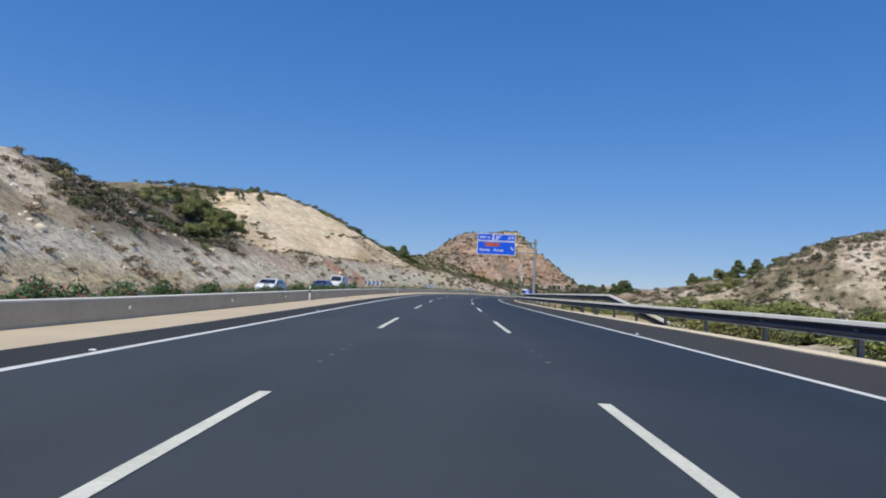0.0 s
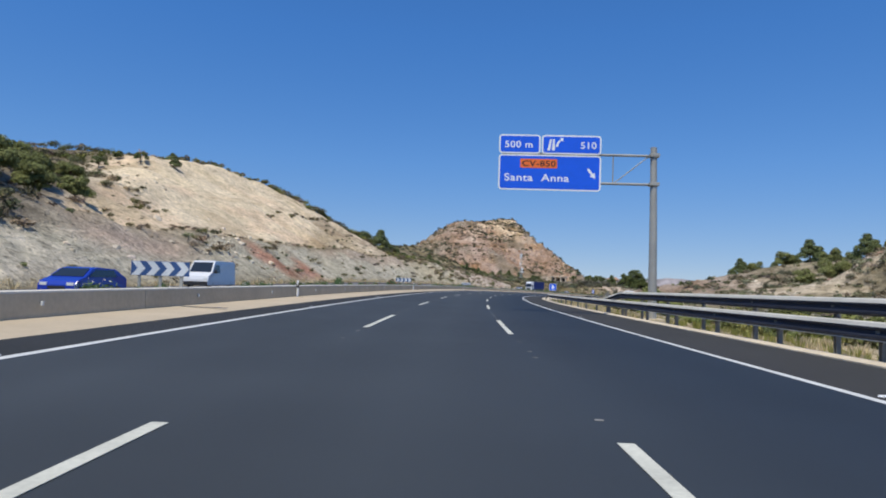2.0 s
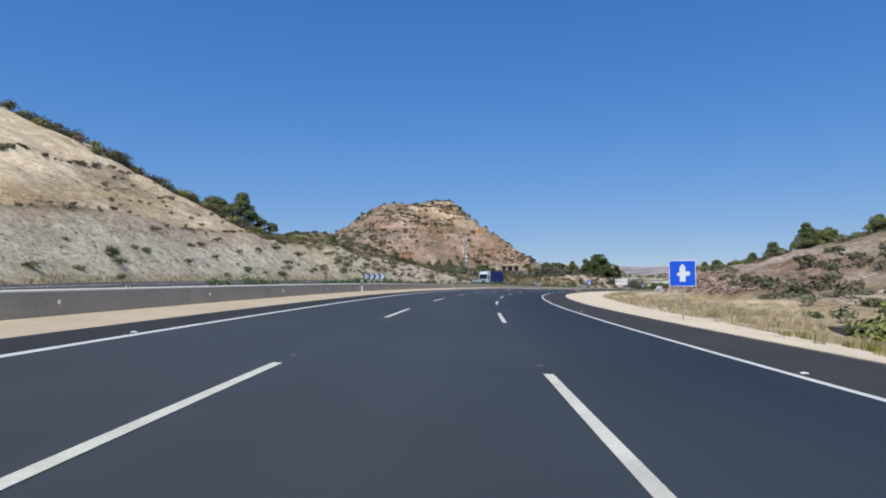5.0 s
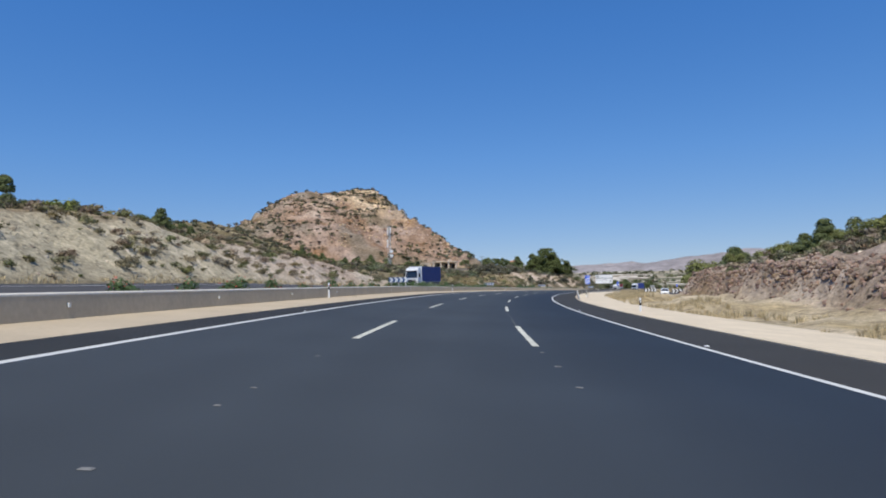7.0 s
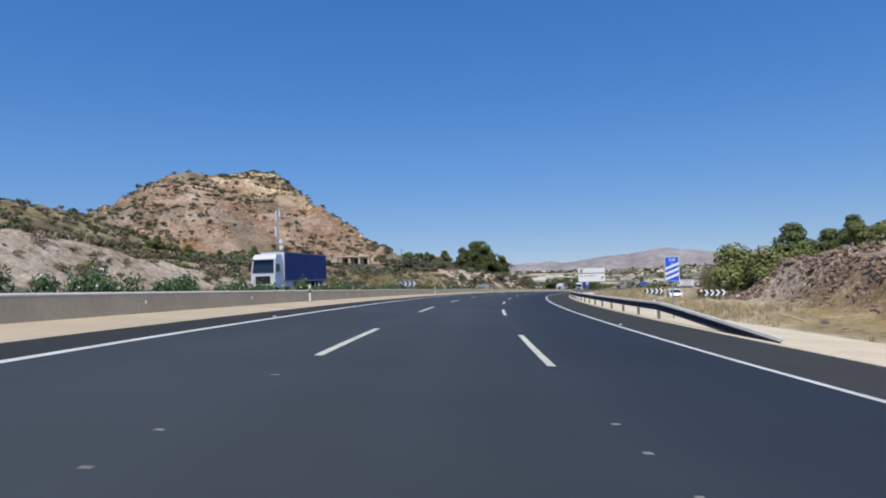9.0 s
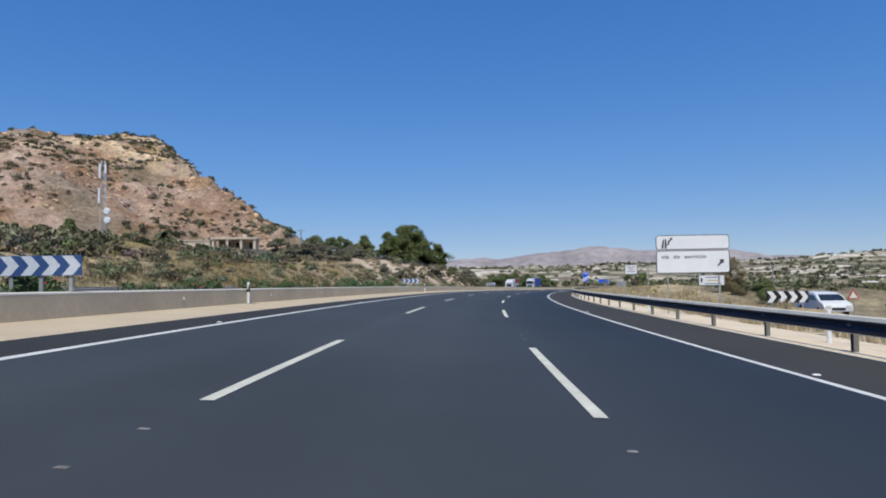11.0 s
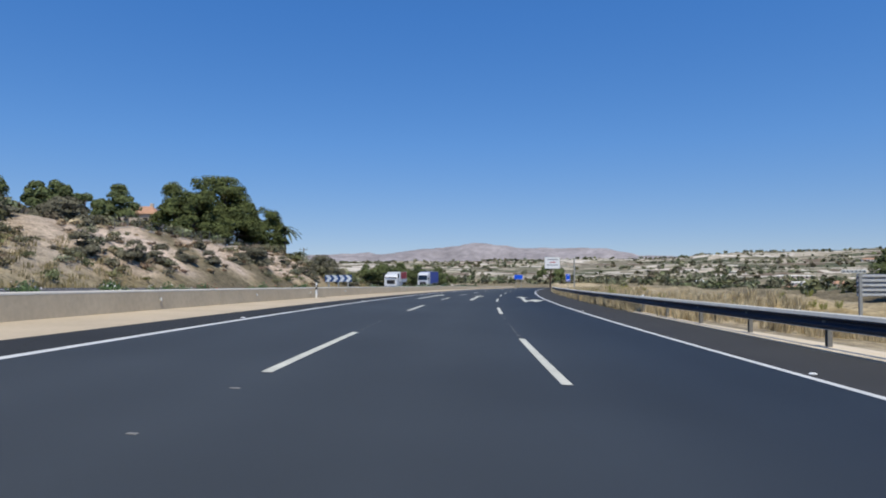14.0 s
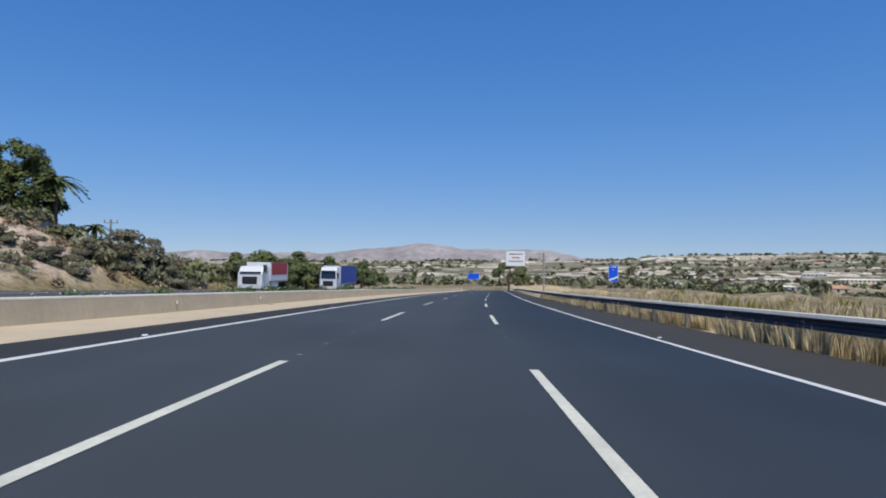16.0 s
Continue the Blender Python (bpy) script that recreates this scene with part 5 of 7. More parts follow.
RO = np.random.RandomState(41)
for k, (a, b, step, colour, size, tall) in enumerate((
        (-14, 34, 1.25, "red", 0.75, 1.15), (34, 50, 1.5, "white", 0.85, 1.25), (50, 62, 2.0, "white", 0.66, 1.05), (66, 92, 4.2, "white", 0.8, 1.2), (92, 132, 3.4, "red", 0.75, 1.1),
        (136, 160, 4.0, "white", 0.8, 1.2), (160, 186, 1.5, "white", 0.85, 1.15), (186, 236, 4.4, "red", 0.8, 1.1), (238, 300, 1.6, "white", 0.86, 1.2), (300, 330, 2.4, "red", 0.9, 1.15),
        (330, 352, 1.7, "white", 0.9, 1.2), (356, 392, 1.4, "white", 0.74, 1.1), (392, 408, 1.8, "red", 0.68, 1.05), (412, 436, 2.3, "white", 0.68, 1.0), (437, 474, 1.2, "white", 0.72, 1.05),
        (474, 530, 1.6, "white", 0.8, 1.15))):
    for j, s in enumerate(np.arange(a, b, step)):
        oleander(s + RO.uniform(-0.5, 0.5) * step, -10.1 + RO.uniform(-0.35, 0.35), size * RO.uniform(0.8, 1.2), tall * RO.uniform(0.85, 1.15), colour, k * 7 + j)


# trees that stand by themselves
PINES = [tree_meshes(50 + k, 6.0, 3.2, 0.21, kd, 5600, 0.16, 0.22) for k, kd in enumerate(("round", "cone", "umbrella"))]
OLIVES = [tree_meshes(65 + k, 4.4, 3.0, 0.19, "round", 5600, 0.07, 0.04, M_OLIVE) for k in range(2)]
GREENS = [tree_meshes(60 + k, 6.5, 3.6, 0.21, "round", 6800, 0.16, 0.12, M_PINE_LIGHT) for k in range(2)]


def pine(x, y, k, turn, size, label="dark green Aleppo pine on the dry hillside", group="pines on the hillsides", green=False):
    make_tree("pine_tree", (GREENS[k % 2] if green else PINES[k % 3]), stand(x, y, turn, size), label, group)


# crest of the cut
for k, (x, y, size) in enumerate(((-25.8, 246.5, 1.2), (-19.8, 243.5, 1.1), (-16.0, 247.0, 0.8), (-30, 249, 0.95), (-28.2, 244.0, 0.85), (-52.6, 267.7, 0.9), (-44.3, 240, 0.55), (-58.5, 177.4, 0.5), (-62.2, 168.8, 0.55), (-68, 171, 0.4), (-68.5, 199, 0.55), (-66, 160, 0.5), (-70, 152, 0.55), (-24, 258, 0.8),
                                  (-14, 264, 0.58), (-6.5, 268.5, 0.55), (-4.5, 271.5, 0.6), (-2, 275, 0.5), (-19, 262, 0.45))):
    pine(x, y, k, 47 * k, size)
# the green hollow on the flank
for k, (x, y, size) in enumerate(((-41, 86, 0.65), (-40.5, 91, 0.72), (-42, 96, 0.75), (-41, 101.5, 0.7), (-45.5, 93, 0.75), (-46, 100, 0.8), (-45, 107, 0.78), (-43.5, 113, 0.68), (-49, 105, 0.75), (-50, 113, 0.7), (-53, 109, 0.75), (-51, 99, 0.75), (-47, 118, 0.6))):
    pine(x, y, k, 61 * k, size, "bright green pine in a hollow of the flank", "pines on the flank", True)
# trees above the sandy slope
for k, (x, y, size) in enumerate(((-12.8, 262.5, 0.48), (-16.5, 268, 0.45), (-21, 269, 0.5), (-15, 286, 0.42), (-11, 292, 0.42), (-26, 276, 0.5))):
    pine(x, y, k + 1, 83 * k, size)
# right: pines on the rocky rise
for k, (x, y, size) in enumerate(((96.3, 292.2, 1.65), (99.5, 290, 1.45), (93.8, 287, 1.1), (93, 283, 1.05), (95.5, 281, 0.95), (99.5, 285, 1.1), (82.7, 266.5, 0.47), (86, 270, 0.6), (88, 275, 0.75),
                                  (93, 271, 0.95), (97, 268, 0.8), (101, 275, 1.15), (104, 278, 1.05), (105.5, 272, 1.2), (108, 269, 1.1), (110.4, 287, 1.6), (114, 283, 1.4), (112.6, 270, 1.3),
                                  (116, 266, 1.35), (120, 270, 1.3), (119, 258, 1.1), (124, 250, 1.1), (113, 246, 0.8), (120, 226, 0.9), (116, 232, 0.75), (112, 212, 0.7), (124, 214, 0.9), (97, 219, 1.0), (101, 214, 1.05), (105, 211, 0.95), (112, 244, 1.0), (118, 240, 1.1), (122, 236, 1.05), (101, 250, 1.1), (97, 247, 0.95), (104, 253, 1.0),
                                  (79, 166, 1.0), (84, 164, 0.85), (88, 160, 0.6), (104, 188, 1.1), (100, 186, 0.9), (75, 170, 0.8))):
    pine(x, y, k, 71 * k, size, "Aleppo pine on the rocky rise", "pines on the rocky rise", k % 3 != 1)
# the big spreading pines by the terrace house
BIG = tree_meshes(84, 14.5, 8.6, 0.27, "wide", 38000, 0.40, 0.0, M_PINE_DARK)
make_tree("big_pine", BIG, stand(129.5, 470.5, 20), "big spreading dark green pine above the terrace fence", "")
BIG2 = tree_meshes(81, 11.5, 6.6, 0.27, "wide", 20000, 0.34, -0.02, M_PINE_DARK)
make_tree("big_pine", BIG2, stand(121, 463, 80, 1.0), "spreading dark green pine beside the bigger one", "")
make_tree("big_pine", BIG2, stand(137, 471, 200, 0.82), "spreading dark green pine at the end of the terrace", "")
for k, (x, y, size) in enumerate(((100, 452, 1.25), (105, 457, 1.1), (93, 450, 1.05), (110, 458, 1.15), (103, 470, 1.3), (84, 452, 0.8), (56, 432, 0.85), (48, 431, 0.75))):
    pine(x, y, (2, 2, 0, 1)[k % 4], 53 * k, size, "rounded dark pine behind the terrace", "pines behind the terrace")
for k, (x, y, size) in enumerate(((147, 465, 1.15), (149.5, 468, 1.0), (145, 461, 0.8), (151, 463, 0.75), (139.5, 453, 0.55), (137, 453, 0.6), (134.5, 453.5, 0.5), (141.5, 458, 0.6))):
    make_tree("grey_bush", OLIVES[k % 2], stand(x, y, 59 * k, size, 0.4), "airy grey-green bush beside the opposite carriageway", "bushes below the terrace")
for k, (x, y, size) in enumerate(((168, 481, 1.2), (165.5, 483, 0.8), (172, 484, 1.1), (176, 488, 1.15), (179, 489, 1.1), (182, 492, 1.1), (186, 495, 1.05), (190, 498, 1.1), (194, 502, 1.1), (198, 505, 1.15), (205, 511, 1.1), (213, 518, 1.1))):
    pine(x, y, k, 37 * k, size, "dark bushy tree beside the opposite carriageway", "trees beyond the bend")
RT = np.random.RandomState(61)
for k in range(22):
    x, y, _ = road(RT.uniform(408, 444), -RT.uniform(46.5, 58))
    make_tree("olive_tree", OLIVES[k % 2], stand(x, y, 59 * k, RT.uniform(0.75, 1.2), 0.4), "grey-green rounded olive tree on the terrace below the pines", "olives on the terrace")
for k in range(14):
    pine(12 + 2.6 * k + RT.uniform(-1, 1), 418 - 0.35 * k + RT.uniform(-6, 6), k, 41 * k, RT.uniform(0.45, 0.8), "dark bushy tree at the foot of the stony hill", "trees at the hill's foot", k % 3 == 0)
for k in range(11):
    x, y, _ = road(424 + 5.0 * k + RT.uniform(-1.5, 1.5), -RT.uniform(33, 40))
    make_tree("bank_bush", OLIVES[k % 2], stand(x, y, 83 * k, RT.uniform(0.4, 0.7), 0.35), "rounded grey-green bush on the pale earth bank", "bushes on the bank")
make_tree("bank_bush", OLIVES[0], stand(127.8, 446.7, 15, 0.95, 0.5), "broad dark grey-green bush at the foot of the bank", "bushes on the bank")
pine(282.5, 543, 2, 10, 2.1, "dark lone tree beside the motorway far ahead", "")
M_DRY_LEAF = mat("dry_tree_leaves", (0.20, 0.165, 0.085), 0.85, vary=0.3, scale=0.5, fine=3, island=0.45, spec=0.1)
make_tree("dry_tree", tree_meshes(93, 7.2, 3.2, 0.11, "round", 9000, 0.08, 0.06, M_DRY_LEAF), stand(151.7, 364.8, 40, 1.26), "tall airy brownish tree beyond the verge grass")
for k, (x, y, size) in enumerate(((149, 356, 0.7), (158, 372, 0.8), (155, 366, 0.6), (121, 332, 0.5))):
    pine(x, y, k, 29 * k, size, "bushy grey-green tree beyond the verge grass", "trees beyond the verge")


def palm(x, y, height, size, label, dry=0.0):
    t = tagged(new("palm_tree"), label, "palm tree")
    rs = np.random.RandomState(int(x))
    v, f = limb([(0, 0, -0.3), (0.05, 0, height * 0.5), (0, 0.05, height)], [0.26, 0.22, 0.24], 8)
    part("trunk", raw_mesh("trunk", np.array([tuple(q) for q in v]), f), M_BARK, t)

    def frond(a, lift, length):
        vs, fs = [], []
        n = 9
        for i in range(n + 1):
            u = i / n
            r, z = length * u * math.cos(lift * (1 - 0.3 * u)), height + length * (math.sin(lift) * u - 0.75 * u * u)
            vs.append((r * math.cos(a), r * math.sin(a), z))
        out_v, out_f = [], []
        px, py = -math.sin(a), math.cos(a)
        for i in range(1, n + 1):
            for side in (-1, 1):
                x0, y0, z0 = vs[i - 1]
                x1, y1, z1 = vs[i]
                w = 0.42 * length * 0.35 * math.sin(math.pi * (0.12 + 0.8 * i / n))
                b = len(out_v)
                out_v += [(x0, y0, z0), (x1, y1, z1), (x1 + side * px * w + (x1 - x0) * 0.8, y1 + side * py * w + (y1 - y0) * 0.8, z1 - 0.18 * w), (x0 + side * px * w * 0.6, y0 + side * py * w * 0.6, z0 - 0.1 * w)]
                out_f.append((b, b + 1, b + 2, b + 3))
        return np.array(out_v), np.array(out_f)
    for k in range(22):
        v, f = frond(k * 2.4 + rs.uniform(-0.2, 0.2), rs.uniform(-0.2, 1.25), rs.uniform(2.0, 2.7) * size)
        part("frond", raw_mesh("frond", v, f), M_PALM, t)
    for k in range(int(14 * dry)):
        v, f = frond(k * 2.4, rs.uniform(-1.3, -0.7), rs.uniform(1.6, 2.2) * size)
        part("dry_frond", raw_mesh("dry_frond", v, f), M_PALM_DRY, t)
    t.matrix_world = stand(x, y)


palm(55, 406, 2.6, 1.2, "palm tree with a skirt of dry fronds below the hill", 1.0)
palm(140.5, 468.5, 5.0, 1.25, "tall palm tree at the end of the terrace")
palm(145, 472, 2.2, 0.9, "low palm tree beside the terrace wall")

# ---------------------------------------------------------------- signs
def lettering(text, height, material, parent, x, z, y=-0.03, name="lettering", wide=1.0, centred=False):
    """Raised letters in the built-in font, facing the traffic, their base line at z."""
    cu = bpy.data.curves.new(name, "FONT")
    cu.body, cu.size, cu.extrude = text, height * 1.38, 0.002
    cu.offset = height * 0.02
    cu.space_character = 1.08
    cu.align_x = "CENTER" if centred else "LEFT"
    tmp = bpy.data.objects.new("tmp", cu)
    me = bpy.data.meshes.new_from_object(tmp)
    bpy.data.objects.remove(tmp)
    me.transform(Matrix.Translation((x, y, z)) @ Matrix.Rotation(math.pi / 2, 4, "X") @ Matrix.Diagonal((wide, 1, 1, 1)))
    me.materials.clear()
    me.materials.append(material)
    return part(name, me, None, parent)


def flat_shape(pts, y, depth=0.004):
    """A raised flat shape on a sign's face from (x, z) corners."""
    bm = bmesh.new()
    vs = [bm.verts.new((px, y, pz)) for px, pz in pts]
    fa = bm.faces.new(vs)
    ext = bmesh.ops.extrude_face_region(bm, geom=[fa])
    for e in ext["geom"]:
        if isinstance(e, bmesh.types.BMVert):
            e.co.y -= depth
    bmesh.ops.recalc_face_normals(bm, faces=bm.faces)
    return bm


def rounded(x0, x1, z0, z1, r, k=5):
    out = []
    for cx, cz, a0 in ((x1 - r, z1 - r, 0), (x0 + r, z1 - r, 90), (x0 + r, z0 + r, 180), (x1 - r, z0 + r, 270)):
        for i in range(k):
            a = radians(a0 + 90 * i / (k - 1))
            out.append((cx + r * math.cos(a), cz + r * math.sin(a)))
    return out


def board(parent, x0, x1, z0, z1, face, edge, back=M_SIGN_BACK, border=0.06, r=0.12, y=0.0):
    """A sign board with a metal back, an edge band and an inner field."""
    bp = flat_shape(rounded(x0, x1, z0, z1, r), y, 0.03)
    part("plate", bp, back, parent)
    part("border", flat_shape(rounded(x0, x1, z0, z1, r), y - 0.031, 0.004), edge, parent)
    part("field", flat_shape(rounded(x0 + border, x1 - border, z0 + border, z1 - border, max(r - border, 0.02)), y - 0.036, 0.004), face, parent)


def tube(a, b, r, sides=10):
    v, f = limb([a, b], [r, r], sides)
    bm = bmesh.new()
    vs = [bm.verts.new(q) for q in v]
    for q in f:
        bm.faces.new([vs[i] for i in q])
    bm.faces.new(vs[:sides][::-1])
    bm.faces.new(vs[sides:])
    bmesh.ops.recalc_face_normals(bm, faces=bm.faces)
    return bm


EXIT_MARK = [[(0.0, 0.0), (0.13, 0.0), (0.19, 0.5), (0.12, 0.5)], [(0.20, 0.0), (0.33, 0.0), (0.31, 0.5), (0.235, 0.5)],
             [(0.36, 0.18), (0.46, 0.16), (0.50, 0.34), (0.62, 0.46), (0.66, 0.40), (0.68, 0.56), (0.52, 0.56), (0.57, 0.51), (0.42, 0.38)]]
ARROW_DOWN = [(0.0, 0.40), (0.09, 0.46), (0.27, 0.22), (0.33, 0.28), (0.38, 0.0), (0.12, 0.10), (0.19, 0.16)]


def gantry_sign():
    """A cantilever mast with a blue exit sign in three fields."""
    g = tagged(new("overhead_sign"), "blue exit sign with white lettering on a grey cantilever mast", "road sign")
    mast = bmesh.new()
    v, f = limb([(9.05 - 4.0, 0, -0.6), (9.05 - 4.0, 0, 4.0), (9.02 - 4.0, 0, 8.15)], [0.21, 0.18, 0.15], 12)
    vs = [mast.verts.new(q) for q in v]
    for q in f:
        mast.faces.new([vs[i] for i in q])
    mast.faces.new(vs[-12:])
    part("mast", mast, M_POST, g)
    part("footing", box_bm((1.0, 1.0, 0.5), (5.05, 0, -0.35), 0.05), M_BARRIER, g)
    for z in (6.35, 7.75):
        part("arm", tube((-2.3, 0.1, z), (5.05, 0.1, z), 0.065), M_POST, g)
        part("clamp", box_bm((0.46, 0.46, 0.16), (5.04, 0.02, z), 0.02), M_POST, g)
    part("brace", tube((3.1, 0.1, 6.35), (3.1, 0.1, 7.75), 0.03), M_POST, g)
    part("brace", tube((3.15, 0.1, 6.38), (4.8, 0.1, 7.72), 0.025), M_POST, g)
    x0, x1 = -2.46, 2.50
    for bx in (-1.8, 0.0, 1.8):
        part("rear_bar", box_bm((0.09, 0.06, 2.5), (bx, 0.045, 7.25)), M_POST, g)
    xm = x0 + 2.02
    for a, b, c, d in ((x0, xm, 7.72, 8.66), (xm + 0.06, x1, 7.72, 8.66), (x0, x1, 5.93, 7.68)):
        board(g, a, b, c, d, M_BLUE, M_WHITE, border=0.075, r=0.17, y=0.0)
    lettering("500 m", 0.33, M_WHITE, g, x0 + 0.27, 8.02, -0.042, wide=1.12)
    for q in EXIT_MARK:
        part("exit_mark", flat_shape([(xm + 0.32 + px * 1.15, 7.90 + pz * 1.1) for px, pz in q], -0.041), M_WHITE, g)
    lettering("510", 0.33, M_WHITE, g, x1 - 1.02, 8.02, -0.042, wide=1.1)
    part("number_patch", flat_shape(rounded(x0 + 1.05, x0 + 2.85, 7.02, 7.47, 0.05), -0.041), M_ORANGE, g)
    lettering("CV-850", 0.28, M_BLACK, g, x0 + 1.13, 7.11, -0.047, wide=1.28)
    lettering("Santa  Anna", 0.36, M_WHITE, g, x0 + 0.28, 6.38, -0.042, wide=1.22)
    part("arrow", flat_shape([(x1 - 0.68 + px * 1.1, 6.55 + pz * 1.1) for px, pz in ARROW_DOWN], -0.041), M_WHITE, g)
    x, y, z = road(67.4, 4.45)
    g.matrix_world = pose(x, y, z, 0, 0, math.degrees(heading(67.4)))


gantry_sign()


def sign_post(parent, x, z0, z1, y=0.05, w=0.06):
    bm = box_bm((w, w * 0.7, z1 - z0), (x, y, (z0 + z1) / 2), 0.006)
    part("post", bm, M_POST, parent)


def countdown_sign(s, n, bars, text):
    g = tagged(new("countdown_sign"), "blue exit countdown sign with %d white slanting bars" % bars, "road sign", "exit countdown signs")
    w, z0, z1 = 0.31, 1.85, 2.97
    board(g, -w, w, z0, z1, M_BLUE, M_WHITE, border=0.02, r=0.04)
    lettering(text, 0.13, M_WHITE, g, 0, z1 - 0.2, -0.042, centred=True, wide=1.1)
    lettering("m", 0.10, M_WHITE, g, 0, z1 - 0.35, -0.042, centred=True)
    for k in range(bars):
        za = z0 + 0.04 + k * 0.235
        part("slant_bar", flat_shape([(-w + 0.02, za), (w - 0.02, za + 0.24), (w - 0.02, za + 0.36), (-w + 0.02, za + 0.12)], -0.041), M_WHITE, g)
    sign_post(g, 0, -0.4, z1 - 0.1)
    x, y, z = road(s, n)
    g.matrix_world = pose(x, y, drop(x, y), 0, 0, math.degrees(heading(s)) - 4)


countdown_sign(259.2, 9.5, 3, "300")
countdown_sign(362.2, 9.6, 2, "200")
countdown_sign(466.0, 10.1, 1, "100")


def lane_sign():
    g = tagged(new("lane_sign"), "square blue sign with a white lane symbol on a post", "road sign")
    board(g, -0.55, 0.55, 1.55, 2.65, M_BLUE, M_WHITE, border=0.03, r=0.06)
    part("symbol", flat_shape([(-0.12, 1.75), (0.12, 1.75), (0.12, 2.0), (0.30, 2.0), (0.30, 2.18), (0.12, 2.18), (0.12, 2.36), (0.0, 2.52), (-0.12, 2.36), (-0.12, 2.18), (-0.22, 2.1), (-0.22, 1.98), (-0.12, 2.0)], -0.041), M_WHITE, g)
    sign_post(g, 0, -0.4, 2.6)
    x, y, z = road(145.5, 9.6)
    g.matrix_world = pose(x, y, drop(x, y), 0, 0, math.degrees(heading(145)) - 4)


lane_sign()


def service_sign():
    g = tagged(new("service_road_sign"), "white sign with black lettering for the service road on two posts", "road sign")
    board(g, -1.75, 1.75, 2.45, 3.15, M_WHITE, M_BLACK, border=0.03, r=0.14)
    board(g, -1.75, 1.75, 1.30, 2.40, M_WHITE, M_BLACK, border=0.03, r=0.14)
    for q in EXIT_MARK:
        part("exit_mark", flat_shape([(-1.5 + px * 0.8, 2.52 + pz * 0.9) for px, pz in q], -0.041), M_BLACK, g)
    lettering("vía  de  servicio", 0.19, M_BLACK, g, -1.5, 2.02, -0.042, wide=1.18)
    part("arrow", flat_shape([(1.15 + px, 1.62 + pz) for px, pz in ((0.0, 0.05), (0.05, 0.0), (0.24, 0.17), (0.29, 0.12), (0.32, 0.34), (0.1, 0.31), (0.17, 0.24))], -0.041), M_BLACK, g)
    for x in (-1.2, 1.25):
        sign_post(g, x, -2.2, 3.0)
    x, y, z = road(316.2, 11.0)
    g.matrix_world = pose(x, y, z + 0.68, 0, 0, math.degrees(heading(316)) + 2)


service_sign()


def plain_board(s, n, w, h, base, label, lines, turn=0.0, accent=None):
    """A white board on two posts, its unreadable writing as plain bars."""
    g = tagged(new("information_board"), label, "road sign")
    board(g, -w / 2, w / 2, base, base + h, M_WHITE, M_SIGN_BACK, border=0.05, r=0.08)
    for k in range(lines):
        z = base + h * (0.78 - 0.62 * k / max(lines - 1, 1))
        wide = w * (0.34, 0.26, 0.36)[k % 3]
        part("writing_bar", flat_shape([(-wide + 0.1 * w, z - h * 0.045), (wide, z - h * 0.045), (wide, z + h * 0.045), (-wide + 0.1 * w, z + h * 0.045)], -0.041), accent if (accent and k == 1) else M_SIGN_BACK, g)
    part("mark", flat_shape([(-w * 0.43, base + h * 0.3), (-w * 0.36, base + h * 0.3), (-w * 0.36, base + h * 0.72), (-w * 0.43, base + h * 0.72)], -0.041), M_BLACK, g)
    for x in (-w * 0.34, w * 0.34):
        sign_post(g, x, -1.5, base + h * 0.9, w=0.1)
    x, y, z = road(s, n)
    g.matrix_world = pose(x, y, drop(x, y), 0, 0, math.degrees(heading(s)) + turn)


plain_board(394.8, 29.0, 3.75, 1.6, 3.2, "white information board with a yellow line beyond the verge", 3, -2, mat("board_yellow", (0.65, 0.42, 0.08), 0.6))
M_REDBAR = mat("board_red", (0.5, 0.09, 0.06), 0.6)


def sign_from_behind():
    """The slatted aluminium back of a sign that faces the service road."""
    g = tagged(new("sign_seen_from_behind"), "grey slatted aluminium back of a road sign on two posts", "road sign")
    part("panel", box_bm((1.43, 0.03, 0.80), (0, 0.03, 2.08), 0.006), M_SIGN_BACK, g)
    for k in range(5):
        part("slat", box_bm((1.45, 0.05, 0.08), (0, -0.02, 1.74 + 0.17 * k), 0.012), M_ZINC, g, "pale aluminium slat")
    for x in (-0.65, 0.65):
        sign_post(g, x, -1.0, 2.50, -0.06, 0.11)
    g.matrix_world = pose(120.0, 357.8, -5.75, 0, 0, math.degrees(heading(391)) + 8)


sign_from_behind()


def round_sign():
    """A round sign with a dark rim on a post, its symbol too small to tell."""
    g = tagged(new("round_sign"), "round white dark-rimmed sign on a post beyond the verge", "road sign")
    for name, r, y, m_ in (("plate", 0.40, 0.0, M_SIGN_BACK), ("rim", 0.40, -0.021, M_SIGN_BACK), ("field", 0.31, -0.026, M_WHITE)):
        ring = [(r * math.cos(a), 1.97 + r * math.sin(a)) for a in np.linspace(0, 2 * math.pi, 28, endpoint=False)]
        part(name, flat_shape(ring, y, 0.02 if name == "plate" else 0.004), m_, g)
    part("symbol", flat_shape([(-0.17, 1.91), (0.17, 1.91), (0.17, 2.03), (-0.17, 2.03)], -0.031), M_SIGN_BACK, g)
    sign_post(g, 0, -0.4, 2.2, 0.04)
    g.matrix_world = pose(150.7, 368.9, -6.07, 0, 0, math.degrees(heading(420)) - 6)


round_sign()


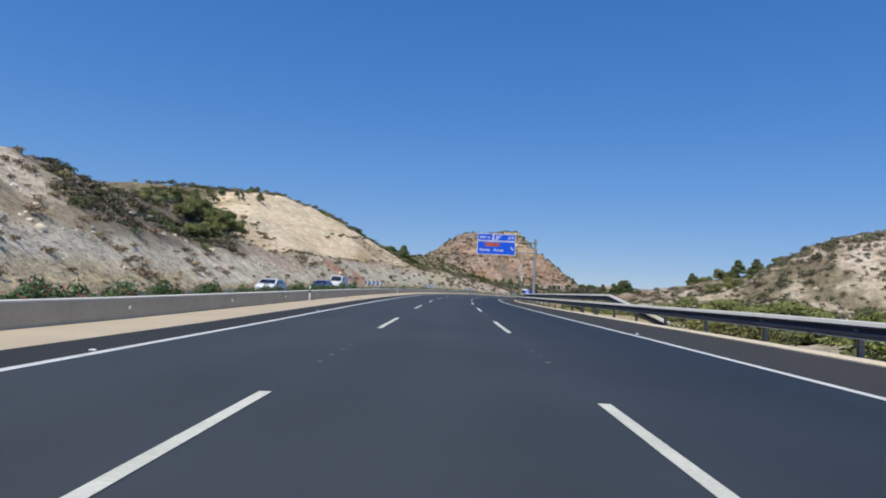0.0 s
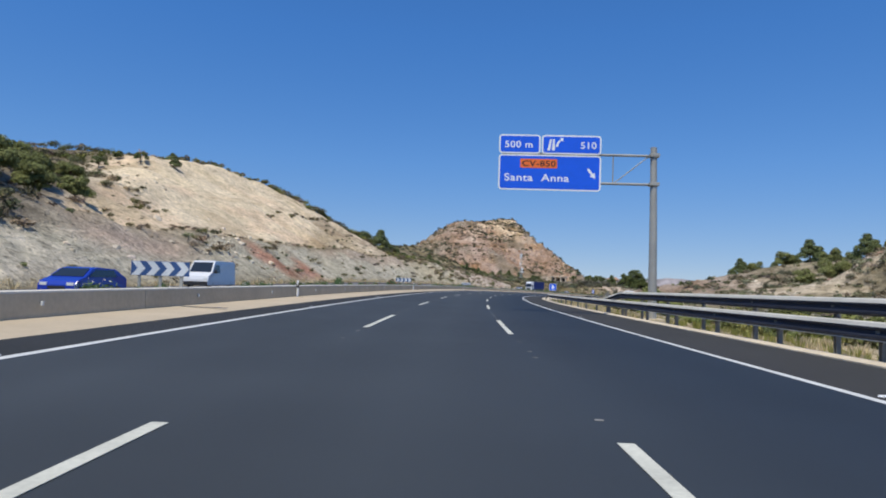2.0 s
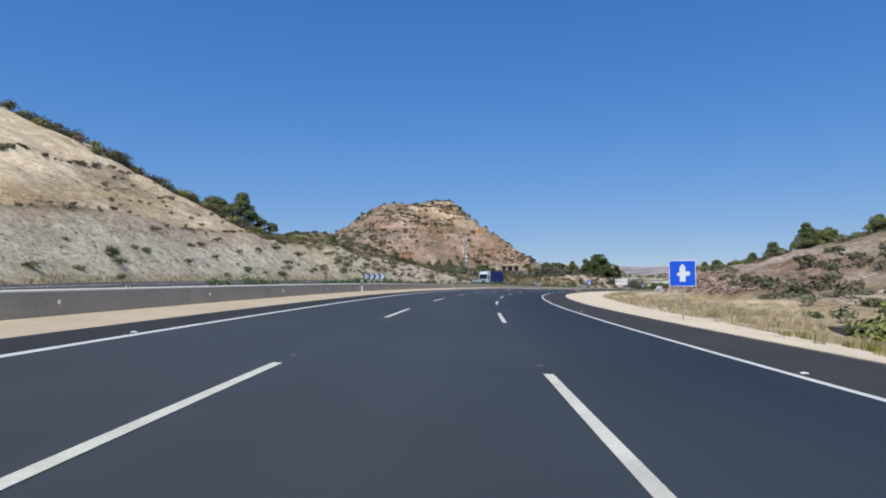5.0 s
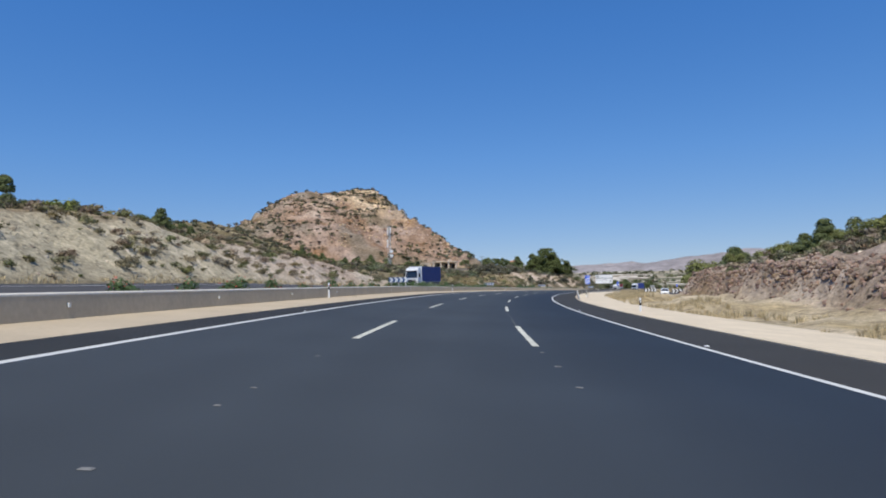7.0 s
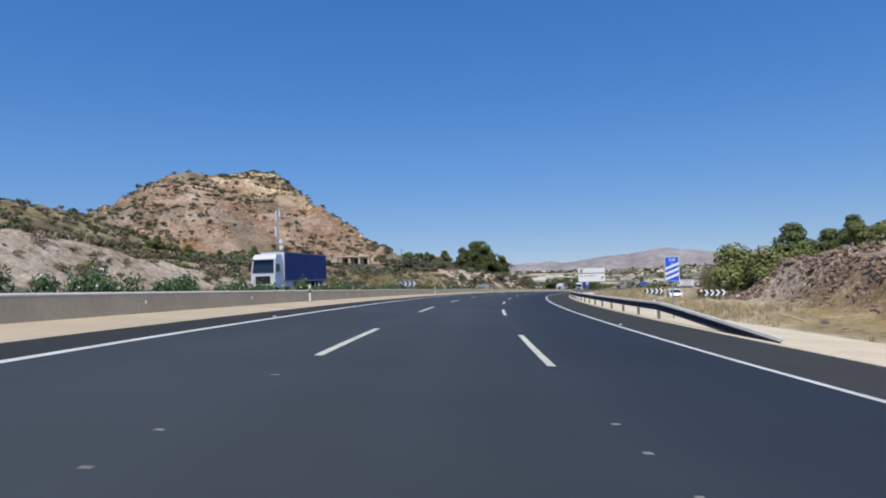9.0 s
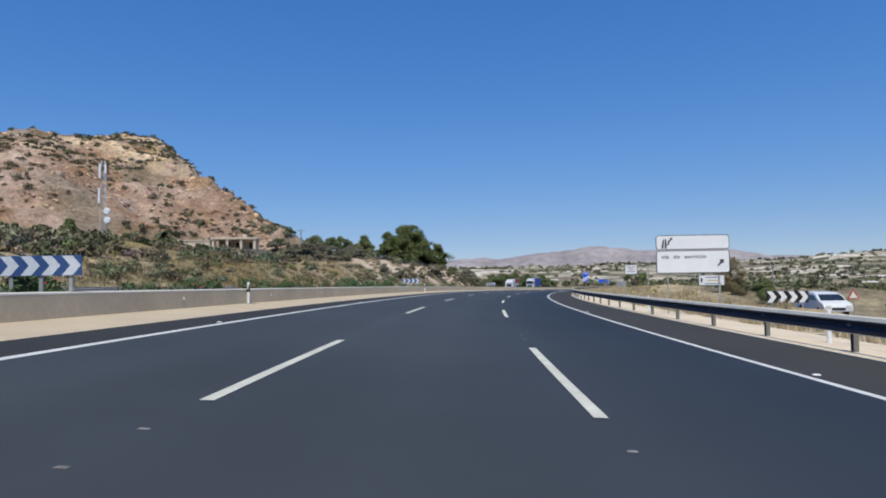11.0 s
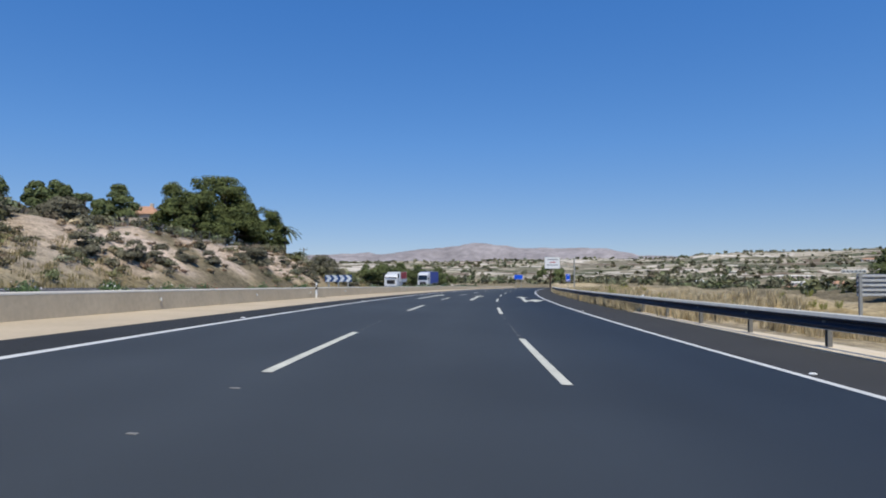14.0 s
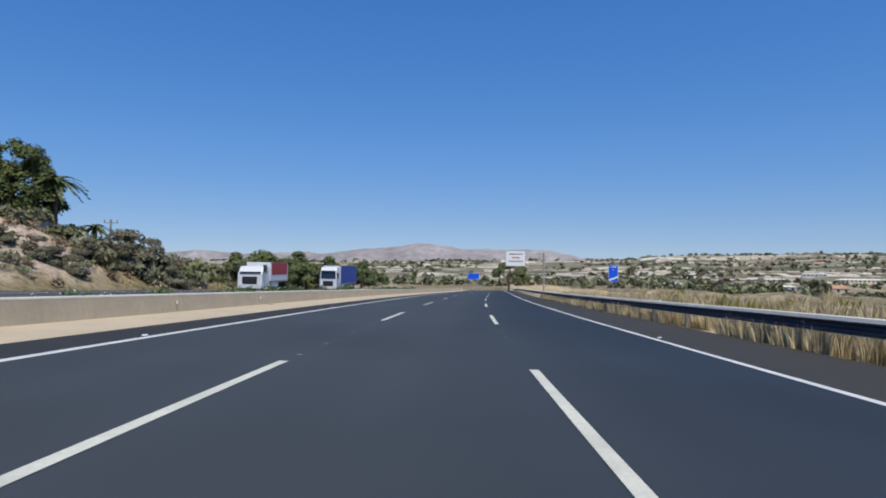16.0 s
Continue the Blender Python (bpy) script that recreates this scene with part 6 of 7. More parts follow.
def far_gantry():
    g = tagged(new("overhead_board"), "large white overhead sign board above the motorway far ahead", "road sign")
    board(g, -2.6, 2.6, 6.9, 11.0, M_WHITE, M_SIGN_BACK, border=0.08, r=0.1)
    for k, (a, b, m_) in enumerate(((-1.6, 1.9, M_SIGN_BACK), (-0.9, 1.2, M_REDBAR), (-1.8, 2.0, M_SIGN_BACK))):
        z = 10.1 - k * 0.95
        part("writing_bar", flat_shape([(a, z - 0.16), (b, z - 0.16), (b, z + 0.16), (a, z + 0.16)], -0.041), m_, g)
    part("mast", tube((7.5, 0.2, -1.0), (7.5, 0.2, 10.6), 0.25), M_POST, g)
    for z in (7.6, 10.2):
        part("arm", tube((-2.4, 0.2, z), (7.5, 0.2, z), 0.1), M_POST, g)
    x, y, z = road(597, 1.0)
    g.matrix_world = pose(253.8, 512.1, -11.0, 0, 0, math.degrees(heading(597)) + 2)


far_gantry()


def far_blue_sign():
    g = tagged(new("direction_sign"), "small blue direction sign beside the far carriageway", "road sign")
    board(g, -1.3, 1.3, 2.2, 3.6, M_BLUE, M_WHITE, border=0.05, r=0.08)
    for x in (-0.8, 0.8):
        sign_post(g, x, -1.0, 3.4, w=0.1)
    g.matrix_world = pose(226, 498, -9.4, 0, 0, -43)


far_blue_sign()


# ---------------------------------------------------------------- chevron boards of the bend
def chevron_board(width, height, count, dark, light, base, label, group, s, n, turn=0.0, posts=3, far=False):
    g = tagged(new("chevron_board"), label, "road sign", group)
    part("plate", box_bm((width, 0.03, height), (0, 0, base + height / 2), 0.006), dark, g)
    step = width / count
    t = step * 0.52
    for k in range(count):
        x = -width / 2 + k * step
        zl, zm, zh = base + 0.01, base + height / 2, base + height - 0.01
        tip = min(x + step * 0.98, width / 2 - 0.01)
        a = x + step * 0.05
        part("chevron", flat_shape([(a, zl), (a + t, zl), (tip, zm), (a + t, zh), (a, zh), (tip - t, zm)], -0.016), light, g)
    for k in range(posts):
        x = -width * 0.36 + width * 0.72 * k / (posts - 1)
        sign_post(g, x, -0.5, base + height * 0.9, 0.045, 0.09)
    x, y, z = road(s, n)
    g.matrix_world = pose(x, y, z if not far else drop(x, y), 0, 0, math.degrees(heading(s)) + turn)


for s in (57.0, 116.5, 174.0, 237.5, 298.5, 354.2, 412.5):
    chevron_board(1.9, 0.48, 4, M_CHEV_BLUE, M_CHEV_WHITE, 0.94, "blue and white chevron board above the median wall", "chevron boards of the bend", s, -9.55, 6)
chevron_board(2.6, 0.75, 4, M_BLACK, M_WHITE, 0.6, "black and white chevron board beside the service road", "chevron boards of the service road", 313.0, 25.4, 0, 2, True)
chevron_board(2.6, 0.75, 4, M_BLACK, M_WHITE, 0.6, "black and white chevron board beside the service road", "chevron boards of the service road", 328.0, 20.0, 0, 2, True)


def warning_triangle():
    g = tagged(new("warning_sign"), "white triangular warning sign with a red rim on a post", "road sign")
    part("plate", flat_shape([(-0.45, 1.7), (0.45, 1.7), (0, 2.48)], 0.0, 0.02), M_REDBAR, g)
    part("field", flat_shape([(-0.3, 1.78), (0.3, 1.78), (0, 2.3)], -0.021), M_WHITE, g)
    sign_post(g, 0, -0.3, 2.3, 0.03)
    x, y, z = road(336.0, 27.6)
    g.matrix_world = pose(x, y, drop(x, y), 0, 0, math.degrees(heading(336)))


warning_triangle()


# ---------------------------------------------------------------- delineators, reflectors, kerb details
M_REFLECT = mat("reflector_glass", (0.75, 0.75, 0.70), 0.25, vary=0.05)
M_YELLOW = mat("reflector_yellow", (0.62, 0.42, 0.05), 0.4, vary=0.05)


def delineator(s, n, height, label, group, yellow=False, ground=True):
    d = tagged(new("delineator_post"), label, "marker post", group)
    bm = bmesh.new()
    v, f = limb([(0, 0, -0.1), (0, 0, height * 0.5), (0, 0, height)], [0.055, 0.055, 0.05], 10)
    vs = [bm.verts.new(q) for q in v]
    for q in f:
        bm.faces.new([vs[i] for i in q])
    bm.faces.new(vs[-10:])
    part("tube", bm, M_WHITE, d)
    band = bmesh.new()
    v, f = limb([(0, 0, height * 0.56), (0, 0, height * 0.84)], [0.064, 0.062], 10)
    vs = [band.verts.new(q) for q in v]
    for q in f:
        band.faces.new([vs[i] for i in q])
    part("black_band", band, M_BLACK, d)
    part("reflector", box_bm((0.05, 0.012, 0.12), (0, -0.062, height * 0.76), 0.003), M_YELLOW if yellow else M_REFLECT, d)
    x, y, z = road(s, n)
    d.matrix_world = pose(x, y, drop(x, y) + 0.0 if not ground else z, 0, 0, math.degrees(heading(s)))


for s in (22.0, 70.0, 117.3, 165.0, 211.5, 262.5, 309.0, 356.3, 403.0):
    delineator(s, -8.42, 0.88, "white marker post with a black band before the median wall", "marker posts of the median")
for s in (213.0, 262.3, 300.0, 318.5, 350.0, 401.8, 452.0):
    delineator(s, 9.35, 0.95, "white marker post with a black band on the verge", "marker posts of the verge", s == 318.5, False)


def wall_reflector(s):
    r = tagged(new("wall_reflector"), "small white reflector on a bracket on the median wall", "reflector", "reflectors on the median wall")
    part("bracket", box_bm((0.03, 0.05, 0.09), (0.018, 0, 0), 0.004), M_SIGN_BACK, r)
    part("lens", box_bm((0.035, 0.075, 0.10), (0.05, -0.01, 0), 0.008), M_REFLECT, r)
    r.matrix_world = place(s, -8.52, 0.33)


for s in np.arange(-8.0, 480.0, 8.2):
    wall_reflector(s)


def marker_shadow_bar(s):
    """A dark bar with a grey rim on the gutter, standing in for a marker's shadow."""
    r = tagged(new("gutter_marker_shadow"), "narrow dark bar across the concrete gutter standing for a shadow", "drain", "drains of the gutter")
    part("slot", box_bm((1.5, 0.10, 0.012), (0.9, 0, 0.0), 0.002), M_BLACK, r)
    part("rim", box_bm((1.58, 0.17, 0.008), (0.9, 0, -0.004), 0.002), M_SIGN_BACK, r)
    r.matrix_world = place(s, -8.45, 0.028, -8)


for s in (32.5, 56.0, 119.0):
    marker_shadow_bar(s)


def edge_studs():
    for n, s_list in ((-5.32, np.arange(-7.3, 470, 17.0)), (5.62, np.arange(2.0, 470, 20.8))):
        for s in s_list:
            r = tagged(new("road_stud"), "white reflective stud beside the painted edge line", "road stud", "studs along the edge lines")
            bm = bmesh.new()
            bmesh.ops.create_cube(bm, size=1.0)
            for v in bm.verts:
                k = 0.7 if v.co.z > 0 else 1.0
                v.co = Vector((v.co.x * 0.10 * k, v.co.y * 0.08 * k, 0.010 + v.co.z * 0.018))
            part("body", bm, M_WHITE, r)
            part("lens", box_bm((0.06, 0.006, 0.008), (0, -0.036, 0.010)), M_REFLECT, r)
            r.matrix_world = place(s, n, 0.0)


edge_studs()

# ---------------------------------------------------------------- buildings and masts
M_STUCCO = mat("cream_stucco", (0.62, 0.52, 0.40), 0.9, vary=0.08, scale=0.7, fine=6, bump=0.01, bump_scale=12)
M_STUCCO_PINK = mat("pinkish_stucco", (0.58, 0.40, 0.30), 0.9, vary=0.08, scale=0.7, fine=6)
M_ROOF = mat("clay_roof_tiles", (0.46, 0.26, 0.16), 0.85, vary=0.2, scale=1.5, fine=9, bump=0.03, bump_scale=6)
M_DARK = mat("dark_opening", (0.03, 0.03, 0.032), 0.5, vary=0.1)
M_LIMEWASH = mat("whitewashed_wall", (0.70, 0.67, 0.60), 0.9, vary=0.08, scale=0.7, fine=6)
M_STONEWALL = mat("terrace_stone", (0.36, 0.31, 0.25), 0.95, vary=0.25, scale=1.6, fine=7, bump=0.06, bump_scale=4)
M_FENCE = mat("grey_mesh_fence", (0.18, 0.18, 0.18), 0.6, 0.5, vary=0.1)


def terrace_house():
    """A long flat-roofed cream house: a walled part, and an open porch on square pillars."""
    h = tagged(new("house"), "long cream flat-roofed house with an open pillared porch on a terrace", "house")
    part("terrace", box_bm((21.0, 9.0, 2.6), (0.5, 0, -1.2), 0.05), M_STUCCO, h)
    part("wall", box_bm((8.0, 6.0, 2.3), (-6.0, 0.6, 1.25), 0.03), M_STUCCO, h)
    part("rear_wall", box_bm((9.2, 0.25, 2.6), (3.4, 3.0, 1.4), 0.02), M_STUCCO, h)
    part("roof", box_bm((10.2, 7.0, 0.42), (3.4, 0.2, 2.92), 0.04), M_STUCCO, h)
    part("parapet", box_bm((8.3, 6.3, 0.25), (-6.0, 0.6, 2.53), 0.03), M_STUCCO, h)
    for x in (-1.2, 1.9, 5.0, 8.0):
        part("pillar", box_bm((0.55, 0.55, 2.62), (x, -2.8, 1.4), 0.02), M_STUCCO, h)
    for x in (0.6, 3.6, 6.6):
        d = part("door", box_bm((1.5, 0.08, 2.1), (x, 2.85, 1.15), 0.01), M_DARK, h)
    for x in (-8.2, -4.6):
        w = part("window", box_bm((1.2, 0.08, 1.0), (x, -2.42, 1.4), 0.01), M_DARK, h)
        part("sill", box_bm((1.4, 0.2, 0.08), (x, -2.5, 0.85), 0.01), M_STUCCO, w)
    part("chimney", box_bm((0.8, 0.8, 1.0), (5.0, 1.8, 3.6), 0.03), M_STUCCO, h)
    part("garden_wall", box_bm((13.0, 0.35, 1.1), (14.5, -3.2, -0.9), 0.03), M_STUCCO, h)
    h.matrix_world = pose(68.0, 435.5, drop(67, 436.5) - 0.4, 0, 0, -18)


terrace_house()


def gable_house(name, x, y, turn, w, d, hgt, label, wall=M_STUCCO, roof=M_ROOF, lift=0.0, wings=True):
    h = tagged(new(name), label, "house")
    part("wall", box_bm((w, d, hgt + 3.5), (0, 0, hgt / 2 - 1.75), 0.02), wall, h)
    bm = bmesh.new()
    o, r = 0.35, d * (0.28 if roof is M_ROOF else 0.12)
    pts = [(-w / 2 - o, -d / 2 - o, hgt), (w / 2 + o, -d / 2 - o, hgt), (w / 2 + o, d / 2 + o, hgt), (-w / 2 - o, d / 2 + o, hgt), (-w / 2 + d * 0.25, 0, hgt + r), (w / 2 - d * 0.25, 0, hgt + r)]
    vs = [bm.verts.new(p) for p in pts]
    for q in ((0, 1, 5, 4), (2, 3, 4, 5), (1, 2, 5), (3, 0, 4), (3, 2, 1, 0)):
        bm.faces.new([vs[i] for i in q])
    bmesh.ops.recalc_face_normals(bm, faces=bm.faces)
    part("roof", bm, roof, h)
    n = max(2, int(w / 2.6))
    for k in range(n):
        px = -w / 2 + w * (k + 0.5) / n
        wd = part("window", box_bm((0.95, 0.07, 1.1), (px, -d / 2 - 0.02, hgt * 0.55), 0.01), M_DARK, h)
        part("sill", box_bm((1.15, 0.16, 0.07), (px, -d / 2 - 0.08, hgt * 0.55 - 0.6), 0.01), wall, wd)
    part("chimney", box_bm((0.6, 0.6, 1.2), (w * 0.25, d * 0.1, hgt + r), 0.02), wall, h)
    h.matrix_world = pose(x, y, drop(x, y) + lift, 0, 0, turn)


gable_house("house", 118.0, 486.0, -30, 7.0, 6.0, 3.0, "cream house with a clay tile roof among big pines", M_STUCCO, M_ROOF, 1.8)
gable_house("house", 124.0, 489.0, -30, 5.0, 4.0, 2.6, "small pinkish outbuilding with a clay tile roof", M_STUCCO_PINK)
# farm buildings in the valley
RB = np.random.RandomState(51)
for k, (x, y, w, d, hgt, lab, wl, rf) in enumerate((
        (324, 466, 6, 4, 1.7, "orange-brown farmhouse with a clay roof in the valley", M_STUCCO_PINK, M_ROOF),
        (398, 553, 8, 5, 1.9, "white farm shed among the valley trees", M_LIMEWASH, M_LIMEWASH), (436, 520, 9, 5, 1.9, "white hall half hidden by valley trees", M_LIMEWASH, M_LIMEWASH),
        (442, 501, 9, 5, 2.2, "cream farmhouse with a clay roof in the valley", M_STUCCO, M_ROOF), (532, 571, 22, 5, 1.6, "long pale greenhouse in the valley", M_STUCCO, M_LIMEWASH),
        (582, 536, 30, 6, 1.7, "very long pale greenhouse in the valley", M_STUCCO, M_LIMEWASH), (658, 688, 14, 5, 1.9, "white hall on the lower slope", M_LIMEWASH, M_LIMEWASH),
        (711, 612, 18, 5, 1.9, "white hall on the terraced slope", M_LIMEWASH, M_LIMEWASH), (933, 691, 13, 6, 2.6, "white farm high on the far slope", M_LIMEWASH, M_ROOF))):
    gable_house("farm_building", x, y, RB.uniform(-75, -35), w, d, hgt, lab, wl, rf)


def radio_mast():
    """A lattice mast with panel aerials and two dishes."""
    m = tagged(new("radio_mast"), "grey lattice radio mast with white aerial panels and round dishes", "mast")
    H = 15.5
    legs = ((-0.62, -0.4), (0.62, -0.4), (0.0, 0.65))
    for x, y in legs:
        part("leg", tube((x, y, -0.4), (x * 0.55, y * 0.55, H), 0.07, 6), M_ZINC, m)
    for k in range(13):
        z0, z1 = k * H / 13, (k + 1) * H / 13
        f0, f1 = 1 - 0.45 * z0 / H, 1 - 0.45 * z1 / H
        for i in range(3):
            a, b = legs[i], legs[(i + 1) % 3]
            part("lattice_bar", tube((a[0] * f0, a[1] * f0, z0), (b[0] * f1, b[1] * f1, z1), 0.03, 5), M_ZINC, m)
    for x, y, z, hh in ((-0.5, -0.55, 13.6, 2.6), (0.45, -0.55, 14.0, 1.6), (-0.6, -0.6, 9.2, 2.7), (0.0, 0.8, 13.4, 2.4)):
        part("aerial_panel", box_bm((0.34, 0.2, hh), (x, y, z), 0.03), M_WHITE, m)
    for x, z in ((0.7, 6.4), (0.75, 4.8)):
        bm = bmesh.new()
        bmesh.ops.create_cone(bm, cap_ends=True, segments=20, radius1=0.62, radius2=0.5, depth=0.35, matrix=Matrix.Translation((x, -0.75, z)) @ Matrix.Rotation(math.pi / 2, 4, "X"))
        part("dish", bm, M_WHITE, m)
    m.matrix_world = pose(45.1, 407.5, drop(45.1, 407.5), 0, 0, -15)


radio_mast()


def along_wall(name, s0, s1, n, h, thick, material, label, category, step=3.0, lift=0.0):
    s = np.arange(s0, s1 + 0.1, step)
    p0 = road(s, n)[:, :2]
    z = ground_height(p0[:, 0], p0[:, 1])[0]
    z = np.convolve(np.pad(z, 2, mode="edge"), np.ones(5) / 5, "valid") + lift
    a, b = road(s, n - thick / 2)[:, :2], road(s, n + thick / 2)[:, :2]
    rows = np.stack([np.c_[a, z - 0.8], np.c_[b, z - 0.8], np.c_[b, z + h], np.c_[a, z + h]], 1)
    k = len(s)
    faces = []
    for i in range(k - 1):
        for j in range(4):
            q = (j + 1) % 4
            faces.append((i * 4 + j, (i + 1) * 4 + j, (i + 1) * 4 + q, i * 4 + q))
    faces += [(3, 2, 1, 0), ((k - 1) * 4, (k - 1) * 4 + 1, (k - 1) * 4 + 2, (k - 1) * 4 + 3)]
    me = raw_mesh(name, rows.reshape(-1, 3), faces)
    return setting(name, me, material, label, category)


along_wall("terrace_wall", 396, 448, -62, 1.2, 0.5, M_STONEWALL, "rough stone terrace wall below the house", "wall")
along_wall("terrace_wall_upper", 372, 420, -74, 1.0, 0.5, M_STUCCO, "pale terrace wall below the radio mast", "wall")
along_wall("terrace_wall_white", 484, 494, -43.5, 0.9, 0.3, M_LIMEWASH, "whitewashed wall at the end of the terrace", "wall")


def mesh_fence():
    f = tagged(new("terrace_fence"), "grey wire fence along the edge of the terrace", "fence")
    s = np.arange(440.0, 486.0, 2.5)
    p = road(s, -45.0)[:, :2]
    z = ground_height(p[:, 0], p[:, 1])[0]
    for (x, y), q in zip(p, z):
        part("fence_post", tube((x, y, q - 0.3), (x, y, q + 1.5), 0.04, 6), M_FENCE, f)
    for h in (0.25, 0.55, 0.85, 1.15, 1.45):
        for i in range(len(s) - 1):
            part("wire", tube((*p[i], z[i] + h), (*p[i + 1], z[i + 1] + h), 0.02, 4), M_FENCE, f)
    part("kerb", raw_strip(p, z), M_STUCCO, f)


def raw_strip(p, z):
    k = len(p)
    rows = np.stack([np.c_[p, z - 0.5], np.c_[p, z + 0.3], np.c_[p + 0.25, z + 0.3], np.c_[p + 0.25, z - 0.5]], 1).reshape(-1, 3)
    faces = [(i * 4 + j, (i + 1) * 4 + j, (i + 1) * 4 + j + 1, i * 4 + j + 1) for i in range(k - 1) for j in range(3)]
    return raw_mesh("kerb", rows, faces)


mesh_fence()


def power_pole(x, y, height, label):
    t = tagged(new("power_pole"), label, "pole", "power poles")
    part("pole", tube((0, 0, -0.5), (0, 0, height), 0.13, 8), M_POST, t)
    part("cross_arm", box_bm((1.6, 0.1, 0.1), (0, 0, height - 0.4), 0.01), M_POST, t)
    for k in (-0.7, 0.0, 0.7):
        part("insulator", tube((k, 0, height - 0.35), (k, 0, height - 0.1), 0.05, 6), M_DARK, t)
    t.matrix_world = pose(x, y, drop(x, y), 0, 0, -30)


power_pole(84.5, 426, 6.5, "grey power pole on the terrace below the hill")
power_pole(147.5, 476, 4.6, "thin power pole beyond the terrace")
power_pole(158, 361, 5.5, "leaning grey pole beyond the verge")

# ---------------------------------------------------------------- vehicles on the other roads
M_CAR_WHITE = mat("white_car_paint", (0.72, 0.73, 0.74), 0.25, vary=0.03, spec=0.6)
M_CAR_BLUE = mat("blue_car_paint", (0.015, 0.045, 0.36), 0.25, vary=0.03, spec=0.6)
M_TARP = mat("dark_blue_tarpaulin", (0.022, 0.040, 0.20), 0.6, vary=0.12, scale=0.8, fine=5, bump=0.02, bump_scale=2)
M_TARP_BLUE = mat("blue_tarpaulin", (0.05, 0.085, 0.34), 0.6, vary=0.12, scale=0.8, fine=5, bump=0.02, bump_scale=2)
M_RED = mat("red_panel", (0.42, 0.03, 0.035), 0.5, vary=0.06)
M_GLASS = mat("tinted_glass", (0.02, 0.025, 0.03), 0.08, vary=0.0, spec=0.8)
M_TYRE = mat("tyre_rubber", (0.02, 0.02, 0.02), 0.9, vary=0.1)
M_RIM = mat("wheel_rim", (0.45, 0.45, 0.46), 0.35, 0.8, vary=0.05)
M_LAMP = mat("lamp_glass", (0.75, 0.75, 0.72), 0.15, vary=0.0, spec=0.8)


def wheel(parent, x, y, r, w):
    bm = bmesh.new()
    bmesh.ops.create_cone(bm, cap_ends=True, segments=20, radius1=r, radius2=r, depth=w, matrix=Matrix.Translation((x, y, r)) @ Matrix.Rotation(math.pi / 2, 4, "Y"))
    bmesh.ops.bevel(bm, geom=[e for e in bm.edges if len(e.link_faces) == 2 and any(len(q.verts) > 4 for q in e.link_faces)], offset=r * 0.12, segments=2, affect="EDGES")
    t = part("wheel", bm, M_TYRE, parent)
    bm = bmesh.new()
    bmesh.ops.create_cone(bm, cap_ends=True, segments=16, radius1=r * 0.58, radius2=r * 0.5, depth=w + 0.02, matrix=Matrix.Translation((x, y, r)) @ Matrix.Rotation(math.pi / 2, 4, "Y"))
    part("rim", bm, M_RIM, t)


def profile_body(pts, half, tuck=0.12, z_tuck=0.9):
    """A vehicle's body from its side outline (y, z), narrowing above z_tuck."""
    bm = bmesh.new()
    rows = []
    for side in (-1, 1):
        rows.append([bm.verts.new((side * (half - (tuck * max(0, z - z_tuck) / 0.6)), y, z)) for y, z in pts])
    n = len(pts)
    for i in range(n):
        j = (i + 1) % n
        bm.faces.new((rows[0][i], rows[0][j], rows[1][j], rows[1][i]))
    bm.faces.new(rows[0][::-1])
    bm.faces.new(rows[1])
    bmesh.ops.recalc_face_normals(bm, faces=bm.faces)
    bmesh.ops.bevel(bm, geom=bm.edges[:], offset=0.04, segments=2, affect="EDGES", profile=0.6)
    return bm


def set_down(v, s, n, towards=True):
    x, y, z = road(s, n, 0.0)
    v.matrix_world = pose(x, y, z - float(far_lane_drop(s, n)) if n < 0 else z - 0.22, 0, 0, math.degrees(heading(s)) + (180 if towards else 0))


def car(s, n, paint, label, towards=True, estate=False, lift=0.0):
    c = tagged(new("car"), label, "car")
    L = 4.3
    rear = [(-2.15, 0.45), (-2.15, 0.95), (-1.95, 1.05 if not estate else 1.42)]
    roof = [(-1.2, 1.40), (0.3, 1.46), (0.75, 1.38)] if not estate else [(-1.6, 1.5), (0.3, 1.5), (0.75, 1.4)]
    pts = rear + roof + [(1.45, 0.98), (2.0, 0.82), (2.15, 0.62), (2.15, 0.32), (-2.1, 0.32)]
    part("body", profile_body(pts, 0.88), paint, c)
    part("windscreen", quad_part([(-0.66, 0.80, 1.375), (0.66, 0.80, 1.375), (0.76, 1.42, 1.005), (-0.76, 1.42, 1.005)], (0, 0.012, 0.014)), M_GLASS, c)
    for sx in (-1, 1):
        part("side_window", quad_part([(sx * 0.845, -1.25, 1.0), (sx * 0.845, 1.1, 1.0), (sx * 0.79, 0.55, 1.33), (sx * 0.785, -1.05, 1.35)], (sx * 0.02, 0, 0)), M_GLASS, c)
        part("headlight", box_bm((0.34, 0.08, 0.14), (sx * 0.62, 2.12, 0.66), 0.02), M_LAMP, c)
        for wy in (-1.3, 1.32):
            wheel(c, sx * 0.8, wy, 0.31, 0.2)
    part("grille", box_bm((0.8, 0.04, 0.14), (0, 2.15, 0.5), 0.01), M_DARK, c)
    set_down(c, s, n, towards)
    if lift:
        c.matrix_world = Matrix.Translation((0, 0, lift)) @ c.matrix_world
    return c


def quad_part(pts, off):
    bm = bmesh.new()
    a = [bm.verts.new(p) for p in pts]
    b = [bm.verts.new((p[0] + off[0], p[1] + off[1], p[2] + off[2])) for p in pts]
    bm.faces.new(a[::-1])
    bm.faces.new(b)
    for i in range(4):
        j = (i + 1) % 4
        bm.faces.new((a[i], a[j], b[j], b[i]))
    bmesh.ops.recalc_face_normals(bm, faces=bm.faces)
    return bm


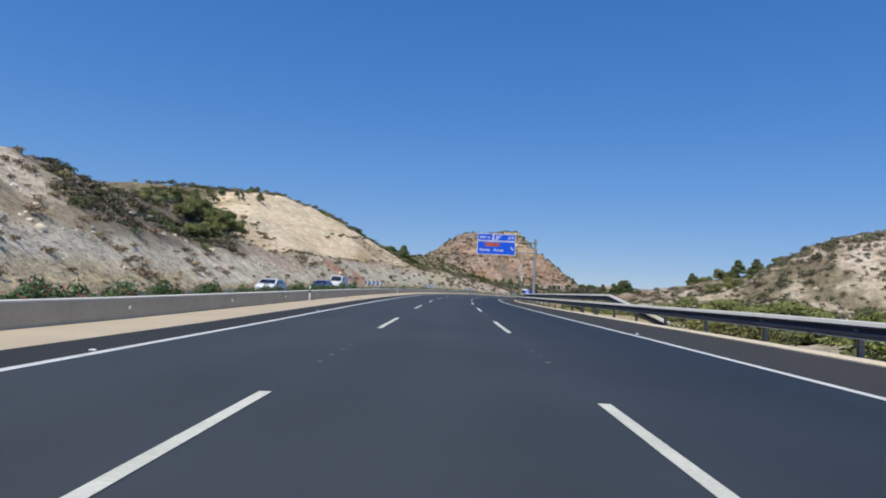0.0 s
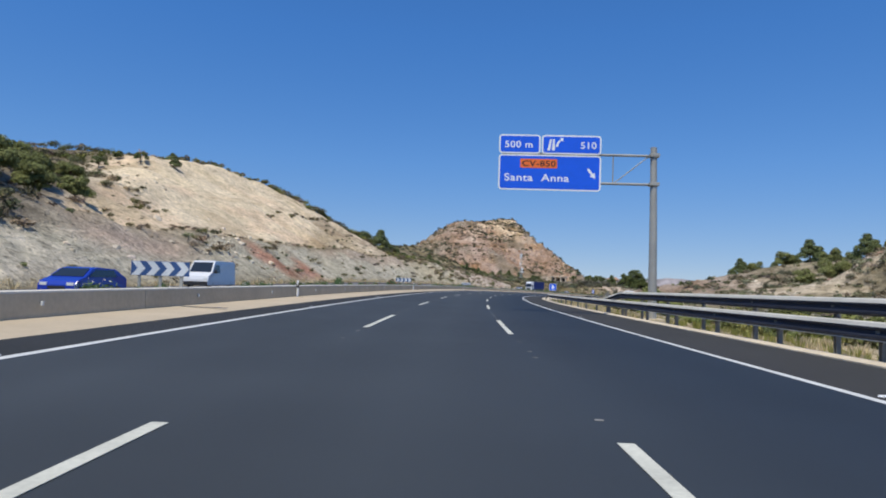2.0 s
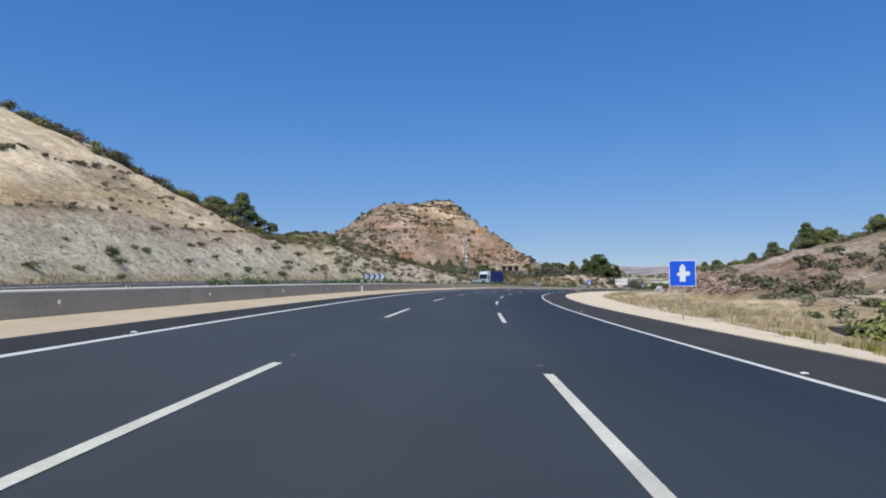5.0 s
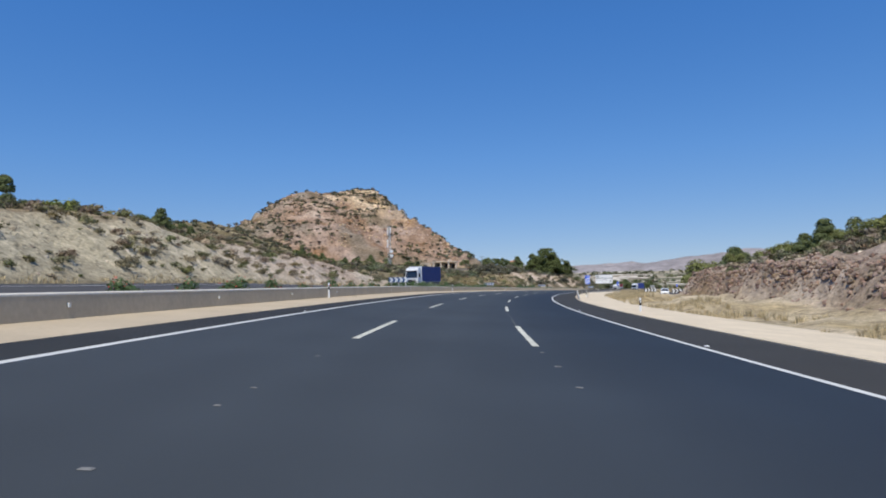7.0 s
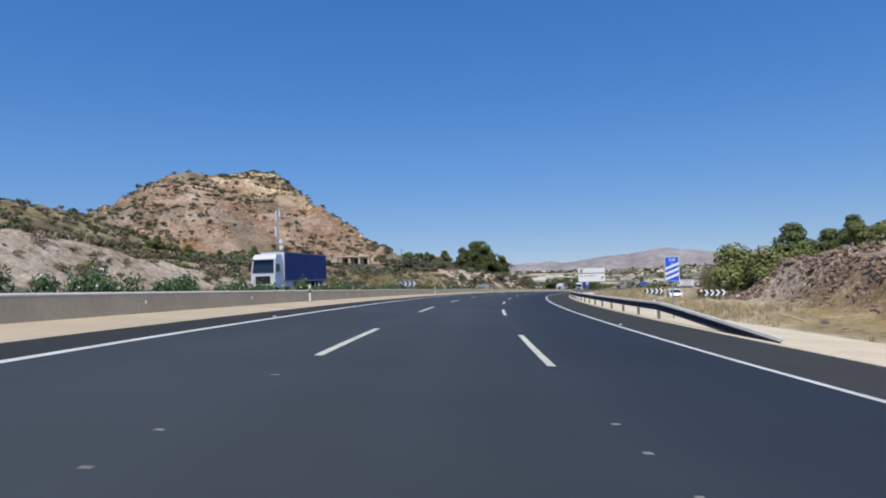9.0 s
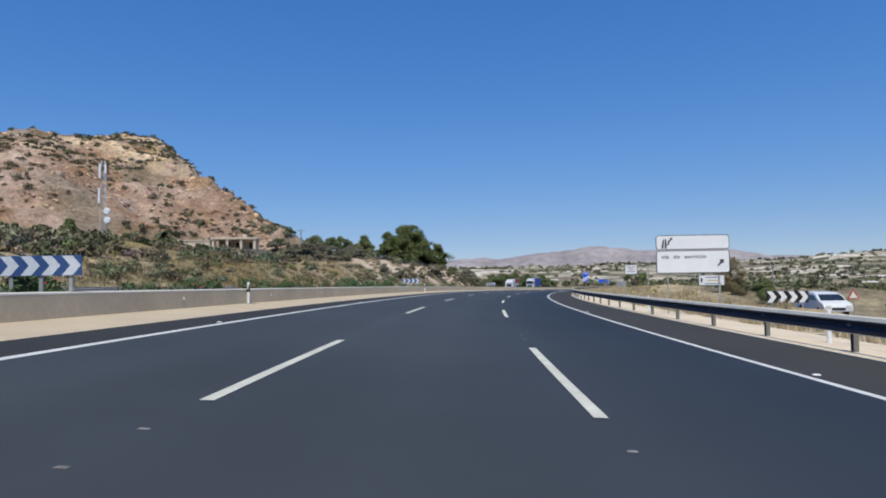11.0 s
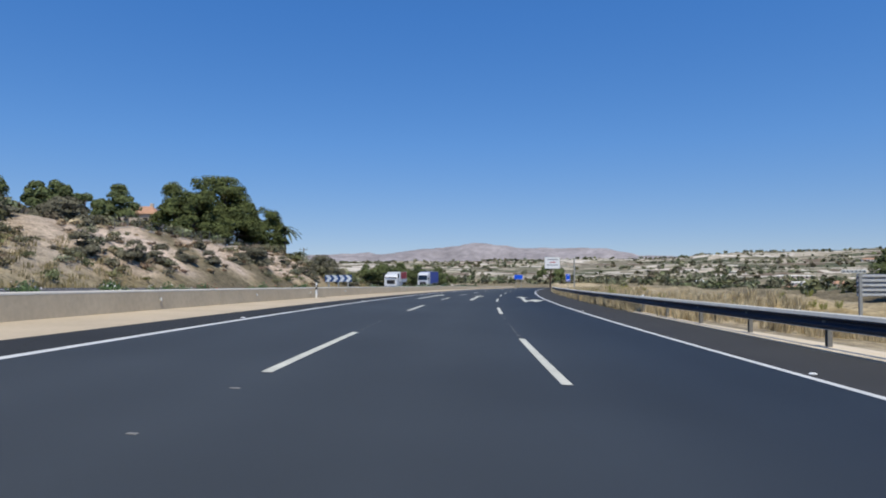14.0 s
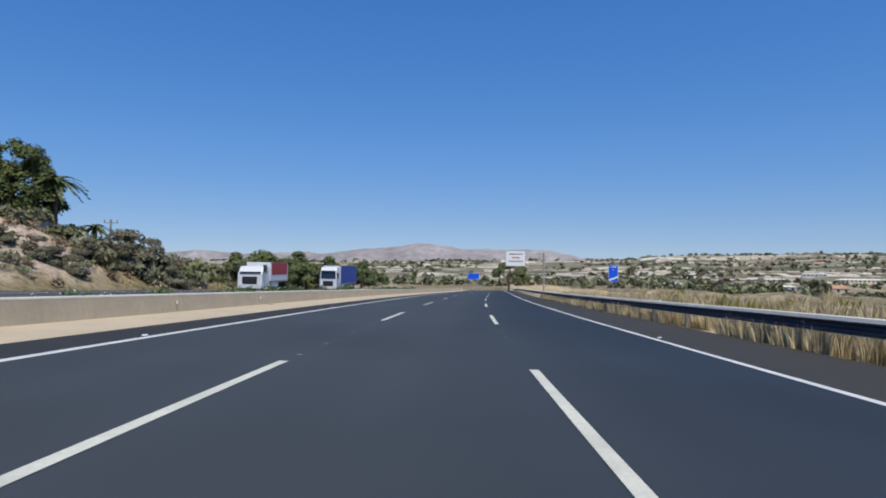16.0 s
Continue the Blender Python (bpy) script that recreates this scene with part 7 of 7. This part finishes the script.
def van(s, n):
    c = tagged(new("van"), "white delivery van on the opposite carriageway", "van")
    pts = [(-2.7, 0.4), (-2.7, 2.15), (-2.5, 2.3), (1.0, 2.3), (1.35, 2.2), (2.0, 1.35), (2.6, 1.1), (2.7, 0.8), (2.7, 0.35)]
    part("body", profile_body(pts, 0.98, 0.06, 1.2), M_CAR_WHITE, c)
    part("windscreen", quad_part([(-0.78, 1.38, 2.15), (0.78, 1.38, 2.15), (0.86, 1.98, 1.40), (-0.86, 1.98, 1.40)], (0, 0.014, 0.014)), M_GLASS, c)
    for sx in (-1, 1):
        part("side_window", quad_part([(sx * 0.95, 0.5, 1.35), (sx * 0.95, 1.7, 1.35), (sx * 0.88, 1.25, 1.98), (sx * 0.88, 0.5, 1.98)], (sx * 0.03, 0, 0)), M_GLASS, c)
        part("headlight", box_bm((0.3, 0.08, 0.22), (sx * 0.75, 2.66, 0.85), 0.02), M_LAMP, c)
        part("mirror", box_bm((0.16, 0.12, 0.3), (sx * 1.1, 1.6, 1.45), 0.03), M_DARK, c)
        for wy in (-1.75, 1.75):
            wheel(c, sx * 0.86, wy, 0.35, 0.22)
    part("bumper", box_bm((1.9, 0.12, 0.3), (0, 2.7, 0.5), 0.04), M_DARK, c)
    set_down(c, s, n)


def lorry(s, n, tarp, label, length=13.4, height=3.95, cab_h=3.75, rigid=False, side=None):
    c = tagged(new("lorry"), label, "lorry")
    cab = [(-1.05, 0.9), (-1.05, cab_h - 0.25), (-0.7, cab_h), (0.55, cab_h - 0.1), (0.85, cab_h - 0.55), (1.10, 1.75), (1.15, 0.6), (0.9, 0.38), (-0.9, 0.38)]
    part("cab", profile_body(cab, 1.24, 0.03, 1.6), M_CAR_WHITE, c)
    part("windscreen", quad_part([(-1.02, 0.88, cab_h - 0.75), (1.02, 0.88, cab_h - 0.75), (1.1, 1.10, 1.85), (-1.1, 1.10, 1.85)], (0, 0.04, 0.01)), M_GLASS, c)
    part("grille", box_bm((1.5, 0.06, 0.75), (0, 1.17, 1.15), 0.03), M_DARK, c)
    part("bumper", box_bm((2.4, 0.2, 0.4), (0, 1.12, 0.55), 0.05), M_CAR_WHITE, c)
    part("sun_visor", box_bm((2.1, 0.25, 0.14), (0, 1.05, cab_h - 0.66), 0.03), M_DARK, c)
    for sx in (-1, 1):
        part("side_window", quad_part([(sx * 1.2, -0.25, 1.95), (sx * 1.2, 0.75, 1.95), (sx * 1.17, 0.65, 2.7), (sx * 1.17, -0.25, 2.7)], (sx * 0.06, 0, 0)), M_GLASS, c)
        part("mirror", box_bm((0.22, 0.14, 0.7), (sx * 1.42, 0.95, 2.35), 0.03), M_DARK, c)
        part("headlight", box_bm((0.42, 0.08, 0.2), (sx * 0.92, 1.2, 0.72), 0.03), M_LAMP, c)
        part("side_skirt", box_bm((0.05, 2.4, 0.6), (sx * 1.2, -2.6, 0.7), 0.02), M_CAR_WHITE, c)
        for wy in (0.0, -2.9) + (() if rigid else (-length + 0.2, -length + 1.5, -length + 2.8)):
            wheel(c, sx * 1.05, wy, 0.5, 0.32)
    y0 = -1.35
    part("cargo_box", box_bm((2.52, length, height - 1.05), (0, y0 - length / 2, 1.05 + (height - 1.05) / 2), 0.03), tarp, c)
    part("cargo_front", box_bm((2.5, 0.06, height - 1.1), (0, y0 + 0.035, 1.05 + (height - 1.05) / 2), 0.02), M_CAR_WHITE, c)
    for sx in (-1, 1):
        part("lower_rail", box_bm((0.06, length, 0.16), (sx * 1.25, y0 - length / 2, 1.0), 0.01), M_SIGN_BACK, c)
        part("upper_rail", box_bm((0.06, length, 0.1), (sx * 1.245, y0 - length / 2, height - 0.03), 0.01), M_SIGN_BACK, c)
    if side:
        for sx in (-1, 1):
            part("side_panel", box_bm((0.02, length * 0.9, height - 1.7), (sx * 1.272, y0 - length * 0.5, 1.35 + (height - 1.05) / 2), 0.004), side, c)
    part("chassis", box_bm((1.0, length, 0.3), (0, y0 - length / 2, 0.8), 0.02), M_DARK, c)
    set_down(c, s, n)


car(45.0, -17.6, M_CAR_WHITE, "small white car on the opposite carriageway")
car(66.0, -17.6, M_CAR_BLUE, "bright blue hatchback on the opposite carriageway")
van(87.0, -20.6)
lorry(290.5, -22.0, M_TARP, "white lorry cab with a dark blue tarpaulin trailer")
lorry(486.5, -21.5, M_CAR_WHITE, "white box lorry with a dark red side panel", 5.6, 2.95, 2.6, True, M_RED)
lorry(517.0, -21.5, M_TARP_BLUE, "white lorry cab with a blue tarpaulin trailer", 11.0, 3.75, 3.6)
car(330.0, 23.0, M_CAR_WHITE, "white car driving on the service road", True, True)
